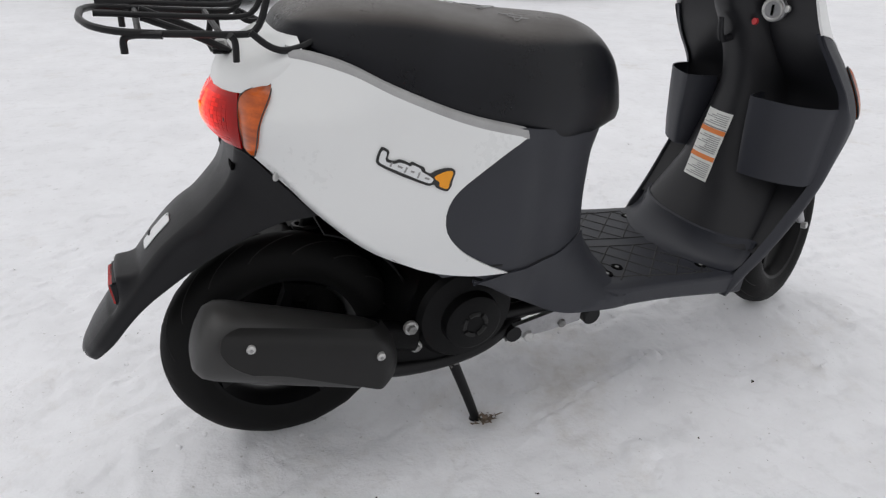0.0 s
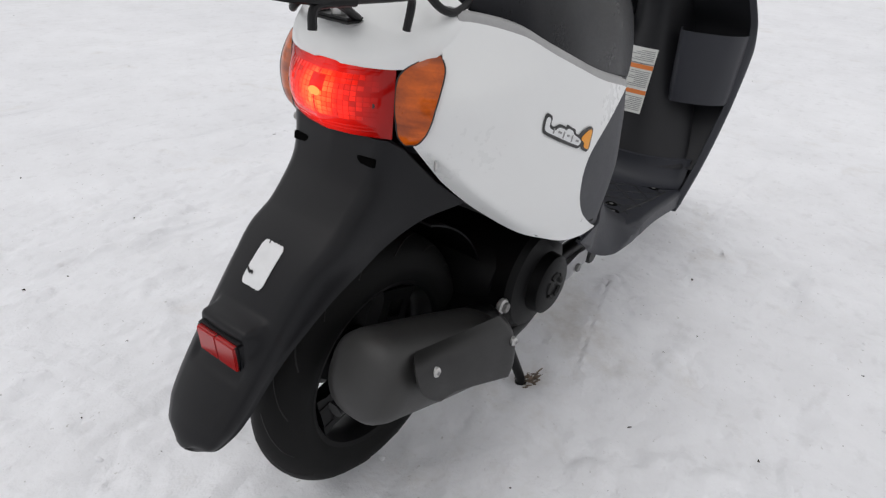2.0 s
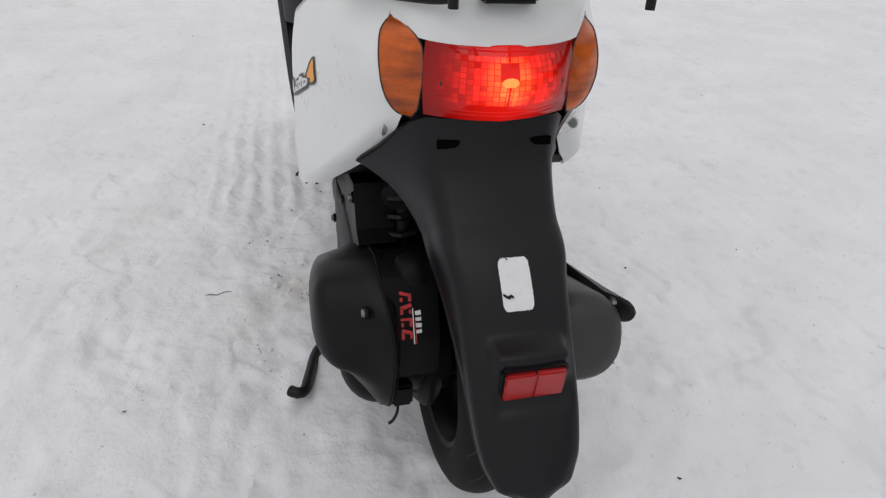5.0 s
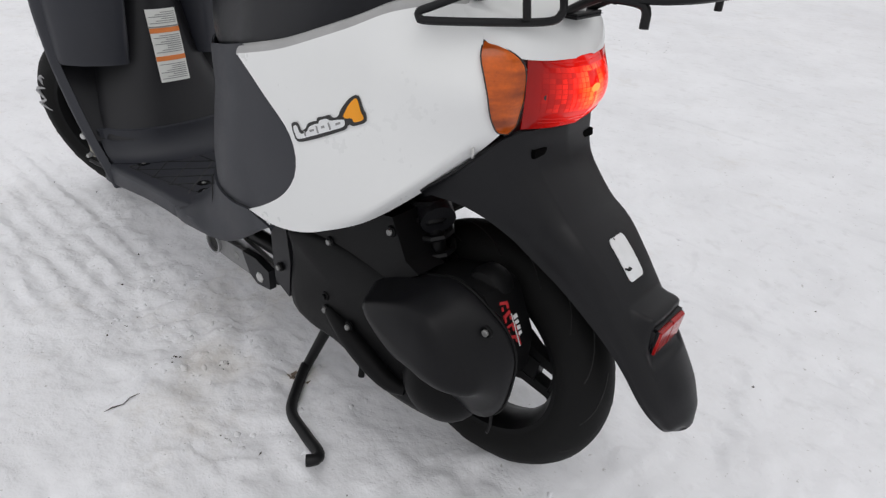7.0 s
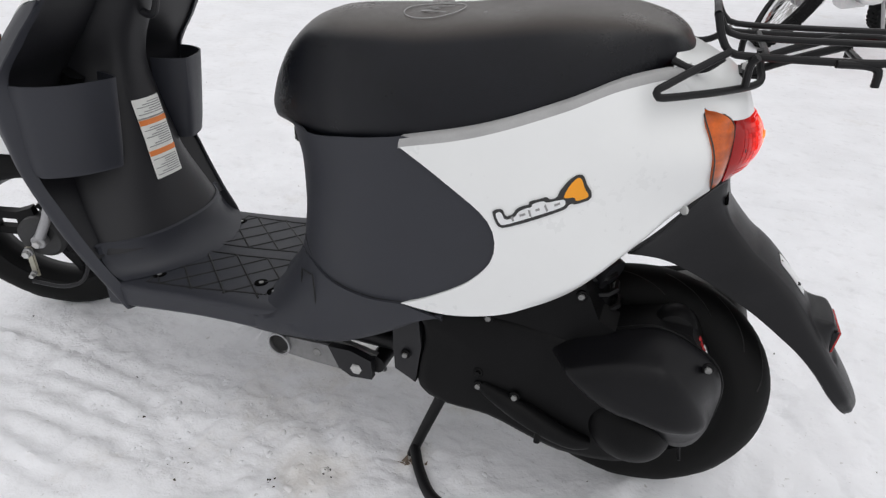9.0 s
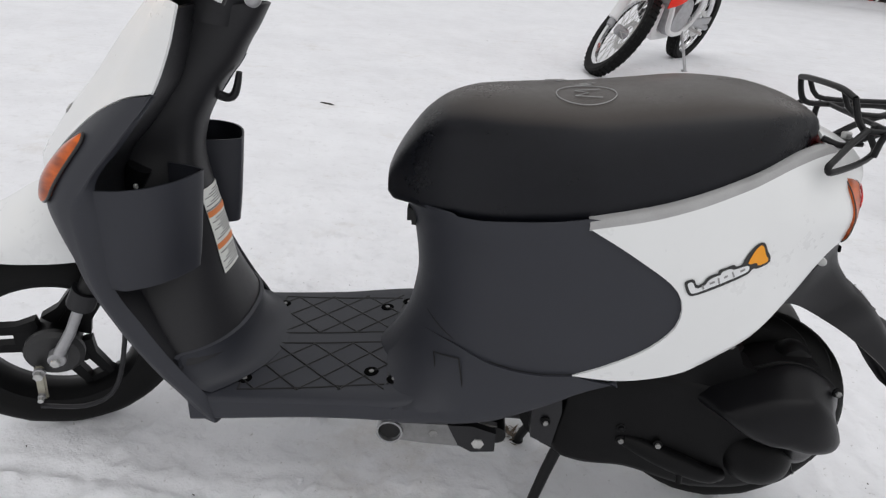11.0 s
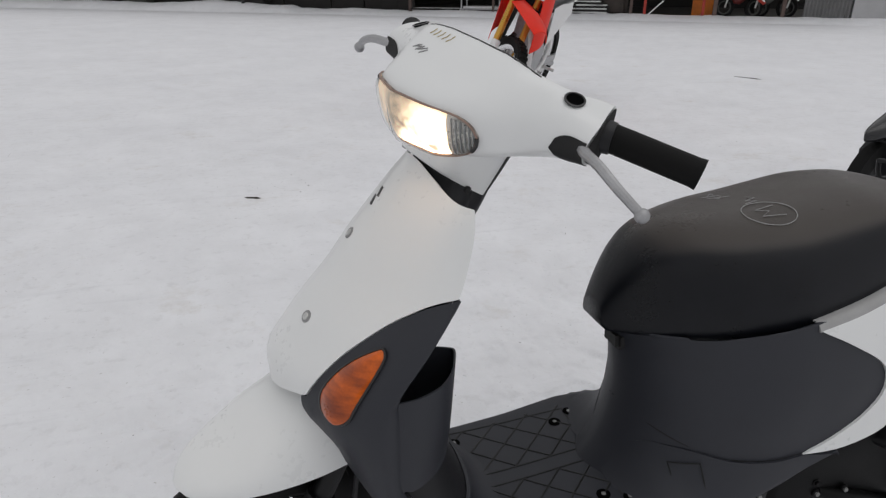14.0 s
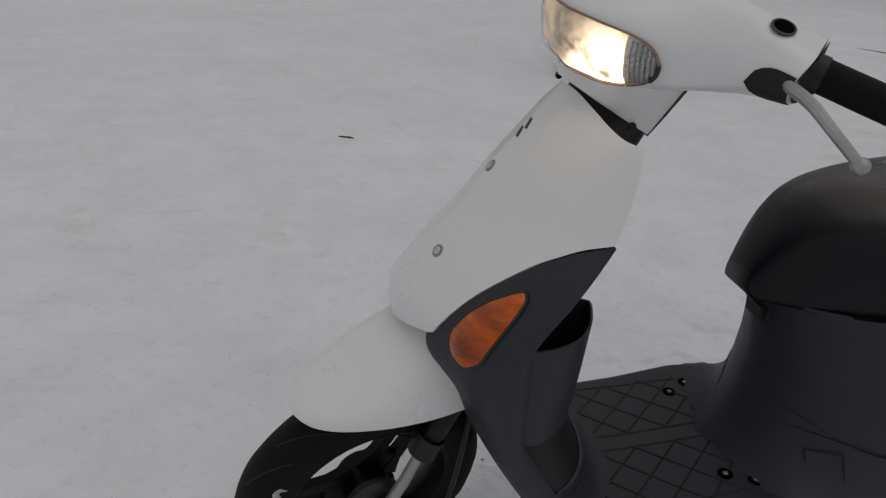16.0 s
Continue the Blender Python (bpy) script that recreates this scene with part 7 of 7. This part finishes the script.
    put("engine_block", lathe([(0, -0.14), (0.15, -0.12), (0.17, 0), (0.15, 0.12), (0, 0.14)], 24, (0.66, 0, 0.44), closed=False), ALU)
    put("cylinder", block((0.66, -0.09, 0.52), (0.86, 0.09, 0.80)), ALU, bevel=0.02)
    put("skid_plate", tube([(0.92, 0, 0.50), (0.84, 0, 0.29), (0.55, 0, 0.27)], 0.05, 10, samples=14), B_WHITE)
    put("shock_absorber", tube([(0.40, 0, 0.45), (0.46, 0, 0.78)], 0.04, 12), BLACKMETAL)
    put("exhaust", tube([(0.90, -0.06, 0.62), (0.98, -0.10, 0.45), (0.70, -0.15, 0.40), (0.40, -0.16, 0.62), (-0.10, -0.16, 0.80)], lambda t: 0.022 + 0.035 * max(t - 0.6, 0) / 0.4, 12, samples=40), HEATSHIELD)
    put("side_stand", tube([(0.55, 0.13, 0.33), (0.60, 0.25, 0.20), (0.635, 0.336, 0.10)], 0.012, 8), ALU)
    put("stand_foot", disc(0.035, (0.094, 0.102), (0.635, 0.336, 0), 'z', 16), ALU)
    put("chain_guard", block((0.02, 0.115, 0.36), (0.45, 0.13, 0.43)), ALU, bevel=0.01)
    return b


trail_bike((-1.33, -5.18, -0.012), math.atan2(1.16, 0.91), radians(-16))

# ---- yard shed at the far edge ----
E0, EV, NV = Vector((-4.4, -16.2, 0.0)), Vector((0.857, -0.515, 0)), Vector((0.515, 0.857, 0))
SHEDM = Matrix(((EV.x, NV.x, 0, E0.x), (EV.y, NV.y, 0, E0.y), (0, 0, 1, 0), (0, 0, 0, 1)))
DARKWOOD = mat("tarred_boards", (0.020, 0.018, 0.017), 0.8, vary=0.4, scale=3)
DARKFLOOR = mat("shed_earth", (0.05, 0.045, 0.04), 0.9, vary=0.4, scale=4)
POST = mat("rusty_post", (0.12, 0.085, 0.075), 0.8, vary=0.3, scale=8)
CORR = mat("corrugated_sheet", (0.20, 0.20, 0.20), 0.5, metal=0.3, vary=0.15, scale=3)
PALEWALL = mat("pale_render", (0.42, 0.42, 0.43), 0.8, vary=0.08, scale=2)


def shed_bm(lo, hi, bm=None):
    return block(lo, hi, bm, SHEDM)


shed = thing("open_shed", "long dark open-fronted timber shed edged with snow", "shed")
# unseen roof, added to block the sky and keep the interior dark
part("roof", shed_bm((-8.5, -5.2, 3.0), (24, 0.7, 3.15)), DARKWOOD, shed)
part("floor_slab", shed_bm((-8.4, -5.0, -0.1), (24, -0.05, 0.06)), DARKFLOOR, shed)
part("back_wall", shed_bm((-8.5, -5.15, 0.0), (24, -5.0, 3.0)), DARKWOOD, shed)
part("end_wall", shed_bm((23.9, -5.0, 0.0), (24.05, 0.0, 3.0)), DARKWOOD, shed)
for k in range(44):
    s0 = 2.1 + 0.5 * k
    g = 0.012 * ((k * 7) % 5)
    if s0 < 23.5:
        part("front_board", shed_bm((s0, -0.62 - g, 0.02), (s0 + 0.485, -0.58 - g, 3.0)), DARKWOOD, shed)
for s0, w in ((2.02, 0.07), (-3.62, 0.07), (-5.52, 0.09), (-6.98, 0.08), (-0.22, 0.05)):
    part("post", shed_bm((s0 - w / 2, -0.05, 0), (s0 + w / 2, 0.05, 3.0)), POST, shed, bevel=0.006)
bm = bmesh.new()
rows = [[SHEDM @ Vector((-7.42 - 0.0125 * i, -0.12 + 0.018 * math.sin(i * 1.05), z)) for i in range(78)] for z in (0.02, 1.5, 3.0)]
part("corrugated_wall", grid_bm(rows, thick=0.004), CORR, shed)
part("pale_end", shed_bm((-16.0, -0.4, 0.0), (-8.42, -0.1, 3.0)), PALEWALL, shed)
tagged(shed, kind="structure")

# snow bank along the foot of the shed
bm = bmesh.new()
rows = []
for k in range(220):
    s = -16 + 40 * k / 219
    hgt = 0.10 + 0.05 * noise.noise((s * 0.7, 1, 0)) + 0.03 * noise.noise((s * 2.3, 4, 0))
    if s > 5.5:
        hgt += 0.07 + 0.10 * math.exp(-((s - 7.9) / 1.1) ** 2) + 0.05 * math.exp(-((s - 14) / 3) ** 2)
    row = []
    for j in range(9):
        q = j / 8
        d = 0.62 - 0.95 * q
        row.append(SHEDM @ Vector((s, d + 0.04 * noise.noise((s * 3, q * 3, 2)), -0.02 + (hgt + 0.03) * math.sin(math.pi * min(q * 0.72, 1)) ** 0.8 + 0.008 * noise.noise((s * 6, q * 9, 7)))))
    rows.append(row)
tagged(finish("snow_bank", grid_bm(rows), SNOW), "low ploughed snow bank along the shed", "snow", kind="structure")


def at_shed(name, label, cat, s, d=0.0, turn=0.0):
    e = thing(name, label, cat)
    e.matrix_basis = SHEDM @ Matrix.Translation((s, d, 0.06)) @ Matrix.Rotation(turn, 4, 'Z')
    return e


TBLUE = mat("blue_crate", (0.03, 0.11, 0.26), 0.5, vary=0.2, scale=10)
TRED = mat("red_frame", (0.40, 0.035, 0.02), 0.5, vary=0.2, scale=10)
TORANGE = mat("orange_panel", (0.62, 0.17, 0.01), 0.5, vary=0.15, scale=8)
DULLRED = mat("dull_red", (0.14, 0.016, 0.014), 0.5, vary=0.3, scale=8)
GREYTHING = mat("weathered_grey", (0.07, 0.072, 0.068), 0.8, vary=0.3, scale=10)

# red trestle table with blue crates
tb = at_shed("trestle_table", "red steel trestle table by the shed", "table", -4.60, -0.30)
part("tabletop", block((-0.72, -0.35, 0.58), (0.72, 0.35, 0.63)), TRED, tb, bevel=0.008)
for x in (-0.66, 0.66):
    for y in (-0.3, 0.3):
        part("leg", block((x - 0.03, y - 0.03, 0.0), (x + 0.03, y + 0.03, 0.58)), TRED, tb)
part("brace", tube([(0.60, 0.32, 0.02), (0.25, 0.32, 0.36)], 0.018, 6), STICKER, tb)
for k in range(3):
    cr = at_shed("plastic_crate", "blue plastic crate on the trestle table", "crate", -4.12 - 0.42 * k, -0.30)
    cr.matrix_basis = cr.matrix_basis @ Matrix.Translation((0, 0, 0.632))
    cr["group"] = "crates on the trestle table"
    part("crate_body", block((-0.19, -0.28, 0.0), (0.19, 0.28, 0.26)), TBLUE, cr, bevel=0.012)
    part("crate_rim", block((-0.20, -0.29, 0.26), (0.20, 0.29, 0.29)), TBLUE, cr, bevel=0.006)
bd = at_shed("orange_board", "orange painted board leaning in the shed", "board", -5.28, -0.55)
part("panel", block((-0.30, -0.02, 0.0), (0.24, 0.02, 0.92)), TORANGE, bd, bevel=0.006)
sn = at_shed("snow_scrap", "frozen snow lump on the table edge", "snow", -4.05, -0.02)
part("lump", disc(0.10, (0.60, 0.66), (0, 0, 0), 'z', 9, 0.4), B_WHITE, sn)

# machines stored under the roof
for s, colour, lab, turn in ((-6.15, DULLRED, "dull red moped stored in the shed", 0.25), (-6.75, GREYTHING, "grey moped stored in the shed", 0.5), (-7.55, DARKWOOD, "dark moped beside the corrugated wall", -0.2)):
    mp = at_shed("stored_moped", lab, "moped", s, -0.45, turn)
    mp["group"] = "mopeds in the shed"
    for x in (-0.42, 0.42):
        part("wheel", lathe([(0.16, -0.04), (0.22, -0.03), (0.22, 0.03), (0.16, 0.04)], 24, (x, 0, 0.22)), RUBBER, mp)
        part("rim", lathe([(0.13, -0.02), (0.165, -0.025), (0.165, 0.025), (0.13, 0.02)], 20, (x, 0, 0.22)), GREYTHING, mp)
    part("body", tube([(-0.42, 0, 0.45), (-0.1, 0, 0.50), (0.15, 0, 0.35), (0.34, 0, 0.75)], lambda t: 0.10 - 0.05 * t, 10, samples=16), colour, mp)
    part("seat", tube([(-0.50, 0, 0.62), (-0.05, 0, 0.62)], 0.075, 10), VINYL, mp)
    part("fork", tube([(0.28, 0.05, 0.85), (0.42, 0.05, 0.22)], 0.022, 8), STEEL, mp)
    part("handlebar", tube([(0.24, -0.28, 0.95), (0.30, 0, 0.88), (0.24, 0.28, 0.95)], 0.014, 8, samples=12), STEEL, mp)
    part("headlamp", disc(0.07, (0.34, 0.44), (0, 0, 0.82), 'x', 16), colour, mp)
pl = at_shed("propped_plank", "red and white plank propped against a post", "plank", -6.30, -0.08)
bm = tube([(0.55, 0, 0.95), (-0.28, 0, 0.32)], 0.045, 6)
part("plank", bm, TRED, pl)
part("pale_edge", tube([(0.54, 0.03, 1.0), (-0.27, 0.03, 0.37)], 0.018, 6), STICKER, pl)
pl = at_shed("white_pole", "thin white pole leaning by the wall", "pole", -7.10, -0.05)
part("pole", tube([(-0.02, 0, 0.95), (-0.16, 0, 0.40)], 0.022, 8), STICKER, pl)

# stack of boards with snow on them
for k in range(5):
    st = at_shed("snowy_board", "dark board with snow lying on it", "board", -2.55 - 0.05 * (k % 3), -0.15, 0.1 * (k % 3 - 1))
    st.matrix_basis = st.matrix_basis @ Matrix.Translation((0, 0, 0.085 * k))
    st["group"] = "boards stacked by the shed"
    part("board", block((-0.55 + 0.05 * k, -0.1, 0.0), (0.55 - 0.06 * k, 0.1, 0.05)), DARKWOOD, st)
    part("snow_cover", block((-0.50 + 0.05 * k, -0.1, 0.052), (0.50 - 0.07 * k, 0.1, 0.082)), B_WHITE, st, bevel=0.01)
cb = at_shed("brown_tarpaulin", "brown-black tarpaulin over a stack", "tarpaulin", -3.20, -0.5)
part("cover", block((-0.32, -0.4, 0.0), (0.32, 0.3, 1.3)), mat("brown_tarp", (0.045, 0.035, 0.030), 0.7, vary=0.4, scale=5), cb, bevel=0.08)

# white tube rack
rk = at_shed("tube_rack", "white steel tube rack with snow on its shelf", "rack", 0.10, -0.25)
for x, y in ((-0.48, 0.25), (0.52, 0.25), (-0.48, -0.3), (0.52, -0.3)):
    part("upright", tube([(x, y, 0), (x, y, 1.3)], 0.022, 8), ALU, rk)
for z in (0.10, 0.46, 1.0):
    for y in (0.25, -0.3):
        part("rail", tube([(-0.48, y, z), (0.52, y, z)], 0.018, 8), ALU, rk)
part("shelf_snow", block((-0.46, -0.28, 0.115), (0.50, 0.23, 0.16)), B_WHITE, rk, bevel=0.02)
tray = at_shed("ground_tray", "low steel tray frame with snow", "tray", 1.45, -0.25)
part("tray_snow", block((-0.75, -0.3, 0.02), (0.55, 0.25, 0.10)), B_WHITE, tray, bevel=0.03)
part("tray_rail", tube([(-0.78, 0.28, 0.08), (0.58, 0.28, 0.08)], 0.022, 8), DARKWOOD, tray)

# old wheel casing and bollard on the left
dr = at_shed("machine_casing", "weathered grey round machine casing", "machine", 10.85, -0.3)
part("casing", lathe([(0.0, 0.2), (0.42, 0.2), (0.50, 0.12), (0.50, -0.2), (0.0, -0.2)], 28, (0, 0, 0.55), closed=False), GREYTHING, dr)
part("boss", disc(0.10, (0.2, 0.26), (0, 0, 0.60), 'y', 18), DARKWOOD, dr)
part("base", block((-0.4, -0.2, 0.0), (0.4, 0.2, 0.2)), GREYTHING, dr, bevel=0.03)
bo = at_shed("bollard", "black bollard with a pale ring", "bollard", 6.97, 0.12)
part("post", tube([(0, 0, 0.0), (0, 0, 0.95)], 0.055, 14), DECAL_BLACK, bo)
part("ring", lathe([(0.056, 0.50), (0.060, 0.50), (0.060, 0.54), (0.056, 0.54)], 18, (0, 0, 0), 'z'), STICKER, bo)
rd = at_shed("yard_machine", "dull red machine body on a black frame in the shed", "machine", 7.15, -0.35)
part("machine_body", block((-0.72, -0.25, 0.60), (0.72, 0.25, 1.05)), DULLRED, rd, bevel=0.04)
part("machine_base", block((-0.66, -0.22, 0.0), (0.66, 0.22, 0.596)), DARKWOOD, rd, bevel=0.02)
for x in (-0.45, 0.45):
    part("base_rib", block((x - 0.05, -0.26, 0.0), (x + 0.05, -0.222, 0.59)), DARKWOOD, rd, bevel=0.006)


# ---- parked cars on the other side ----
def parked_car(at, turn, paint, label):
    c = thing("parked_car", label, "car")
    c.matrix_basis = Matrix.Translation(at) @ Matrix.Rotation(turn, 4, 'Z')
    c["group"] = "cars parked across the yard"
    prof = [(0.0, 0.24), (0.02, 0.62), (0.25, 0.78), (1.05, 0.92), (1.65, 1.40), (3.0, 1.42), (3.75, 0.98), (3.95, 0.90), (4.0, 0.30)]
    rows = []
    P = spline([(x, 0, z) for x, z in prof], 60)
    for q in (-1, -0.97, -0.9, -0.6, 0, 0.6, 0.9, 0.97, 1):
        w = 0.82
        rows.append([Vector((w * q * (1 - 0.14 * max(p.z - 0.9, 0) / 0.5), p.x + 0.10 * abs(q) ** 4 * (1 if p.x < 1 else -1), 0.22 + (p.z - 0.22) * (1 - 0.10 * abs(q) ** 6))) for p in P])
    bm = grid_bm(rows)
    for r in (rows[0], rows[-1]):
        bm.faces.new([bm.verts.new(p) for p in r])
    bmesh.ops.remove_doubles(bm, verts=bm.verts, dist=1e-5)
    part("body", bm, paint, c, angle=50)
    part("underbody", block((-0.72, 0.1, 0.14), (0.72, 3.9, 0.26)), GAP, c)
    part("bumper", tube([(-0.80, 0.12, 0.36), (-0.6, -0.05, 0.36), (0, -0.09, 0.36), (0.6, -0.05, 0.36), (0.80, 0.12, 0.36)], 0.12, 12, samples=30), paint, c)
    part("air_dam", tube([(-0.74, 0.10, 0.22), (0, -0.02, 0.20), (0.74, 0.10, 0.22)], 0.05, 8, samples=16), GAP, c)
    for x in (-0.74, 0.74):
        for y in (0.75, 3.2):
            wh = part("wheel", lathe([(0.19, -0.09), (0.28, -0.08), (0.30, -0.05), (0.30, 0.05), (0.28, 0.08), (0.19, 0.09)], 28, (x, y, 0.30), 'x'), RUBBER, c)
            part("rim", disc(0.19, (-0.07, 0.07), (x, y, 0.30), 'x', 20), ALU, wh)
        part("headlamp", block((x * 0.72 - 0.14, -0.02, 0.58), (x * 0.72 + 0.14, 0.12, 0.70)), B_WHITE, c, bevel=0.03)
    part("windscreen", block((-0.60, 1.12, 0.98), (0.60, 1.62, 1.34)), mat("car_glass", (0.03, 0.035, 0.04), 0.08, vary=0.1), c, bevel=0.03)
    return c


parked_car((0.45, 5.85, 0.0), 0.0, mat("silver_paint", (0.5, 0.51, 0.50), 0.35, metal=0.3, vary=0.05, scale=3, coat=0.4), "silver-white car parked nose-in on the snow")
# second car is added to stand for a dark patch across the yard
parked_car((4.5, 6.1, 0.0), 0.0, mat("dark_car_paint", (0.03, 0.028, 0.028), 0.3, vary=0.1, scale=3, coat=0.4), "dark car added where a dark patch lies across the yard")

# black pointed shape of unknown kind by the path, made up as a moped's tail
mo = thing("guessed_moped", "black pointed shape of unknown kind, made up as a moped", "moped")
mo.matrix_basis = Matrix.Translation((-1.34, -1.36, -0.01)) @ Matrix.Rotation(radians(12), 4, 'Z')
rows = []
for k in range(16):
    v = k / 15
    x = 0.02 - 0.52 * v
    w = 0.006 + 0.12 * v ** 0.6
    rows.append([Vector((x, w * math.cos(a), 0.435 + 0.10 * v + (0.020 + 0.085 * v ** 0.8) * math.sin(a))) for a in [2 * math.pi * j / 20 for j in range(20)]])
part("seat", grid_bm(rows, closed=True, cap=True), mat("glossy_black", (0.012, 0.012, 0.014), 0.22, vary=0.1, spec=0.5), mo)
part("body", tube([(-0.10, 0, 0.33), (-0.35, 0, 0.36), (-0.62, 0, 0.30), (-0.90, 0, 0.34), (-1.08, 0, 0.62)], lambda t: 0.085 - 0.03 * t, 12, samples=24), BLACK, mo)
for x in (-0.14, -1.22):
    part("wheel", lathe([(0.13, -0.03), (0.20, -0.028), (0.205, 0), (0.20, 0.028), (0.13, 0.03)], 32, (x, 0, 0.205)), RUBBER, mo)
    part("hub", disc(0.13, (-0.02, 0.02), (x, 0, 0.205), 'y', 24), BLACKMETAL, mo)
part("fork", tube([(-1.06, 0.04, 0.72), (-1.22, 0.04, 0.205)], 0.02, 8), BLACKMETAL, mo)
part("handlebar", tube([(-0.98, -0.28, 0.80), (-1.05, 0, 0.76), (-0.98, 0.28, 0.80)], 0.014, 8, samples=12), BLACKMETAL, mo)

# ---- crumbs and twigs on the snow ----
TWIG = mat("dark_crumbs", (0.05, 0.042, 0.035), 0.9, vary=0.4, scale=60)
rng = random.Random(5)
bm = bmesh.new()
for k in range(360):
    r = 0.3 + 7.5 * rng.random() ** 1.6
    a = rng.random() * 2 * math.pi
    x, y = 0.4 + r * math.cos(a), r * math.sin(a)
    sz = 0.0012 + 0.0042 * rng.random() ** 4
    z = ground_height(x, y)
    c = Vector((x, y, z + sz * 0.3))
    v = [bm.verts.new(c + Vector((rng.uniform(-1, 1), rng.uniform(-1, 1), rng.uniform(-0.4, 0.6))) * sz) for _ in range(5)]
    bmesh.ops.convex_hull(bm, input=v)
for px_, py_, n_, w_ in [(0.526, 0.247, 5, 0.4), (0.450, 0.191, 5, 0.4), (0.69, 0.26, 5, 2.0), (1.05, -2.66, 16, 7.0)]:
    for _ in range(n_):
        x, y = px_ + w_ * 0.022 * rng.gauss(0, 1), py_ + w_ * 0.014 * rng.gauss(0, 1)
        z = ground_height(x, y)
        v = [bm.verts.new((x + rng.gauss(0, 0.0017), y + rng.gauss(0, 0.0017), z + rng.uniform(-0.001, 0.002))) for _ in range(7)]
        bmesh.ops.convex_hull(bm, input=v)
tagged(finish("snow_crumbs", bm, TWIG), "scattered dark crumbs of dirt lying on the snow", "debris", kind="stuff")
# lumps of kicked-up snow round the scooter
bm = bmesh.new()
for k in range(700):
    r = 0.15 + 1.9 * rng.random() ** 1.3
    a = rng.random() * 2 * math.pi
    x, y = 0.5 + r * math.cos(a), r * math.sin(a)
    if k > 560:
        # scraped loose under the edge of the floorboard
        x, y = 0.18 + 0.75 * rng.random(), 0.22 + 0.10 * rng.gauss(0, 1)
    elif noise.noise((x * 1.7, y * 1.7, 21)) < -0.05:
        continue
    sz = 0.002 + 0.0065 * rng.random() ** 3.0
    z = ground_height(x, y)
    t = rng.random() * math.pi
    v = []
    for _ in range(16):
        p = Vector((rng.gauss(0, 1), rng.gauss(0, 1), rng.gauss(0, 1))).normalized()
        p = Vector((p.x * 1.25, p.y * 0.95, p.z * 0.42 - 0.10))
        v.append(bm.verts.new(Vector((x, y, z)) + Matrix.Rotation(t, 3, 'Z') @ p * sz))
    bmesh.ops.convex_hull(bm, input=v)
tagged(finish("snow_lumps", bm, SNOW, angle=80), "small lumps of kicked-up snow round the scooter", "snow", kind="stuff")
# frozen dirt and grass torn up by the feet of the stand
CLOD = mat("frozen_dirt", (0.20, 0.155, 0.12), 0.9, vary=0.5, scale=120, bump=0.4, bscale=500)
for cx, cy, count, w_ in ((0.352, -0.114, 30, 1.0), (0.322, 0.122, 14, 0.7)):
    bm = bmesh.new()
    for k in range(count):
        q = Vector((cx + 0.013 * w_ * rng.gauss(0, 1), cy + 0.008 * w_ * rng.gauss(0, 1), 0))
        q.z = ground_height(q.x, q.y) + 0.001
        d = Vector((rng.uniform(-0.3, 1.0), rng.uniform(-0.9, 0.3), rng.uniform(-0.05, 0.35))).normalized() * rng.uniform(0.008, 0.022) * w_
        v = [bm.verts.new(q + d * t + Vector((rng.gauss(0, 1), rng.gauss(0, 1), 0.7 * rng.gauss(0, 1))) * (0.0022 if k % 3 else 0.0042) * (1 - 0.7 * t)) for t in (0, 0, 0, 0.4, 0.4, 0.8, 1)]
        bmesh.ops.convex_hull(bm, input=v)
    tagged(finish("dirt_clod", bm, CLOD), "brown clod of frozen dirt and grass by the stand foot", "dirt", group="clods by the stand feet")
for x, y, a, L, R_ in ((0.474, 0.338, 1.42, 0.058, 0.0010), (1.270, -2.50, 2.76, 0.085, 0.006), (-3.88, -5.54, 2.09, 0.30, 0.007)):
    p = [Vector((x + L * t * math.cos(a) + 0.004 * math.sin(9 * t), y + L * t * math.sin(a), ground_height(x + L * t * math.cos(a), y + L * t * math.sin(a)) + 0.002)) for t in (0, 0.25, 0.5, 0.75, 1)]
    tagged(finish("twig", tube(p, lambda t: R_ * (0.5 + 0.5 * math.sin(3.1 * t) + 0.3 * math.sin(11 * t)), 5), TWIG), "thin dark twig lying on the snow", "twig", group="twigs on the snow")
